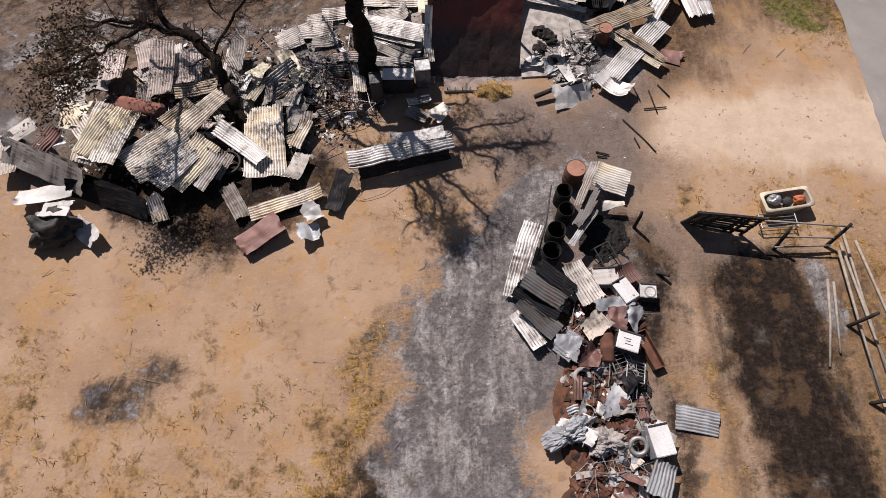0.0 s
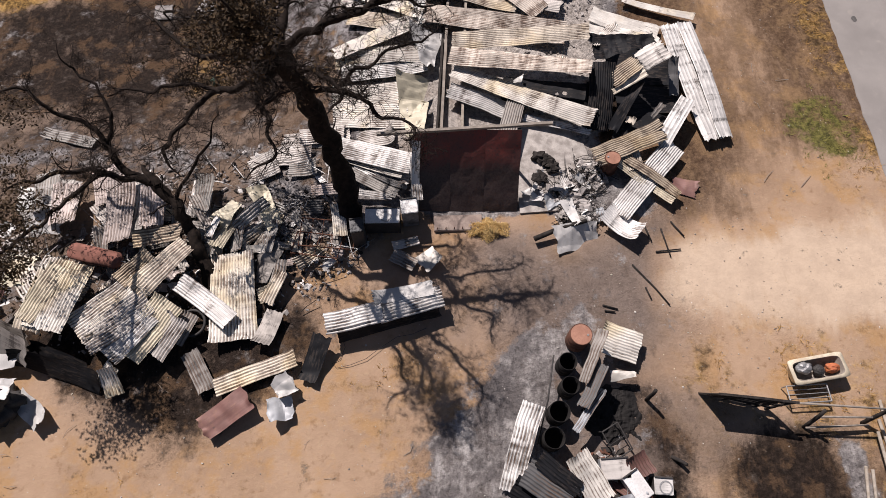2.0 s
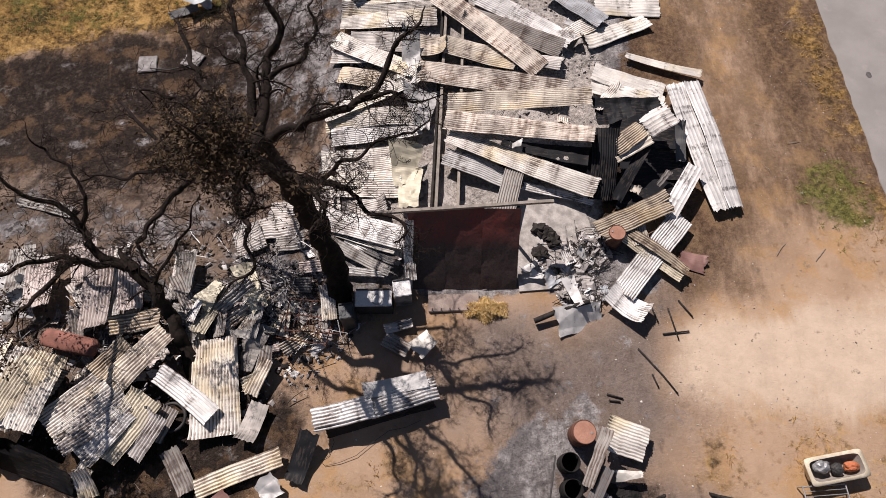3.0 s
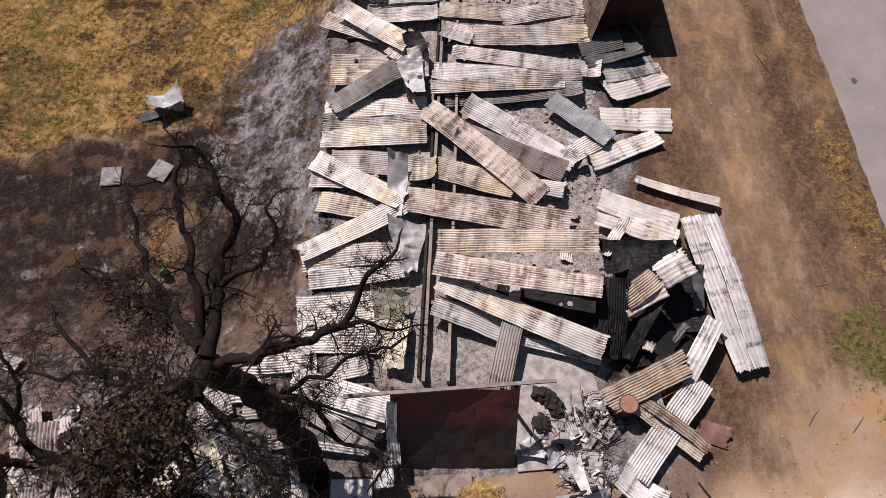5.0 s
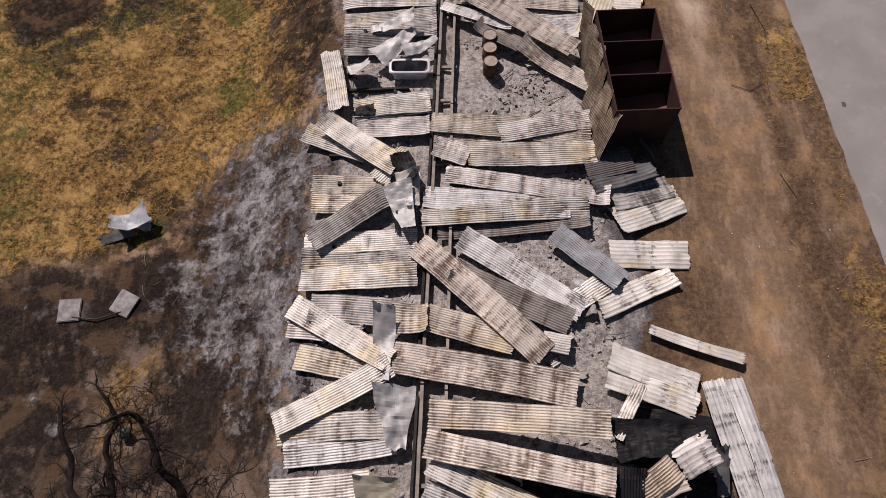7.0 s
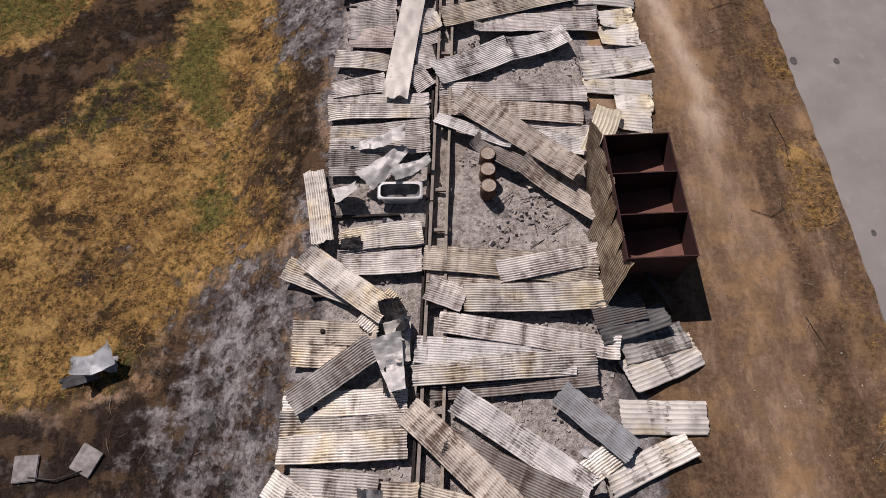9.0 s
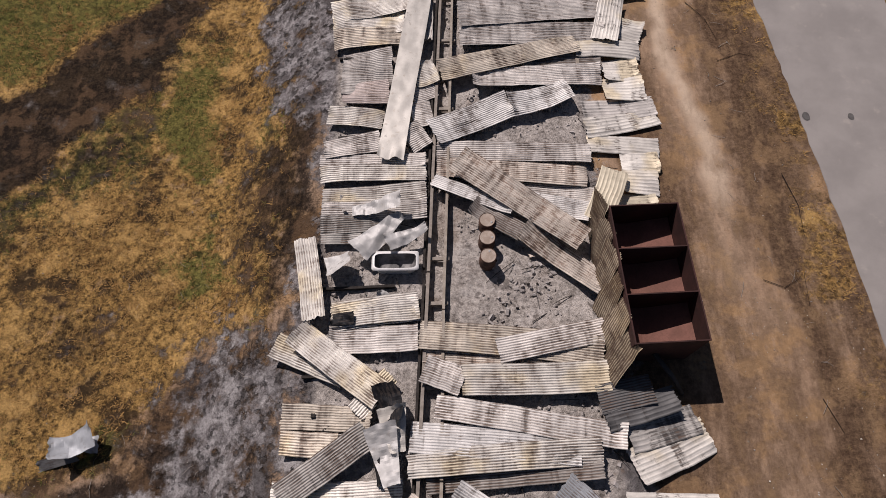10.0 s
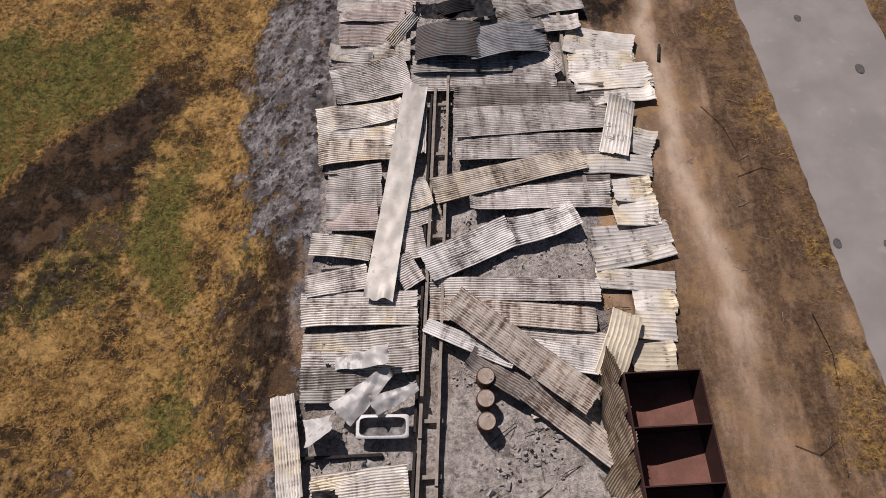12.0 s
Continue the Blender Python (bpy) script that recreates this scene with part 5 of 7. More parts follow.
sheet((-16.02, 11.66, 0.50), (-16.36, 13.32, 0.60), 0.82, 'rust')
sheet((-15.35, 17.09, 0.03), (-14.42, 17.33, -0.01), 1.06, 'white', flat=True)
sheet((-14.76, 16.13, 0.20), (-14.08, 16.57, 0.20), 1.03, 'grey')

# front pile
sheet((3.13, 9.64, 0.90), (2.35, 7.12, 0.30), 0.69, 'white')
sheet((4.31, 8.16, 0.80), (5.02, 6.87, 0.65), 0.84, 'cream')
sheet((5.49, 11.91, 0.50), (6.74, 11.47, 0.45), 1.07, 'cream')
sheet((4.78, 6.39, 0.50), (5.19, 5.82, 0.50), 0.87, 'rust', flat=True)
sheet((5.41, 6.36, 0.60), (6.05, 6.27, 0.60), 0.79, 'maroon', flat=True)
sheet((5.99, 6.48, 0.55), (6.53, 6.29, 0.55), 0.68, 'galv', flat=True)
sheet((4.97, 6.65, 0.60), (6.35, 6.99, 0.50), 0.38, 'galv', flat=True)
sheet((3.81, 5.65, 0.40), (4.34, 5.27, 0.40), 0.97, 'galv')
sheet((4.50, 5.17, 0.45), (5.03, 4.90, 0.40), 0.69, 'maroon', flat=True)
sheet((5.19, 3.83, 0.40), (5.69, 3.48, 0.40), 0.93, 'galv', flat=True)
sheet((5.78, 4.52, 0.50), (6.18, 4.17, 0.50), 0.76, 'dark', flat=True)
sheet((7.36, 3.26, 0.07), (8.68, 2.99, 0.09), 0.79, 'galv')
sheet((6.35, 0.86, 0.50), (6.70, 1.80, 0.60), 0.74, 'galv')
sheet((6.33, 2.77, 0.60), (6.94, 2.28, 0.60), 0.79, 'white', flat=True)
sheet((6.08, 8.17, 0.60), (6.39, 7.56, 0.60), 0.74, 'maroon')
sheet((3.61, 3.03, 0.45), (4.62, 2.46, 0.40), 0.46, 'white', flat=True)

# far end of the shed
sheet((0.81, 55.15, 0.60), (4.00, 55.41, 0.70), 1.10, 'dark', flat=True)
sheet((1.50, 55.20, 0.80), (3.48, 55.79, 0.60), 0.80, 'dark', sag=-0.2)
sheet((4.20, 55.02, 0.50), (6.35, 55.73, 0.45), 0.80, 'sooty')
sheet((-0.43, 53.64, 0.50), (0.65, 54.93, 0.90), 0.50, 'cream', sag=0.15, roll=25)
sheet((0.82, 53.05, 0.55), (6.27, 53.83, 0.50), 0.70, 'smoked', sag=0.1)

# ridge caps
sheet((0.73, 51.30, 0.65), (-0.50, 42.04, 0.58), 0.98, 'cream', flat=True, stiff=True)
sheet((-0.41, 25.00, 0.60), (-0.32, 23.02, 0.60), 1.01, 'white', flat=True)
sheet((-0.89, 22.26, 0.55), (-0.96, 20.64, 0.55), 1.02, 'yellow', flat=True)
sheet((-0.71, 21.39, 0.60), (-0.75, 19.71, 0.55), 0.84, 'yellow', flat=True)
sheet((-0.74, 27.49, 0.65), (-0.93, 25.12, 0.60), 0.68, 'white', flat=True)
sheet((-0.41, 33.45, 0.80), (-0.12, 32.26, 0.72), 0.82, 'dark', flat=True, roll=30)
sheet((-0.20, 32.72, 0.72), (0.08, 31.36, 0.66), 0.70, 'cream', flat=True, roll=-15)
sheet((-0.87, 32.14, 0.60), (-0.48, 30.42, 0.50), 0.22, 'dark', flat=True, roll=65)
sheet((-0.53, 32.16, 0.66), (-0.08, 30.40, 0.60), 0.80, 'white', flat=True)
sheet((-1.52, 35.74, 0.40), (-2.32, 35.70, 0.40), 0.45, 'dark', flat=True)

sheet((9.57, 25.05, 0.72), (10.67, 19.65, 0.36), 0.74, 'white', droop=(0.05, 0.02))
sheet((10.21, 25.10, 0.76), (11.11, 19.75, 0.38), 0.62, 'white', droop=(0.02, 0.05))
sheet((9.76, 21.21, 0.80), (8.49, 19.24, 0.50), 0.62, 'white', sag=-0.1)

# sheets propped over the hollow
sheet((0.65, 24.07, 0.75), (5.92, 23.53, 1.90), 0.86, 'tan', sag=0.02, bends=(), roll=3)
sheet((0.56, 23.16, 0.98), (5.93, 22.00, 1.70), 0.84, 'rust', sag=0.03, bends=(), roll=-2)
sheet((0.70, 22.68, 0.73), (6.00, 20.25, 0.83), 0.84, 'cream', sag=0.03, bends=())
sheet((0.53, 21.83, 0.52), (2.79, 20.98, 0.31), 0.74, 'white')
sheet((3.33, 21.88, 0.62), (2.60, 19.04, 0.75), 0.72, 'scorched', sag=-0.03, bends=())
sheet((6.68, 21.70, 1.15), (7.75, 22.45, 1.45), 0.75, 'brown', sag=-0.06)
sheet((6.75, 21.45, 1.0), (8.00, 22.05, 1.35), 0.5, 'tan', roll=14)
sheet((7.85, 22.45, 1.40), (8.85, 22.95, 1.62), 0.95, 'grey', sag=-0.05)
sheet((6.12, 23.18, 1.50), (7.24, 24.83, 0.90), 0.42, 'cream', roll=-18)

# dark hollow: burnt sheets, and black ones laid flat for its shade
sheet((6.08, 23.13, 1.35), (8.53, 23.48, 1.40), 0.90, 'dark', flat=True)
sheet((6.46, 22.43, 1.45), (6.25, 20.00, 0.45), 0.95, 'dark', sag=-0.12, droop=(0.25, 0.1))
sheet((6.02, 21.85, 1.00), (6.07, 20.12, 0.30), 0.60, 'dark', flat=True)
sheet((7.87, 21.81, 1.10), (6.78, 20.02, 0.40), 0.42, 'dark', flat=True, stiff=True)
# Black sheets on the floor that paint the void's shade.
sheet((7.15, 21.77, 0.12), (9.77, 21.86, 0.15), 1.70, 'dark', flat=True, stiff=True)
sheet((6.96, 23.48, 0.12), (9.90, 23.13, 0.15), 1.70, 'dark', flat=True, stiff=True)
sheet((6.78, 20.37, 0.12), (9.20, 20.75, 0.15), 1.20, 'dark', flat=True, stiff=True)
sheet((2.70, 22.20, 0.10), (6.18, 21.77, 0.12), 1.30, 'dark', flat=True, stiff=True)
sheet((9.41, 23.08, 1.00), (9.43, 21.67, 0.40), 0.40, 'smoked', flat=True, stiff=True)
sheet((8.34, 20.54, 0.50), (8.84, 21.10, 0.60), 0.16, 'scorched', roll=30)
sheet((7.45, 20.25, 0.50), (7.60, 20.54, 0.50), 0.35, 'tan', flat=True, stiff=True)
sheet((8.82, 17.89, 0.10), (9.72, 17.57, 0.12), 0.67, 'maroon', flat=True, stiff=True)

# sheets leaning on the bin
sheet((6.95, 39.50, 2.10), (6.84, 38.65, 0.20), 1.06, 'striped', side=(-0.08, 1.0, 0.0), pitch=0.095, sag=0.03, roll=0, bends=(), droop=(0.0, 0.0))
sheet((7.03, 38.52, 1.98), (6.84, 37.67, 0.27), 1.06, 'striped', side=(-0.08, 1.0, 0.0), pitch=0.095, sag=0.03, roll=0, bends=(), droop=(0.0, 0.0))
sheet((7.11, 37.54, 2.10), (6.84, 36.69, 0.20), 1.06, 'striped', side=(-0.08, 1.0, 0.0), pitch=0.095, sag=0.03, roll=0, bends=(), droop=(0.0, 0.0))
sheet((7.19, 36.56, 1.98), (6.84, 35.71, 0.27), 1.06, 'striped', side=(-0.08, 1.0, 0.0), pitch=0.095, sag=0.03, roll=0, bends=(), droop=(0.0, 0.0))
sheet((7.27, 35.58, 2.10), (6.84, 34.73, 0.20), 1.06, 'striped', side=(-0.08, 1.0, 0.0), pitch=0.095, sag=0.03, roll=0, bends=(), droop=(0.0, 0.0))
sheet((7.36, 34.60, 1.98), (6.84, 33.75, 0.27), 1.06, 'striped', side=(-0.08, 1.0, 0.0), pitch=0.095, sag=0.03, roll=0, bends=(), droop=(0.0, 0.0))

# scrap lean
sheet((3.16, 8.05, 1.05), (4.33, 7.17, 0.85), 0.53, 'dark')
sheet((2.74, 7.69, 0.95), (4.03, 6.89, 0.75), 0.85, 'smoked')
sheet((2.40, 7.30, 0.80), (3.83, 6.43, 0.60), 0.68, 'dark')
sheet((2.54, 6.90, 0.70), (3.73, 5.81, 0.50), 0.67, 'smoked')
sheet((2.41, 6.57, 0.40), (3.18, 5.40, 0.30), 0.54, 'white')
sheet((3.60, 5.50, 0.50), (4.43, 5.28, 0.50), 0.69, 'galv', flat=True)
sheet((5.38, 11.86, 1.35), (4.70, 10.25, 1.05), 0.43, 'scorched', roll=42)
sheet((5.31, 10.78, 1.20), (4.61, 9.51, 1.00), 0.50, 'smoked', roll=42)
sheet((5.29, 10.04, 1.05), (4.34, 8.83, 0.90), 0.27, 'galv', roll=30)
sheet((5.69, 10.58, 0.50), (6.47, 10.63, 0.50), 0.27, 'cream', flat=True)

# yard bits
sheet((-14.12, 10.08, 0.95), (-12.92, 9.98, 1.00), 0.65, 'white', flat=True)
sheet((-13.28, 9.92, 0.10), (-12.16, 9.08, 0.15), 0.65, 'white', flat=True)
sheet((-4.98, 10.05, 0.40), (-4.46, 10.43, 0.40), 0.67, 'white', flat=True)

# paddock scrap
sheet((-15.88, 20.74, -0.88), (-13.55, 20.05, -0.60), 0.53, 'sooty')
sheet((-12.46, 16.97, 0.05), (-11.39, 15.90, 0.27), 0.55, 'grey')
sheet((-14.21, 16.92, 0.16), (-13.15, 16.62, 0.10), 0.55, 'galv', flat=True)
sheet((-7.11, 18.86, -0.23), (-5.60, 19.21, 0.02), 0.84, 'grey')
sheet((-5.26, 19.95, -0.00), (-3.50, 20.04, 0.27), 0.68, 'grey')
sheet((-4.54, 17.45, 0.25), (-3.53, 17.54, 0.29), 0.46, 'rosy')

# ---- things ----
SOOT_BLACK = plain("sooty_black_metal", (0.014, 0.013, 0.013), (0.026, 0.024, 0.023), 4.0, 0.85)
NAVY = plain("scorched_navy_enamel", (0.03, 0.036, 0.045), (0.05, 0.055, 0.06), 2.0, 0.5)
RED_RUST = plain("red_rust", (0.30, 0.135, 0.105), (0.19, 0.09, 0.07), 3.0, 0.9)
RUST_EARTH = plain("rust_earth", (0.15, 0.07, 0.042), (0.075, 0.042, 0.03), 2.2, 0.95, bump=0.7)
def drum(x, y, z, label, closed=True, material=None, top=None, height=0.86, tilt=(0, 0), radius=0.29):
    """A 200-litre drum with rolling hoops; the open ones are hollow."""
    thing = base("oil_drum", (x, y, z), label, "drum", "oil drums", RNG.uniform(0, 360), tilt)
    r, h = radius, height
    bm = bmesh.new()
    profile = [(r, 0.0), (r, h * 0.32), (r + 0.012, h * 0.34), (r, h * 0.36), (r, h * 0.64), (r + 0.012, h * 0.66), (r, h * 0.68), (r, h), (r - 0.012, h + 0.012), (r - 0.022, h)]
    if not closed:
        profile += [(r - 0.022, 0.05)]
    rings = lathe(bm, profile, 28)
    if not closed:
        bm.faces.new(rings[-1])
    part("barrel", bm, material or RUST, thing, smooth_faces=True)
    if closed:
        bm = bmesh.new()
        rings = lathe(bm, [(r - 0.02, h - 0.008), (r * 0.6, h - 0.012), (r * 0.3, h - 0.006)], 28)
        bm.faces.new(rings[-1])
        lid = part("lid", bm, top or RUST_LIGHT, thing, "pale rusted drum lid", True)
        bm = bmesh.new()
        lathe(bm, [(0.035, h - 0.01), (0.035, h + 0.01), (0.0, h + 0.012)], 10, (r * 0.6, 0, 0))
        part("bung", bm, STEEL, lid)


DRUM_BROWN = plain("burnt_brown_steel", (0.13, 0.075, 0.055), (0.08, 0.05, 0.04), 3.0, 0.85)
TAN_TOP = plain("tan_rust", (0.44, 0.37, 0.31), (0.33, 0.26, 0.21), 4.0, 0.85)
drum(3.08, 38.63, -0.16, "brown burnt drum standing in ash", material=DRUM_BROWN, top=TAN_TOP)
drum(3.09, 37.92, -0.16, "brown burnt drum standing in ash", material=DRUM_BROWN, top=TAN_TOP)
drum(3.11, 39.36, -0.22, "brown burnt drum standing in ash", material=DRUM_BROWN, top=TAN_TOP)
drum(6.55, 18.5, 0.0, "rusty orange drum beside fallen sheets")
drum(4.76, 11.8, 0.08, "rusty drum with a dented orange lid", radius=0.36, height=0.9)
drum(4.3, 10.95, 0.0, "blackened open drum standing in the scrap row", False, SOOT_BLACK)
drum(4.32, 10.2, 0.0, "blackened open drum standing in the scrap row", False, SOOT_BLACK)
drum(3.92, 9.4, 0.0, "blackened open drum standing in the scrap row", False, SOOT_BLACK, radius=0.33)
drum(3.7, 8.62, 0.0, "dark rusted open drum in the scrap row", False, SOOT_BLACK, radius=0.33)


def tub(x, y, z, yaw, length, width, material, label, dark):
    """A bath: rounded rim, hollow bowl and outer apron."""
    thing = base("bathtub", (x, y, z), label, "bathtub", yaw=yaw)

    def ring(bm, l, w, h, power=5.0, n=36):
        out = []
        for k in range(n):
            a = 2 * math.pi * k / n
            c, s = math.cos(a), math.sin(a)
            out.append(bm.verts.new((l / 2 * math.copysign(abs(c) ** (2 / power), c), w / 2 * math.copysign(abs(s) ** (2 / power), s), h)))
        return out

    def skin(bm, rings):
        for p, q in zip(rings, rings[1:]):
            for k in range(len(p)):
                bm.faces.new((p[k], p[(k + 1) % len(p)], q[(k + 1) % len(p)], q[k]))

    bm = bmesh.new()
    skin(bm, [ring(bm, length * 0.8, width * 0.8, 0.02), ring(bm, length * 0.93, width * 0.9, 0.4), ring(bm, length, width, 0.5, 12), ring(bm, length, width, 0.54, 12), ring(bm, length * 0.88, width * 0.76, 0.535, 6)])
    part("rim", bm, material, thing, smooth_faces=True)
    bm = bmesh.new()
    bowl = [ring(bm, length * 0.88, width * 0.76, 0.534, 6), ring(bm, length * 0.8, width * 0.66, 0.3, 5), ring(bm, length * 0.7, width * 0.52, 0.16, 4)]
    skin(bm, bowl)
    bm.faces.new(bowl[-1])
    bowl_part = part("bowl", bm, dark, thing, "dark bowl of the bath", True)
    bm = bmesh.new()
    tube(bm, [(-length * 0.36, 0, 0.17), (-length * 0.36, 0, 0.19)], [0.03, 0.03], 10)
    part("drain", bm, STEEL, bowl_part)


# Ashy dark enamel, with the bath bowl's inner shade put into it.
DARK_ENAMEL = plain("dark_enamel", (0.26, 0.25, 0.25), (0.06, 0.06, 0.06), 2.5, 0.6)
tub(-0.18, 37.8, 0.02, 0.5, 1.66, 0.74, ENAMEL, "white enamel bathtub with a dark ashy bowl among roofing sheets", DARK_ENAMEL)
tub(12.36, 10.82, 0.0, 10.0, 1.85, 0.82, CREAM_PAINT, "cream bathtub filled with scrap at the yard", TIMBER)


def lump(name, x, y, z, size, material, label, category, group="", seed=0, rough=0.25, yaw=0.0, cuts=3):
    """A melted or crumpled solid, uneven all over."""
    bm = bmesh.new()
    bmesh.ops.create_icosphere(bm, subdivisions=cuts, radius=0.5)
    for v in bm.verts:
        k = 1 + rough * noise.noise(v.co * 3.1 + Vector((seed, 0, 0))) + 0.5 * rough * noise.noise(v.co * 8 + Vector((0, seed, 0))) + 0.3 * rough * noise.noise(v.co * 19 + Vector((0, 0, seed)))
        v.co = Vector((v.co.x * size[0], v.co.y * size[1], max(v.co.z, -0.35) * size[2])) * k
    ob = new(name, finish(bm, name, material))
    ob.matrix_world = pose(x, y, z, 0, 0, yaw)
    return tagged(ob, label, category, group)


def mound(name, x, y, rx, ry, h, material, label, category, seed):
    """A low uneven heap with a ragged foot."""
    n = 44
    verts, faces = [], []
    for j in range(n + 1):
        for i in range(n + 1):
            u, v = 2 * i / n - 1, 2 * j / n - 1
            r = math.hypot(u, v) * (1 + 0.3 * noise.noise((u * 2.2, v * 2.2, seed)))
            top = max(0.0, 1 - r * r)
            rough = noise.noise((u * 5, v * 5, seed + 3)) + 0.7 * noise.noise((u * 11, v * 11, seed + 5))
            verts.append((x + u * rx, y + v * ry, h * (top**0.6 * (0.75 + 0.5 * rough)) - 0.06))
    for j in range(n):
        for i in range(n):
            k = j * (n + 1) + i
            faces.append((k, k + 1, k + n + 2, k + n + 1))
    mesh = bpy.data.meshes.new(name)
    mesh.from_pydata(verts, [], faces)
    mesh.materials.append(material)
    tagged(new(name, mesh), label, category, kind="stuff")


def scrap_heaps():
    # A low black mound; the other three are rust-brown.
    mound("charred_heap", 5.75, 9.4, 1.0, 1.1, 0.2, SOOT_BLACK, "low black heap in the scrap row", "debris heap", 3)
    mound("rusty_heap", 5.0, 3.2, 1.55, 2.6, 0.3, RUST_EARTH, "red-brown rusty heap below the scrap", "debris heap", 8)
    mound("rusty_heap", 5.0, 0.4, 1.5, 1.6, 0.25, RUST_EARTH, "red-brown rusty heap below the scrap", "debris heap", 12)
    mound("rusty_heap", 5.3, 6.4, 1.4, 1.6, 0.35, RUST_EARTH, "red-brown rusty heap below the scrap", "debris heap", 17)


ORANGE = plain("orange_clay", (0.55, 0.17, 0.06), (0.42, 0.12, 0.05), 4.0, 0.7)
lump("clay_pot", 12.85, 10.86, 0.42, (0.5, 0.32, 0.35), ORANGE, "broken orange clay pot lying in the bathtub", "pot", seed=3)
lump("scrap_bucket", 11.95, 10.86, 0.42, (0.5, 0.4, 0.35), STEEL, "crushed grey bucket lying in the bathtub", "bucket", seed=5)
lump("scrap_bucket", 12.42, 10.78, 0.4, (0.34, 0.36, 0.3), BLACK, "blackened bucket lying in the bathtub", "bucket", seed=8)


def appliance(name, x, y, z, size, yaw, label, category, body, lid, tilt=(0, 0), text=False, drum_hole=False):
    """A burnt white-goods cabinet: body, lid, back rail, feet."""
    thing = base(name, (x, y, z), label, category, yaw=yaw, tilt=tilt)
    w, d, h = size
    bm = bmesh.new()
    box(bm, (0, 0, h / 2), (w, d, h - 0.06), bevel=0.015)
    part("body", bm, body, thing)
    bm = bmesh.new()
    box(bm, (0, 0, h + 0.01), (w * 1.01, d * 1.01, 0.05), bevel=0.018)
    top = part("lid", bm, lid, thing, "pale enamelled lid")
    bm = bmesh.new()
    box(bm, (0, d * 0.46, h + 0.055), (w * 0.98, 0.05, 0.05), bevel=0.01)
    part("control_strip", bm, BLACK, thing)
    for sx in (-1, 1):
        for sy in (-1, 1):
            bm = bmesh.new()
            lathe(bm, [(0.0, 0.0), (0.03, 0.0), (0.03, 0.035)], 8, (sx * w * 0.42, sy * d * 0.42, 0))
            part("foot", bm, BLACK, thing)
    if text:
        for k, (bw, by) in enumerate(((0.32, 0.06), (0.2, -0.02), (0.36, -0.12))):
            bm = bmesh.new()
            box(bm, (-0.05 + 0.04 * k, by * d * 1.6, h + 0.037), (bw * w, 0.025, 0.006))
            part("lettering_bar", bm, BLACK, top, "dark plain bar of unreadable lettering")
    if drum_hole:
        bm = bmesh.new()
        lathe(bm, [(0.2, h + 0.037), (0.2, h + 0.05), (0.16, h + 0.05), (0.16, h + 0.038)], 20, (w * 0.1, -d * 0.1, 0))
        part("hatch_ring", bm, STEEL, top)


appliance("fridge_box", -2.62, 15.5, 0.0, (0.45, 0.5, 1.3), 8.0, "dark blue-grey burnt fridge standing by the trunk", "fridge", NAVY, NAVY)
# Freezer, washer and stove: bodies coloured much darker than the lids.
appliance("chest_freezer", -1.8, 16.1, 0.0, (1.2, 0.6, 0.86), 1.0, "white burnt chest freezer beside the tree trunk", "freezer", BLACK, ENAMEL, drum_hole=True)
appliance("washing_machine", -0.86, 16.38, 0.0, (0.58, 0.58, 1.05), 8.0, "white burnt washing machine beside the red panel", "washing machine", DARK_ENAMEL, ENAMEL)
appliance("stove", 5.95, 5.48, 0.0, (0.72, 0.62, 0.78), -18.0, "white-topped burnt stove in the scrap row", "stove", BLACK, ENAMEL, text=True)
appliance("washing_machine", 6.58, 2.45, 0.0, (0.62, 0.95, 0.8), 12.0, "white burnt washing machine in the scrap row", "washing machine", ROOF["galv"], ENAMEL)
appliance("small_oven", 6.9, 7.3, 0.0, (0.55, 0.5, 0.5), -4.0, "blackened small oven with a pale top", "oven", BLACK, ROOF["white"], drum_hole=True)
appliance("fridge_box", 5.5, 7.78, 0.25, (0.85, 0.62, 0.36), 4.0, "pale dented metal box on the scrap row", "metal box", ROOF["galv"], ROOF["grey"])
appliance("fridge_box", 6.1, 7.3, 0.25, (0.55, 0.85, 0.36), 32.0, "white metal box on the scrap row", "metal box", ROOF["white"], ENAMEL)


def heater(a, b, radius, label, material=None, flatten=1.0):
    """A fallen hot-water cylinder with domed ends, also used for a rolled sheet."""
    a, b = Vector(a), Vector(b)
    thing = base("rusty_cylinder", a, label, "water heater")
    d = (b - a).normalized()
    l = (b - a).length
    bm = bmesh.new()
    steps = [(0, 0.35), (0.03, 0.8), (0.08, 1.0), (0.5, 1.0), (0.52, 1.03), (0.54, 1.0), (0.92, 1.0), (0.97, 0.8), (1.0, 0.35)]
    tube(bm, [d * l * s for s, _ in steps], [radius * r for _, r in steps], 20)
    for v in bm.verts:
        v.co.z *= flatten
        v.co += 0.12 * radius * Vector((noise.noise(v.co * 4), noise.noise(v.co * 4 + Vector((3, 0, 0))), noise.noise(v.co * 5)))
    part("tank", bm, material or RUST, thing, smooth_faces=True)
    bm = bmesh.new()
    tube(bm, [d * l * 0.98 + Vector((0.05, 0, 0.05)), d * l * 1.08 + Vector((0.05, 0, 0.05))], [0.02, 0.02], 8)
    part("pipe_stub", bm, STEEL, thing)


heater((5.36, 5.85, 0.42), (5.35, 4.85, 0.36), 0.23, "rusty brown hot-water cylinder lying on scrap")


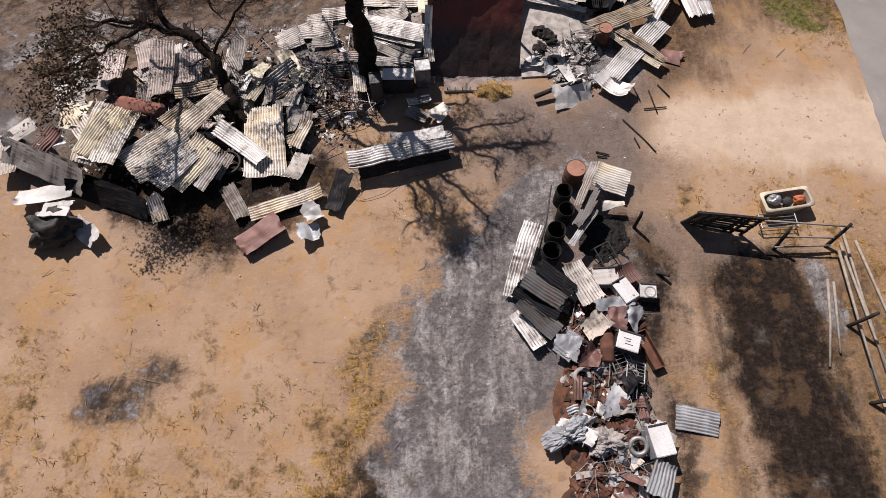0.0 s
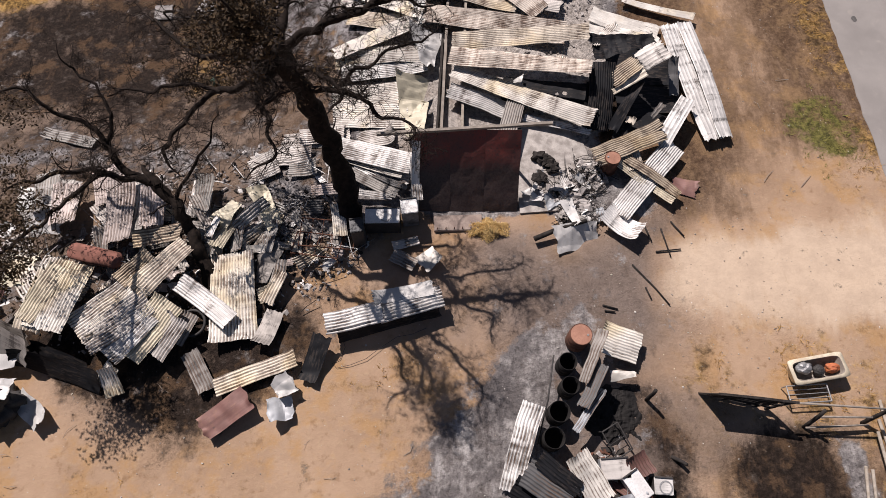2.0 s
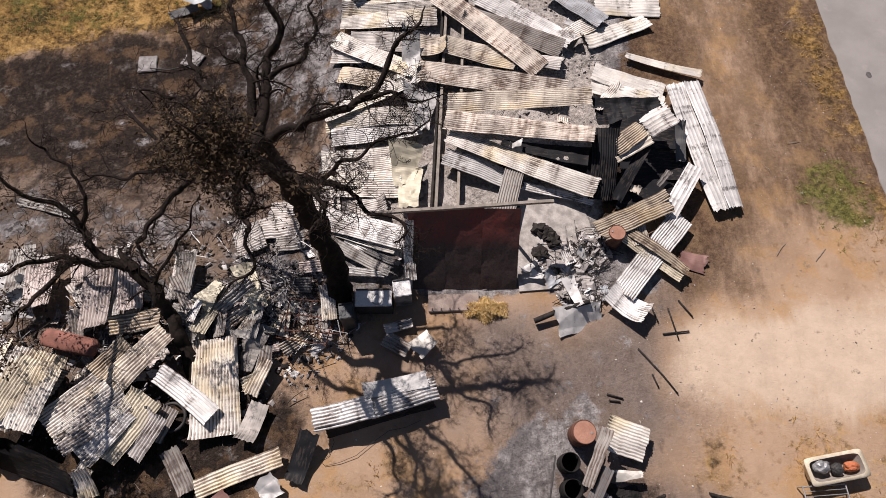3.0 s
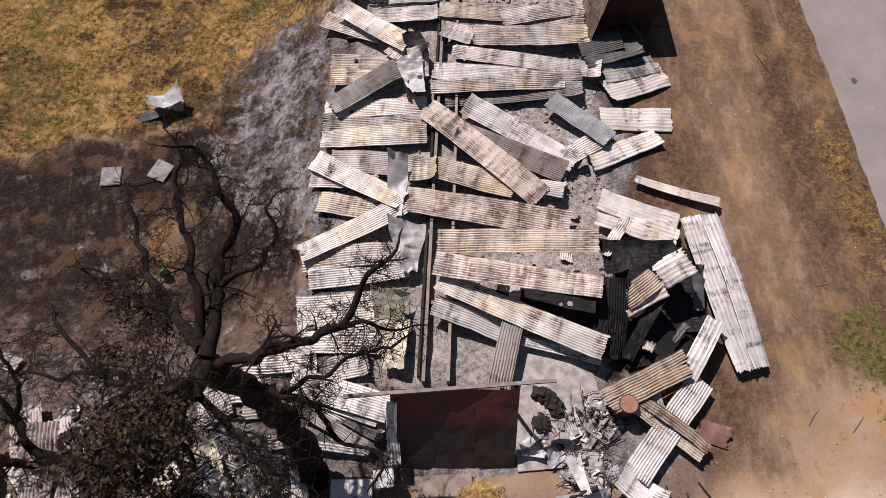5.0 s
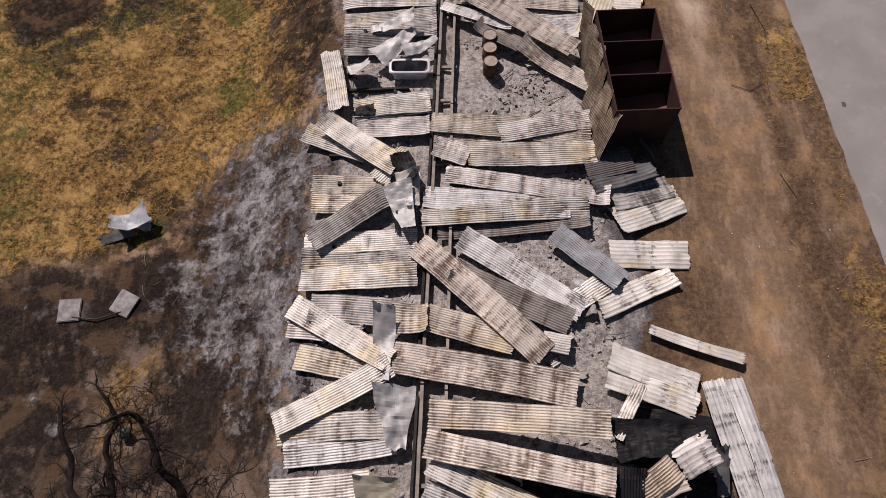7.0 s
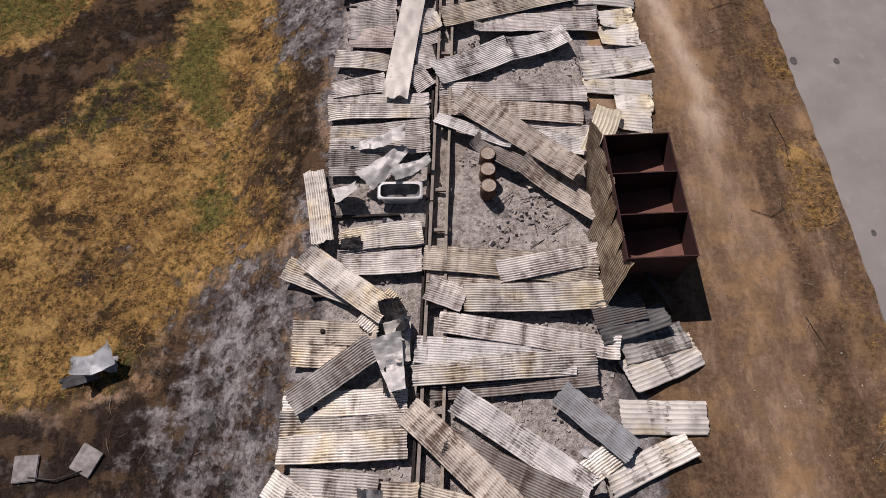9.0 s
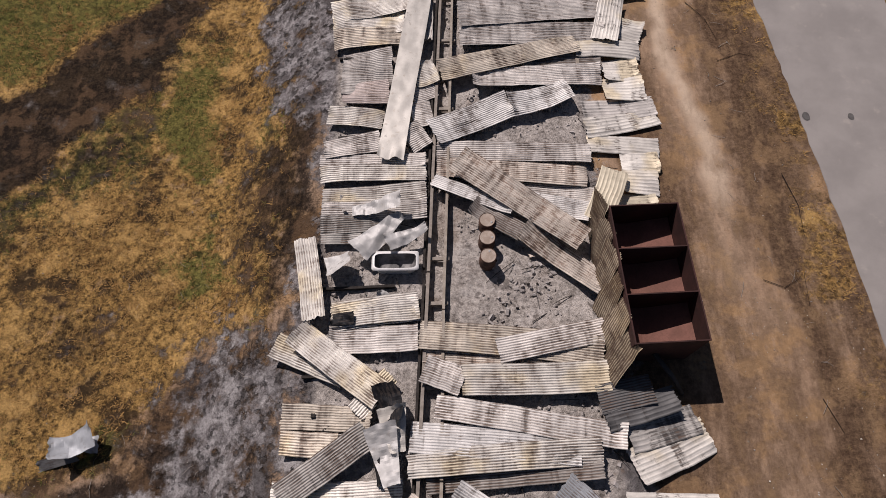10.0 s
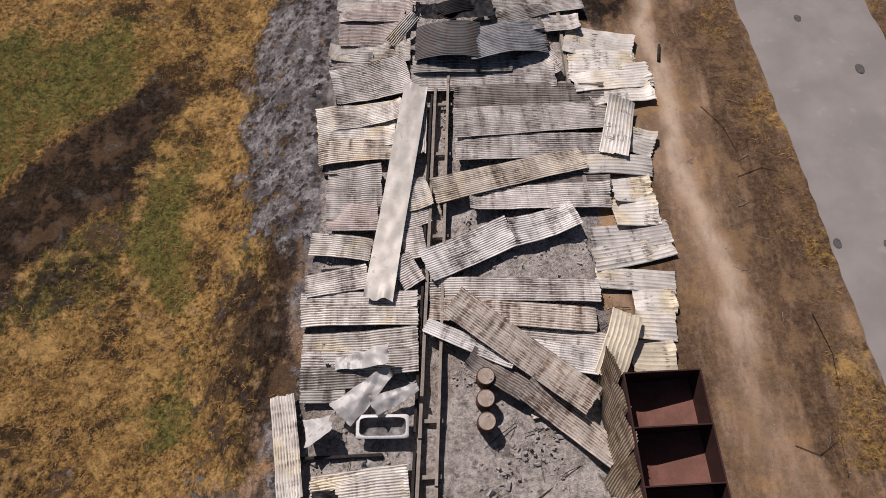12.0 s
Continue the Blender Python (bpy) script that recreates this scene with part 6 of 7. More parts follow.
def ring_thing(name, x, y, z, big, small, material, label, category, tilt=(0, 0)):
    bm = bmesh.new()
    lathe(bm, [(big + small * math.cos(a), small * math.sin(a)) for a in [2 * math.pi * k / 10 for k in range(11)]], 28)
    ob = new(name, finish(bm, name, material, True))
    ob.matrix_world = pose(x, y, z, tilt[0], tilt[1], 0)
    tagged(ob, label, category)


ring_thing("wheel_rim", 4.5, 4.45, 0.22, 0.24, 0.07, RUBBLE, "ash-grey bare wheel rim on scrap", "wheel", (8, 5))
ring_thing("wheel_rim", 5.98, 2.3, 0.42, 0.24, 0.07, STEEL, "grey wheel rim leaning on scrap", "wheel", (14, -10))
ring_thing("tyre_wire", -7.99, 12.32, 0.4, 0.42, 0.05, BLACK, "blackened tyre casing on roofing sheets", "tyre", (10, 0))
tank = lump("melted_tank", -13.85, 9.62, 0.35, (1.6, 1.3, 1.2), BLACK, "melted black tank standing on the dry yard", "tank", seed=12, rough=0.7, cuts=4)
for p in tank.data.polygons:
    p.use_smooth = True
lump("engine_block", 4.99, 2.4, 0.25, (1.2, 0.8, 0.6), RUBBLE, "ash-grey burnt engine block in the scrap row", "engine", seed=21, rough=0.8, cuts=5)
scrap_heaps()
lump("crumpled_scrap", 3.95, 2.7, 0.3, (1.5, 0.7, 0.6), ROOF["galv"], "crumpled whitened ball of sheet metal in the scrap row", "scrap metal", seed=22, rough=0.7, yaw=25, cuts=5)
lump("plant_pot", -9.64, 23.78, -1.45, (0.4, 0.36, 0.5), plain("dark_green_plastic", (0.03, 0.07, 0.05), (0.05, 0.09, 0.06), 3.0, 0.5), "small dark green pot on burnt ground", "pot", seed=30, rough=0.1)
for k in range(7):
    lump("burnt_bush", 4.15 + 0.28 * math.cos(k * 1.7), 18.5 + 0.5 * math.sin(k * 2.3), 0.2, (0.5, 0.45, 0.4), CHARCOAL, "charred heap of debris on the slab", "debris heap", "charred heaps", seed=40 + k, rough=0.8, cuts=2)


def trough(x, y, yaw, l, w, h, material, label):
    thing = base("feed_trough", (x, y, 0.05), label, "trough", yaw=yaw)
    for name, c, s in (("floor_plate", (0, 0, 0.02), (w, l, 0.02)), ("side", (-w / 2, 0, h / 2), (0.03, l, h)), ("side", (w / 2, 0, h / 2), (0.03, l, h)), ("end", (0, -l / 2, h / 2), (w, 0.03, h)), ("end", (0, l / 2, h / 2), (w, 0.03, h))):
        bm = bmesh.new()
        box(bm, c, s)
        part(name, bm, material, thing)


trough(6.78, 5.35, 22, 1.3, 0.36, 0.26, RUST, "narrow rusty steel trough in the scrap row")
# Reddish rolled sheet, added with the flattened cylinder shape.
heater((-12.6, 14.88, 0.62), (-10.7, 14.42, 0.6), 0.3, "rolled reddish rusted sheet lying among roofing sheets", RED_RUST, 0.55)


def frame_thing(x, y, z, yaw, w, l, bars, label, material, tilt=(0, 0), name="bed_frame", category="metal frame"):
    """A tube frame with cross bars, such as a bed base."""
    thing = base(name, (x, y, z), label, category, yaw=yaw, tilt=tilt)
    for a, b in (((-w / 2, -l / 2), (w / 2, -l / 2)), ((w / 2, -l / 2), (w / 2, l / 2)), ((w / 2, l / 2), (-w / 2, l / 2)), ((-w / 2, l / 2), (-w / 2, -l / 2))):
        bm = bmesh.new()
        tube(bm, [(*a, 0.0), (*b, 0.0)], [0.022, 0.022], 8)
        part("side_rail", bm, material, thing)
    for k in range(bars):
        t = (k + 1) / (bars + 1) - 0.5
        bm = bmesh.new()
        tube(bm, [(-w / 2, t * l, 0), (0, t * l, -0.03), (w / 2, t * l, 0)], [0.012] * 3, 6)
        part("cross_bar", bm, material, thing)
    for sx in (-1, 1):
        for sy in (-1, 1):
            bm = bmesh.new()
            tube(bm, [(sx * w / 2, sy * l / 2, 0), (sx * w / 2, sy * l / 2, -0.3)], [0.02, 0.02], 6)
            part("leg", bm, material, thing)


frame_thing(-3.75, 15.6, 0.42, 88, 1.1, 1.9, 4, "burnt brown tubular bed frame in the ruins", RUST, (6, 3))
frame_thing(-4.1, 15.2, 0.36, 80, 0.9, 1.7, 3, "burnt brown tubular bed frame in the ruins", RUST, (-5, 6))
frame_thing(5.75, 5.0, 0.42, 20, 0.7, 0.8, 5, "bent wire basket frame on the scrap row", STEEL, (10, 12), "wire_frame")
frame_thing(6.2, 4.6, 0.36, -15, 0.6, 0.7, 5, "bent wire basket frame on the scrap row", STEEL, (-12, 8), "wire_frame")
frame_thing(5.7, 8.6, 0.4, 30, 0.6, 0.9, 1, "blackened bent chair frame in shadow", BLACK, (12, 5), "chair_frame", "chair")
frame_thing(11.95, 10.05, 0.36, 4, 1.3, 0.55, 3, "burnt low table frame beside the bathtub", STEEL, (0, 0), "table_frame", "table")


def slatted_gate():
    """A charred slatted stock panel, nearly upright, pulled out of square."""
    foot, head = (Vector((8.6, 10.12, 0.02)), Vector((10.72, 9.62, 0.0))), (Vector((8.72, 9.86, 1.28)), Vector((10.95, 9.6, 1.32)))
    origin = foot[0].copy()
    thing = base("slatted_panel", origin, "charred slatted timber stock panel leaning beside posts", "fence panel")

    def spot(u, v):
        return foot[0].lerp(foot[1], u).lerp(head[0].lerp(head[1], u), v) - origin

    def board(name, a, b, wide, thick):
        bm = bmesh.new()
        d = b - a
        side = d.cross(Vector((0.15, 0.97, 0.2))).normalized() * wide / 2
        out = d.cross(side).normalized() * thick / 2
        ends = [[bm.verts.new(p + side * s + out * o) for s, o in ((-1, -1), (1, -1), (1, 1), (-1, 1))] for p in (a, (a + b) / 2 + out * RNG.uniform(-1, 1), b)]
        for p, q in zip(ends, ends[1:]):
            for k in range(4):
                bm.faces.new((p[k], p[(k + 1) % 4], q[(k + 1) % 4], q[k]))
        bm.faces.new(ends[0][::-1])
        bm.faces.new(ends[-1])
        part(name, bm, CHARCOAL, thing)

    for k in range(9):
        v = 0.05 + 0.112 * k
        far = 1.0 if k % 3 else RNG.uniform(0.72, 0.9)
        board("slat", spot(0.0, v), spot(far, v + RNG.uniform(-0.02, 0.02)), 0.105, 0.035)
    for u in (0.02, 0.2, 0.36, 0.68, 0.8, 0.97):
        board("upright", spot(u, -0.02), spot(u + RNG.uniform(-0.02, 0.03), 1.04), 0.11, 0.06)
    board("brace", spot(0.05, 0.1), spot(0.6, 0.95), 0.1, 0.04)
    board("top_rail", spot(-0.02, 1.02), spot(1.02, 1.02), 0.09, 0.07)


slatted_gate()


def fence_post(x, y, dx, dy, h, label="leaning charred timber fence post"):
    p = [(x - dx * 0.1, y - dy * 0.1, -0.2), (x + dx * 0.35, y + dy * 0.35, h * 0.35), (x + dx * 0.7 + 0.02, y + dy * 0.7, h * 0.72), (x + dx, y + dy, h)]
    pole("fence_post", p, 0.07, CHARCOAL, label, "post", "yard fence posts")


fence_post(13.61, 9.18, 0.25, 0.3, 1.25)
fence_post(13.63, 6.24, 0.3, 0.1, 1.2)
fence_post(13.68, 3.68, 0.5, 0.05, 1.0)
fence_post(13.8, 1.2, 0.2, 0.1, 1.1)
fence_post(11.75, 9.05, 0.1, 0.35, 1.15)
fence_post(6.89, 9.9, 0.0, 0.12, 1.0)
fence_post(7.4, 8.2, 0.35, -0.3, 0.35)
POLE_LABEL = "long bleached timber rail fallen beside the posts"
for a, b in (((14.3, 9.9, 0.12), (14.45, 4.6, 0.1)), ((14.12, 9.3, 0.1), (14.75, 2.4, 0.1)), ((13.85, 8.9, 0.3), (13.95, 3.9, 0.25)), ((14.7, 9.4, 0.08), (15.6, 3.0, 0.08)), ((13.32, 7.9, 0.1), (12.65, 4.85, 0.08)), ((13.49, 7.8, 0.12), (13.1, 5.3, 0.1)), ((14.0, 4.8, 0.08), (14.4, -0.5, 0.08))):
    m = tuple((p + q) / 2 + RNG.uniform(-0.06, 0.06) for p, q in zip(a[:2], b[:2])) + ((a[2] + b[2]) / 2,)
    pole("fence_rail", [a, m, b], 0.05, PALE_TIMBER, POLE_LABEL, "timber rail", "fallen fence rails", 0.75)
for a, b in (((10.92, 9.62, 1.18), (14.0, 9.44, 1.1)), ((11.8, 9.3, 0.62), (13.72, 9.29, 0.5)), ((11.6, 9.0, 0.35), (13.6, 9.1, 0.3))):
    pole("fence_rail", [a, tuple((p + q) / 2 for p, q in zip(a, b)), b], 0.035, TIMBER, "thin weathered rail still fixed to the posts", "timber rail", "standing fence rails", 0.9)
pole("charred_pole", [(3.57, 15.49, 0.25), (4.5, 15.85, 0.4), (5.44, 16.1, 0.5)], 0.1, CHARCOAL, "thick charred pole lying across white sheets", "timber pole")
pole("steel_pipe", [(8.3, 34.33, 0.9), (8.9, 33.6, 0.6), (9.3, 33.2, 0.06)], 0.09, BLACK, "blackened outlet pipe below the steel bin", "pipe")
pole("long_wire", [(3.84, 11.14, 0.9), (3.62, 9.8, 0.6), (3.25, 8.49, 0.3)], 0.03, BLACK, "long thin black rod leaning on the drums", "rod")
pole("short_log", [(11.05, 53.0, 0.05), (11.2, 53.9, 0.07)], 0.07, CHARCOAL, "short dark log on the sandy verge", "log")
for pts in (((7.0, 14.6), (7.7, 13.7), (8.1, 13.1)), ((7.35, 13.75), (7.5, 13.3)), ((5.8, 13.1), (6.3, 12.95)), ((5.85, 12.9), (6.2, 12.85)), ((7.6, 16.2), (7.8, 15.5)), ((8.2, 16.0), (8.4, 14.9)), ((7.9, 15.1), (8.8, 15.2)), ((8.6, 16.3), (9.0, 15.7))):
    pole("burnt_stick", [(x, y, 0.05) for x, y in pts], 0.03, CHARCOAL, "thin burnt stick lying on the sooty yard", "stick", "burnt sticks")
for pts in (((12.9, 37.2), (13.6, 36.9), (14.4, 37.4), (14.3, 36.2)), ((13.2, 47.2), (14.2, 47.6), (15.0, 47.4)), ((12.4, 50.6), (13.1, 49.6), (13.4, 48.4)), ((14.6, 41.6), (14.9, 40.2), (14.8, 38.9)), ((13.9, 33.0), (14.3, 31.9))):
    pole("dead_branch", [(x, y, 0.04) for x, y in pts], 0.012, BARK, "thin dead branch lying on the verge", "branch", "dead branches", 0.4)


PAD_GREY = plain("burnt_pad", (0.36, 0.34, 0.33), (0.20, 0.185, 0.175), 3.0, 0.95, bump=0.6)


def loose_pad(x, y, z, yaw, label):
    bm = bmesh.new()
    box(bm, (0, 0, 0.05), (0.85, 0.9, 0.07), bevel=0.025)
    for v in bm.verts:
        v.co += Vector((0.06 * noise.noise(v.co * 3), 0.06 * noise.noise(v.co * 3 + Vector((5, 0, 0))), 0.04 * noise.noise(v.co * 4)))
    ob = new("seat_pad", finish(bm, "seat_pad", PAD_GREY, False))
    ob.matrix_world = pose(x, y, z, 0, 0, yaw)
    tagged(ob, label, "pad", "burnt pads")


loose_pad(-12.98, 28.38, -2.08, 5, "pale burnt pad lying on charred ground")
loose_pad(-10.95, 28.64, -2.08, -25, "pale burnt pad lying on charred ground")
pole("bent_bar", [(-12.8, 28.1, -2.0), (-11.9, 28.0, -1.98), (-11.0, 28.3, -2.0)], 0.03, BLACK, "thin black bar between two pads", "bar")
sheet((-11.86, 31.68, -1.62), (-10.54, 32.15, -1.75), 0.78, 'galv', flat=True, roll=-10)
sheet((-12.50, 31.26, -2.02), (-11.10, 31.62, -1.75), 0.42, 'smoked', flat=True, stiff=True, roll=20)
sheet((-11.14, 31.92, -1.90), (-10.59, 31.99, -1.95), 0.50, 'galv', flat=True)


def straw_heap():
    rng, bm = random.Random(5), bmesh.new()
    for _ in range(2200):
        a, r = rng.uniform(0, 6.28), 0.95 * rng.random() ** 0.7
        c = Vector((0.8 * r * math.cos(a), 0.38 * r * math.sin(a) + 0.1 * math.sin(5 * a), 0.34 * (1 - r) + rng.uniform(-0.04, 0.05)))
        d = Vector((rng.uniform(-1, 1), rng.uniform(-1, 1), rng.uniform(-0.4, 0.5))).normalized() * rng.uniform(0.05, 0.12)
        s = d.orthogonal().normalized() * 0.006
        bm.faces.new([bm.verts.new(p) for p in (c - d - s, c - d + s, c + d + s, c + d - s)])
    ob = new("straw_heap", finish(bm, "straw_heap", plain("straw", (0.72, 0.52, 0.24), (0.56, 0.36, 0.13), 5.0, 0.9)))
    ob.location = (1.95, 15.95, 0.02)
    tagged(ob, "heap of yellow straw below the red panel", "straw heap", kind="stuff")


straw_heap()


def tar_patch(x, y, r, seed):
    bm = bmesh.new()
    z = 0.035 + 0.035 * min(1.0, (x - float(road_edge(np.array(y)))) / 2.8) + 0.006
    bm.faces.new([bm.verts.new((r * (1 + 0.3 * noise.noise((math.cos(a) * 1.5, math.sin(a) * 1.5, seed))) * math.cos(a), 1.3 * r * math.sin(a), 0)) for a in [2 * math.pi * k / 18 for k in range(18)]])
    ob = new("tar_patch", finish(bm, "tar_patch", TAR))
    ob.location = (x, y, z)
    tagged(ob, "dark tar patch on the road", "road patch", "tar patches", "structure")


TAR = plain("tar", (0.09, 0.085, 0.082), (0.13, 0.125, 0.12), 6.0, 0.85)
for k, (x, y, r) in enumerate(((16.25, 44.3, 0.16), (18.04, 44.25, 0.13), (17.6, 55.4, 0.16), (19.5, 52.5, 0.2), (17.6, 31.6, 0.12), (17.2, 36.2, 0.1), (17.9, 26.0, 0.12))):
    tar_patch(x, y, r, k)
pole("loose_wire", [(-3.44, 12.26, 0.05), (-3.05, 11.95, 0.06), (-2.91, 11.6, 0.06), (-3.05, 11.2, 0.05), (-3.3, 11.05, 0.05), (-3.15, 10.9, 0.05), (-2.7, 11.0, 0.08), (-2.2, 11.2, 0.1), (-1.7, 11.6, 0.09), (-1.2, 11.95, 0.08), (-0.7, 12.05, 0.06), (-0.21, 12.27, 0.05)], 0.008, BLACK, "loose tangled wire on the sandy yard", "wire", taper=1.0)

# ---- burnt trees ----
def grow(bm, rng, start, way, length, radius, level, tips, curl=0.5):
    """A crooked limb that bends in short elbows and forks into thinner ones."""
    n = max(4, int(length / 0.13))
    pts, rad, p, d = [Vector(start)], [radius], Vector(start), Vector(way).normalized()
    pull = Vector((rng.uniform(-1, 1), rng.uniform(-1, 1), rng.uniform(-0.5, 0.5)))
    for k in range(n):
        if k % 3 == 2:
            pull = Vector((rng.uniform(-1, 1), rng.uniform(-1, 1), rng.uniform(-0.7, 0.6)))
        d = (d + curl * 0.42 * pull + 0.2 * Vector((rng.uniform(-1, 1), rng.uniform(-1, 1), rng.uniform(-1, 1)))).normalized()
        p = p + d * length / n
        pts.append(p.copy())
        rad.append(max(0.006, radius * (1 - 0.7 * (k + 1) / n)))
    tube(bm, pts, rad, 6 if radius > 0.04 else 3, False)
    if level <= 0:
        tips.append(pts[-1])
        return
    for k in range(rng.choice((3, 3, 4, 5))):
        at = rng.randint(max(1, n // 4), n)
        side = Vector((rng.uniform(-1, 1), rng.uniform(-1, 1), rng.uniform(-0.6, 0.7)))
        grow(bm, rng, pts[at], (d * 0.5 + side).normalized(), length * rng.uniform(0.4, 0.68), min(rad[at] * rng.uniform(0.5, 0.7), 0.035), level - 1, tips, curl)


def limb(bm, rng, points, r0, r1, twigs, tips, level=2):
    """A main limb bent smoothly through given points, with side branches."""
    pts, rad = [], []
    points = [Vector(p) for p in points]
    ends = [points[0]] + points + [points[-1]]
    steps = 6
    for k in range(len(points) - 1):
        p0, p1, p2, p3 = ends[k : k + 4]
        for s in range(steps):
            t = s / steps
            p = 0.5 * (2 * p1 + (p2 - p0) * t + (2 * p0 - 5 * p1 + 4 * p2 - p3) * t * t + (3 * p1 - 3 * p2 + p3 - p0) * t**3)
            pts.append(p + 0.2 * min(1.0, k + t) * Vector((noise.noise(p * 2.1), noise.noise(p * 2.1 + Vector((7, 0, 0))), noise.noise(p * 1.6 + Vector((0, 7, 0))))))
    pts.append(points[-1])
    for k in range(len(pts)):
        knot = 1 + 0.28 * noise.noise((k * 0.55, r0 * 40, 0)) + 0.12 * noise.noise((k * 1.7, r0 * 70, 3))
        rad.append((r0 + (r1 - r0) * (k / (len(pts) - 1)) ** 0.7) * knot)
    tube(bm, pts, rad, 10, False)
    for k in range(int(2.2 * twigs)):
        at = rng.randint(len(pts) // 5, len(pts) - 1)
        ahead = (pts[min(at + 1, len(pts) - 1)] - pts[max(at - 1, 0)]).normalized()
        side = Vector((rng.uniform(-1, 1), rng.uniform(-1, 1), rng.uniform(-0.35, 0.7)))
        grow(bm, rng, pts[at], (ahead * 0.5 + side).normalized(), rng.uniform(0.4, 1.25), min(0.05, max(0.016, rad[at] * rng.uniform(0.22, 0.42))), level + k % 2, tips, 1.0)
    grow(bm, rng, pts[-1], (pts[-1] - pts[-2]).normalized(), 0.9, r1, level, tips, 1.0)


def tree(name, place, trunk, limbs, label, seed, leaf_spots=(), trunk_r=(0.42, 0.25), leaves=900):
    rng = random.Random(seed)
    thing = base(name, place, label, "tree")
    bm, tips = bmesh.new(), []
    limb(bm, rng, trunk, trunk_r[0], trunk_r[1], 2, tips, 1)
    part("trunk", bm, BARK, thing, smooth_faces=True)
    for pts, r0, r1, twigs in limbs:
        bm = bmesh.new()
        limb(bm, rng, pts, 0.9 * r0, 1.05 * r1, twigs, tips)
        part("limb", bm, BARK, thing, smooth_faces=True)
    if leaf_spots:
        bm = bmesh.new()
        for _ in range(leaves):
            cx, cy, cz, r = rng.choice(leaf_spots)
            c = Vector((cx, cy, cz)) + Vector((rng.gauss(0, r * 0.7), rng.gauss(0, r * 0.7), rng.gauss(0, r * 0.4)))
            c = min(rng.sample(tips, min(60, len(tips))), key=lambda q: (q - c).length).lerp(c, 0.55)
            for _ in range(7):
                p = c + Vector((rng.uniform(-0.14, 0.14), rng.uniform(-0.14, 0.14), rng.uniform(-0.1, 0.1)))
                d = Vector((rng.uniform(-1, 1), rng.uniform(-1, 1), rng.uniform(-0.5, 0.5))).normalized() * rng.uniform(0.035, 0.075)
                s = d.cross(Vector((rng.uniform(-1, 1), rng.uniform(-1, 1), rng.uniform(-1, 1)))).normalized() * 0.028
                bm.faces.new([bm.verts.new(q) for q in (p - d, p + s, p + d, p - s)])
        crown = part("crown", bm, LEAF, thing, "clumps of scorched brown leaves")
        tagged(crown, kind="stuff")


O = (-3.02, 16.32, 0.0)


def rel(points, o):
    return [tuple(a - b for a, b in zip(p, o)) for p in points]


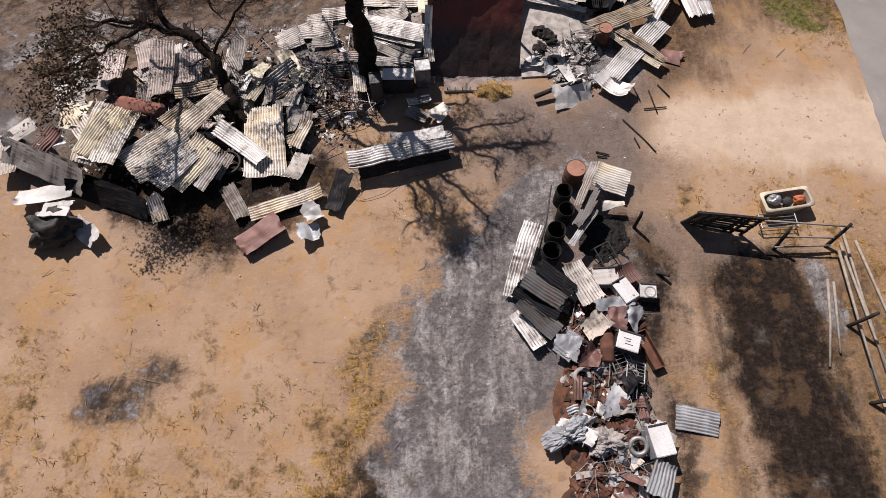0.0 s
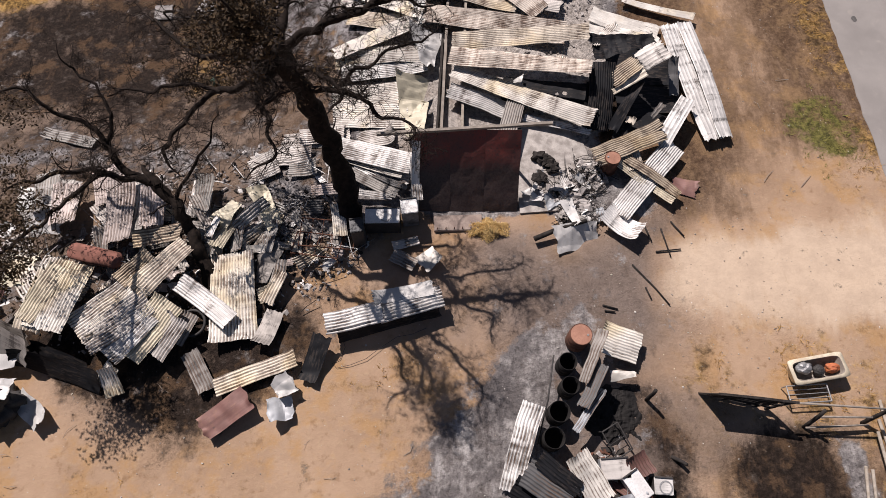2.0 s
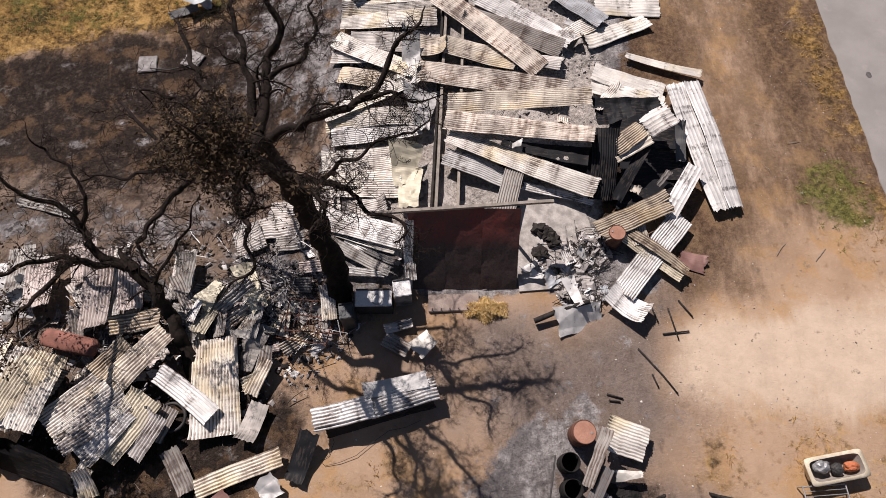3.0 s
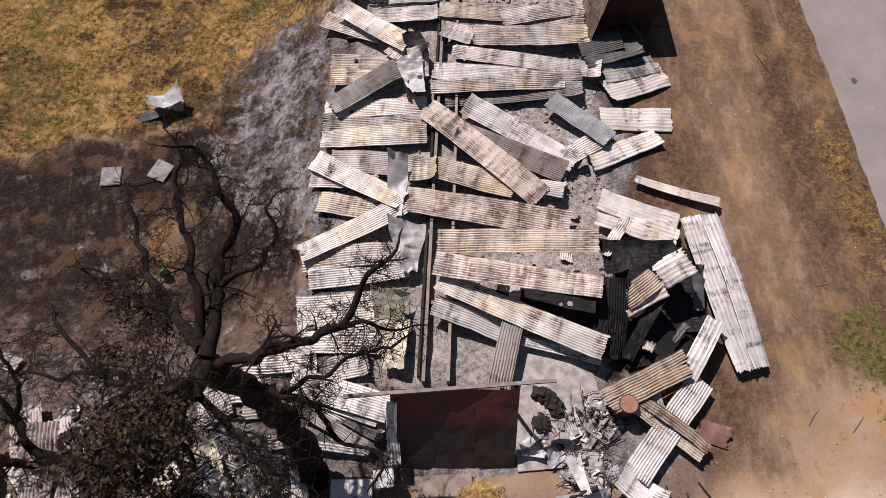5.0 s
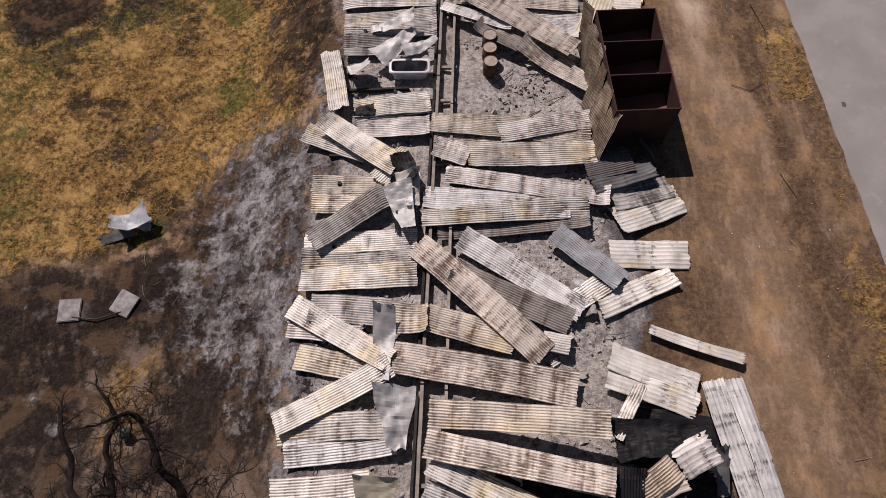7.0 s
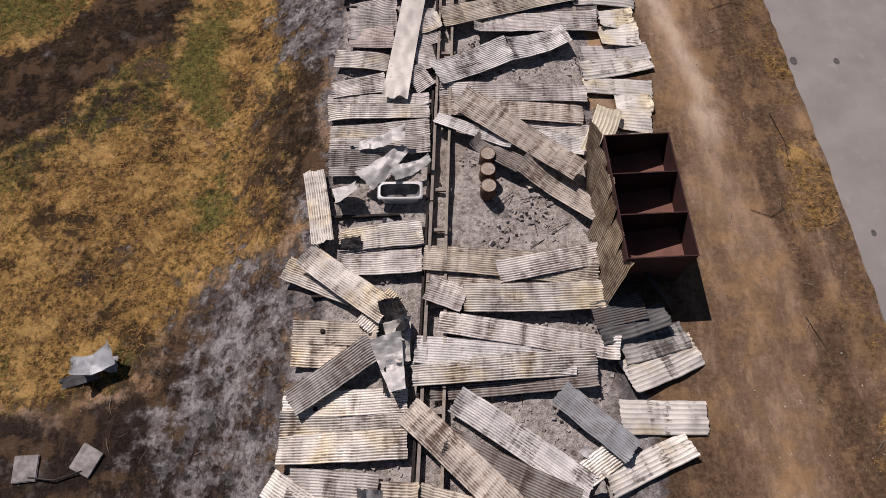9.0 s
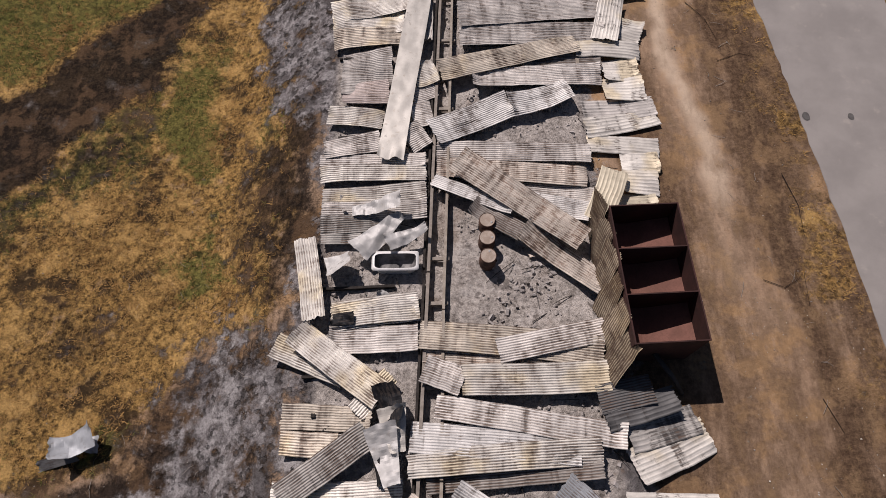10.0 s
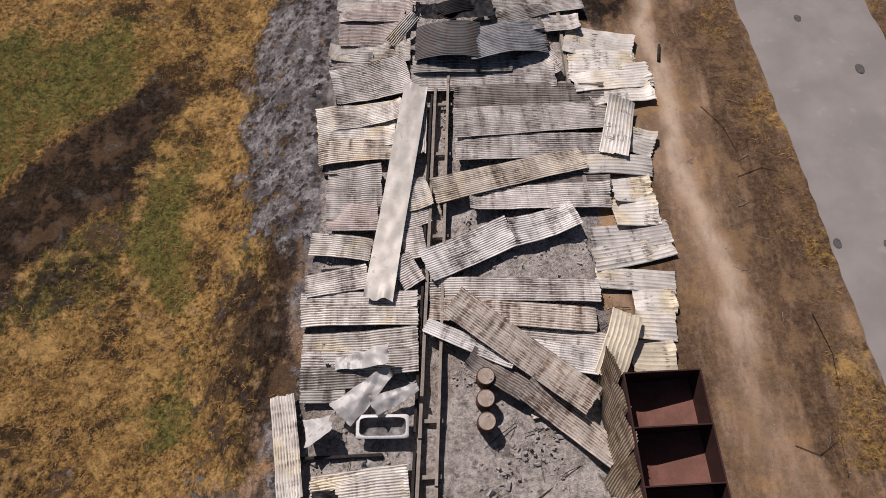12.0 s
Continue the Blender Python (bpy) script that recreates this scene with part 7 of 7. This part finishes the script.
tree("burnt_tree", O, rel([(-3.02, 16.32, 0.00), (-3.05, 16.91, 1.20), (-3.36, 17.61, 2.80), (-3.86, 18.04, 4.60), (-4.14, 18.15, 6.00), (-4.22, 18.13, 7.00)], O), [
    (rel([(-4.15, 18.25, 6.80), (-3.39, 18.26, 7.30), (-2.71, 18.26, 7.60), (-1.95, 18.56, 7.80), (-1.23, 18.72, 8.20), (-0.70, 19.18, 8.80), (-0.33, 19.57, 9.20)], O), 0.17, 0.05, 9),
    (rel([(-1.58, 18.59, 8.00), (-0.86, 18.75, 8.00), (-0.12, 18.73, 7.80)], O), 0.07, 0.03, 6),
    (rel([(-3.57, 18.08, 5.20), (-2.81, 17.84, 5.40), (-2.06, 17.53, 5.50), (-1.37, 16.88, 5.60), (-0.47, 16.36, 5.60)], O), 0.13, 0.04, 8),
    (rel([(-2.89, 17.88, 5.40), (-2.22, 18.12, 5.90), (-1.36, 18.34, 6.30), (-0.10, 18.84, 6.60)], O), 0.09, 0.03, 8),
    (rel([(-4.21, 18.37, 7.00), (-4.09, 19.40, 7.00), (-4.23, 20.40, 7.10), (-3.87, 21.27, 7.40), (-4.09, 22.05, 7.80), (-4.67, 22.82, 8.20)], O), 0.2, 0.05, 9),
    (rel([(-4.36, 18.63, 7.00), (-4.48, 19.63, 7.40), (-4.81, 20.72, 7.60), (-5.18, 21.66, 7.80), (-5.13, 22.84, 8.00)], O), 0.15, 0.045, 8),
    (rel([(-4.03, 19.96, 7.20), (-3.25, 20.35, 7.60), (-2.63, 20.73, 8.00), (-2.88, 21.27, 8.40)], O), 0.09, 0.03, 7),
    (rel([(-4.41, 18.59, 6.80), (-5.33, 19.56, 6.40), (-6.35, 20.70, 6.00), (-6.91, 21.87, 5.80), (-7.48, 23.03, 5.80)], O), 0.17, 0.05, 8),
    (rel([(-5.33, 19.56, 6.40), (-6.56, 20.13, 5.60), (-7.67, 20.91, 5.20), (-8.67, 21.27, 5.00)], O), 0.1, 0.035, 7),
    (rel([(-4.30, 18.11, 6.20), (-5.30, 18.03, 5.60), (-6.38, 18.15, 5.00), (-7.28, 17.86, 4.60), (-7.77, 17.25, 4.40), (-8.08, 16.43, 4.30)], O), 0.16, 0.05, 8),
    (rel([(-6.38, 18.15, 5.00), (-7.57, 18.57, 4.80), (-8.67, 18.41, 4.60), (-9.88, 18.61, 4.40)], O), 0.09, 0.035, 7),
    (rel([(-4.45, 17.99, 6.40), (-4.70, 17.31, 6.60), (-4.51, 16.43, 6.80), (-4.16, 15.64, 6.90), (-3.95, 14.63, 6.80)], O), 0.12, 0.04, 8),
    (rel([(-4.32, 17.65, 7.20), (-4.52, 16.98, 7.60), (-3.91, 16.19, 7.80), (-3.87, 15.46, 8.00)], O), 0.12, 0.04, 8),
    (rel([(-4.19, 17.53, 7.20), (-3.26, 16.87, 7.60), (-2.51, 16.16, 8.00), (-2.06, 15.44, 8.20)], O), 0.11, 0.04, 9),
    (rel([(-4.25, 17.90, 7.10), (-4.40, 17.30, 8.30), (-4.15, 16.60, 9.40), (-4.00, 15.95, 10.20)], O), 0.12, 0.04, 11),
    (rel([(-4.53, 17.70, 7.00), (-5.37, 17.71, 7.00), (-6.54, 18.13, 6.80), (-7.97, 19.39, 6.60)], O), 0.13, 0.04, 8),
], "large burnt tree with black crooked bare limbs", 4, [(-4.0, 3.2, 4.6, 0.8), (-4.9, 4.0, 4.3, 0.6), (-3.2, 2.9, 4.7, 0.5), (-1.0, -0.4, 10.2, 0.5), (-0.9, -0.6, 10.0, 0.6), (-1.2, -0.2, 10.1, 0.6), (-0.8, 0.1, 9.9, 0.4), (-3.7, 3.6, 4.2, 0.7), (-4.4, 2.8, 4.4, 0.6), (-1.6, -0.7, 9.6, 0.7), (-0.6, -0.9, 9.8, 0.8), (-1.3, 0.2, 9.9, 0.7)], (0.42, 0.28), 800)
Q = (-7.67, 13.67, 0.0)
tree("burnt_tree", Q, rel([(-7.67, 13.67, -0.10), (-7.97, 14.64, 0.50), (-8.25, 15.28, 0.90), (-8.74, 16.09, 1.60), (-9.29, 16.65, 2.00)], Q), [
    (rel([(-9.29, 16.65, 2.00), (-9.97, 16.65, 2.40), (-10.69, 16.72, 2.70), (-11.41, 16.47, 3.10), (-12.47, 15.89, 3.50)], Q), 0.18, 0.05, 9),
    (rel([(-9.51, 16.67, 2.10), (-10.37, 17.08, 2.50), (-10.88, 17.85, 2.70), (-11.57, 18.34, 3.10), (-12.36, 18.57, 3.60), (-13.45, 19.12, 4.00)], Q), 0.16, 0.05, 9),
    (rel([(-10.88, 17.85, 2.70), (-10.70, 18.58, 3.20), (-11.04, 19.24, 3.80), (-11.81, 19.79, 4.20)], Q), 0.09, 0.035, 7),
    (rel([(-10.79, 16.64, 2.80), (-11.00, 15.31, 3.60), (-11.20, 13.92, 4.40), (-11.50, 12.80, 5.00)], Q), 0.1, 0.035, 9),
    (rel([(-8.76, 16.15, 1.70), (-7.89, 17.13, 2.60), (-7.19, 17.90, 3.40)], Q), 0.08, 0.03, 6),
], "low spreading burnt tree with some scorched leaves", 9, [(-5.8, 4.0, 3.8, 0.8), (-5.0, 2.2, 4.4, 0.8), (-4.6, 0.6, 5.0, 0.7), (-4.2, 0.0, 4.9, 0.8), (-3.7, -0.7, 5.0, 0.8), (-4.4, -1.0, 5.0, 0.6), (-3.3, -1.1, 4.9, 0.6), (-4.2, -2.4, 4.4, 0.8), (-5.2, -0.8, 4.6, 0.9), (-3.8, -1.6, 4.5, 0.7), (-5.1, 0.7, 4.6, 0.8), (-5.1, -3.0, 4.0, 0.7), (-4.1, 1.1, 4.4, 0.6)], (0.26, 0.19), 720)

# ---- loose rubble, ash clods, grass ----
def rubble(name, spots, count, seed, material, label, size=(0.03, 0.13), flatness=0.6, lift=0.0):
    """Angular fragments scattered in ellipses (x, y, half-width, half-length)."""
    rng = random.Random(seed)
    verts, faces = [], []
    for _ in range(count):
        cx, cy, a, b = rng.choice(spots)
        t, r = rng.uniform(0, 6.283), math.sqrt(rng.random())
        x, y = cx + a * r * math.cos(t), cy + b * r * math.sin(t)
        z = float(bank(np.array(x), np.array(y))) + lift * (1 - r) * rng.random()
        s = rng.uniform(*size) * rng.choice((0.6, 1, 1, 1.5))
        n = len(verts)
        turn = Euler((rng.uniform(-0.5, 0.5), rng.uniform(-0.5, 0.5), rng.uniform(0, 6.28))).to_matrix()
        e = (s * rng.uniform(0.5, 1.6), s * rng.uniform(0.4, 1.0), s * flatness * rng.uniform(0.4, 1.0))
        for sx, sy, sz in ((-1, -1, -1), (1, -1, -1), (1, 1, -1), (-1, 1, -1), (-0.7, -0.6, 1), (0.8, -0.7, 1), (0.6, 0.8, 1), (-0.8, 0.6, 1)):
            v = turn @ Vector((e[0] * sx * rng.uniform(0.7, 1.1), e[1] * sy * rng.uniform(0.7, 1.1), e[2] * sz))
            verts.append((x + v.x, y + v.y, z + v.z + e[2] * 0.5))
        for f in ((0, 3, 2, 1), (4, 5, 6, 7), (0, 1, 5, 4), (1, 2, 6, 5), (2, 3, 7, 6), (3, 0, 4, 7)):
            faces.append(tuple(n + k for k in f))
    mesh = bpy.data.meshes.new(name)
    mesh.from_pydata(verts, [], faces)
    mesh.materials.append(material)
    tagged(new(name, mesh), label, "rubble", kind="stuff")


RUIN = [(-7.0, 14.6, 4.2, 2.6), (-11.5, 14.0, 3.0, 2.6), (-4.6, 15.6, 2.2, 2.0), (-8.0, 18.0, 4.5, 2.0)]
PILE = [(5.3, 6.6, 1.5, 1.8), (5.2, 3.4, 1.4, 2.2), (5.2, 1.0, 1.3, 1.4)]
SHED = [(4.6, 24.0, 3.0, 4.5), (4.6, 33.0, 3.0, 4.5), (4.8, 42.0, 3.2, 5.0), (-1.6, 26.0, 1.8, 7.0), (-1.2, 40.0, 1.8, 8.0), (4.6, 51.0, 3.2, 4.0)]
HEAP = [(4.8, 17.6, 1.2, 0.8), (5.6, 18.2, 0.9, 0.9), (5.3, 16.6, 0.8, 0.6)]
scatter_sheets([(-6.5, 15.6, 3.4, 1.6), (-11.0, 15.0, 2.8, 1.8)], 54, 61, ("smoked", "sooty", "scorched", "cream", "tan", "rosy", "sooty", "scorched", "grey"), (0.4, 1.4), (0.2, 0.6), 0.4, "torn sheets in the ruins", "torn fire-stained piece of iron in the ruins")
scatter_sheets([(5.3, 6.4, 1.2, 1.4), (5.2, 3.2, 1.1, 1.8), (5.2, 1.0, 1.1, 1.0)], 64, 62, ("rust", "maroon", "galv", "scorched", "maroon", "scorched", "maroon", "rust"), (0.2, 0.8), (0.15, 0.45), 0.4, "torn scrap in the scrap row", "torn rusty scrap piece in the scrap row", 0.7)
scatter_sheets([(4.7, 17.5, 1.3, 0.7), (5.5, 16.4, 0.8, 0.5)], 16, 63, ("white", "grey", "scorched", "galv"), (0.25, 0.8), (0.15, 0.5), 0.3, "torn sheets by the slab", "torn whitened scrap piece beside the slab", 0.8)
scatter_sheets([(4.6, 26.0, 2.6, 5.0), (4.8, 44.0, 2.8, 7.0), (-1.4, 32.0, 1.4, 12.0)], 34, 64, ("grey", "scorched", "rust", "white"), (0.25, 0.8), (0.15, 0.5), 0.05, "torn sheets on the shed floor", "torn iron scrap on the ashy shed floor", 0.5)
rubble("ash_rubble", RUIN, 1300, 1, RUBBLE, "ash-grey broken fragments over the ruins", (0.02, 0.08), 0.4, 0.15)
rubble("charred_rubble", RUIN + HEAP, 700, 2, CHARCOAL, "charred fragments over the ruins", (0.02, 0.10), 0.5, 0.2)
rubble("rust_rubble", PILE, 900, 3, RUST, "rusty scrap fragments in the scrap row", (0.04, 0.16), 0.4, 0.35)
rubble("pale_rubble", PILE + HEAP, 700, 4, RUBBLE, "pale broken fragments in the scrap row", (0.03, 0.15), 0.4, 0.35)
rubble("white_rubble", PILE + RUIN + HEAP, 500, 6, ROOF["white"], "small whitened metal scraps", (0.03, 0.13), 0.12, 0.4)
rubble("dark_rubble", PILE, 700, 5, CHARCOAL, "charred fragments in the scrap row", (0.04, 0.18), 0.4, 0.3)
rubble("floor_rubble", SHED, 3600, 7, RUBBLE, "grey ash clods on the shed floor", (0.02, 0.08), 0.7)
rubble("floor_char", SHED, 500, 8, CHARCOAL, "charred bits on the shed floor", (0.015, 0.05), 0.5)
rubble("yard_stones", [(-6.0, 5.5, 9.0, 6.0), (9.5, 13.0, 6.0, 5.0), (13.0, 36.0, 3.0, 22.0), (-10.0, 36.0, 6.0, 10.0)], 1500, 9, TIMBER, "small stones and chips on the bare soil", (0.006, 0.022), 0.6)


rubble("pale_chips", [(-6.0, 5.5, 9.0, 6.0), (1.0, 9.0, 5.0, 4.0), (10.0, 13.0, 6.0, 5.0), (14.0, 28.0, 2.5, 14.0)], 1300, 10, ROOF["cream"], "pale chips and flecks on the bare soil", (0.006, 0.022), 0.5)


def sticks(name, spots, count, seed, material, label, length=(0.3, 1.3), radius=0.010, lift=0.3):
    rng, bm = random.Random(seed), bmesh.new()
    for _ in range(count):
        cx, cy, a, b = rng.choice(spots)
        t, r = rng.uniform(0, 6.283), math.sqrt(rng.random())
        x, y = cx + a * r * math.cos(t), cy + b * r * math.sin(t)
        z = float(bank(np.array(x), np.array(y))) + 0.03 + lift * rng.random()
        yaw, l = rng.uniform(0, 6.283), rng.uniform(*length) / 2
        d = Vector((math.cos(yaw), math.sin(yaw), rng.uniform(-0.2, 0.2))) * l
        k = Vector((rng.uniform(-0.06, 0.06), rng.uniform(-0.06, 0.06), rng.uniform(0, 0.05)))
        c = Vector((x, y, z))
        q = radius * rng.uniform(0.6, 1.8)
        tube(bm, [c - d, c + k, c + d], [q, q, q * 0.7], 4, False)
    tagged(new(name, finish(bm, name, material)), label, "sticks", kind="stuff")


sticks("charred_sticks", RUIN + HEAP, 260, 21, CHARCOAL, "charred sticks and laths over the ruins")
sticks("metal_rods", PILE + RUIN, 170, 22, STEEL, "thin bent metal rods in the scrap", lift=0.5)
sticks("floor_laths", SHED, 150, 23, CHARCOAL, "charred laths on the shed floor", lift=0.15)
sticks("yard_twigs", [(-6.0, 6.0, 9.0, 6.0), (13.5, 36.0, 2.0, 20.0), (-8.0, 34.0, 4.0, 6.0)], 130, 24, TIMBER, "thin dry twigs on the soil", (0.15, 0.7), 0.006, 0.0)


def grass(name, count, seed, want, material, label, height=(0.06, 0.2), area=(-24, -4, 17, 62), blades=7):
    """Tufts wherever want(x, y) says how likely they are."""
    rng = np.random.RandomState(seed)
    x, y = rng.uniform(area[0], area[2], count * 6), rng.uniform(area[1], area[3], count * 6)
    keep = np.flatnonzero(rng.rand(count * 6) < want(x, y))[:count]
    x, y = x[keep], y[keep]
    z = bank(x, y) - 0.02
    verts, faces = [], []
    for cx, cy, cz in zip(x, y, z):
        tall = rng.uniform(*height)
        for _ in range(blades):
            a, lean = rng.uniform(0, 6.283), rng.uniform(0.5, 1.5)
            px, py = cx + rng.normal(0, 0.05), cy + rng.normal(0, 0.05)
            c, s, n, w = math.cos(a), math.sin(a), len(verts), rng.uniform(0.008, 0.018)
            verts += [(px - s * w, py + c * w, cz), (px + s * w, py - c * w, cz), (px + c * tall * lean, py + s * tall * lean, cz + tall * rng.uniform(0.5, 1))]
            faces.append((n, n + 1, n + 2))
    mesh = bpy.data.meshes.new(name)
    mesh.from_pydata(verts, [], faces)
    mesh.materials.append(material)
    tagged(new(name, mesh), label, "grass", kind="stuff")


STRAW = plain("dry_grass", (0.50, 0.305, 0.11), (0.26, 0.145, 0.052), 0.8, 0.9)
GREEN = plain("green_grass", (0.15, 0.155, 0.038), (0.23, 0.205, 0.06), 0.8, 0.9)


def want_dry(x, y):
    char, ash, dry, green, soil, dust, soot = covers(x, y)
    return np.clip(dry * (1 - char) * (0.25 + lattice(x, y, 1.7, 31)) - 0.1, 0, 1) * (x < road_edge(y) - 0.2)


def want_green(x, y):
    char, ash, dry, green, soil, dust, soot = covers(x, y)
    return np.clip(green * (1 - char), 0, 1) * (x < road_edge(y) - 0.2)


grass("dry_grass", 15000, 41, want_dry, STRAW, "golden dry grass tufts")
grass("green_grass", 7000, 42, want_green, GREEN, "patches of green grass")
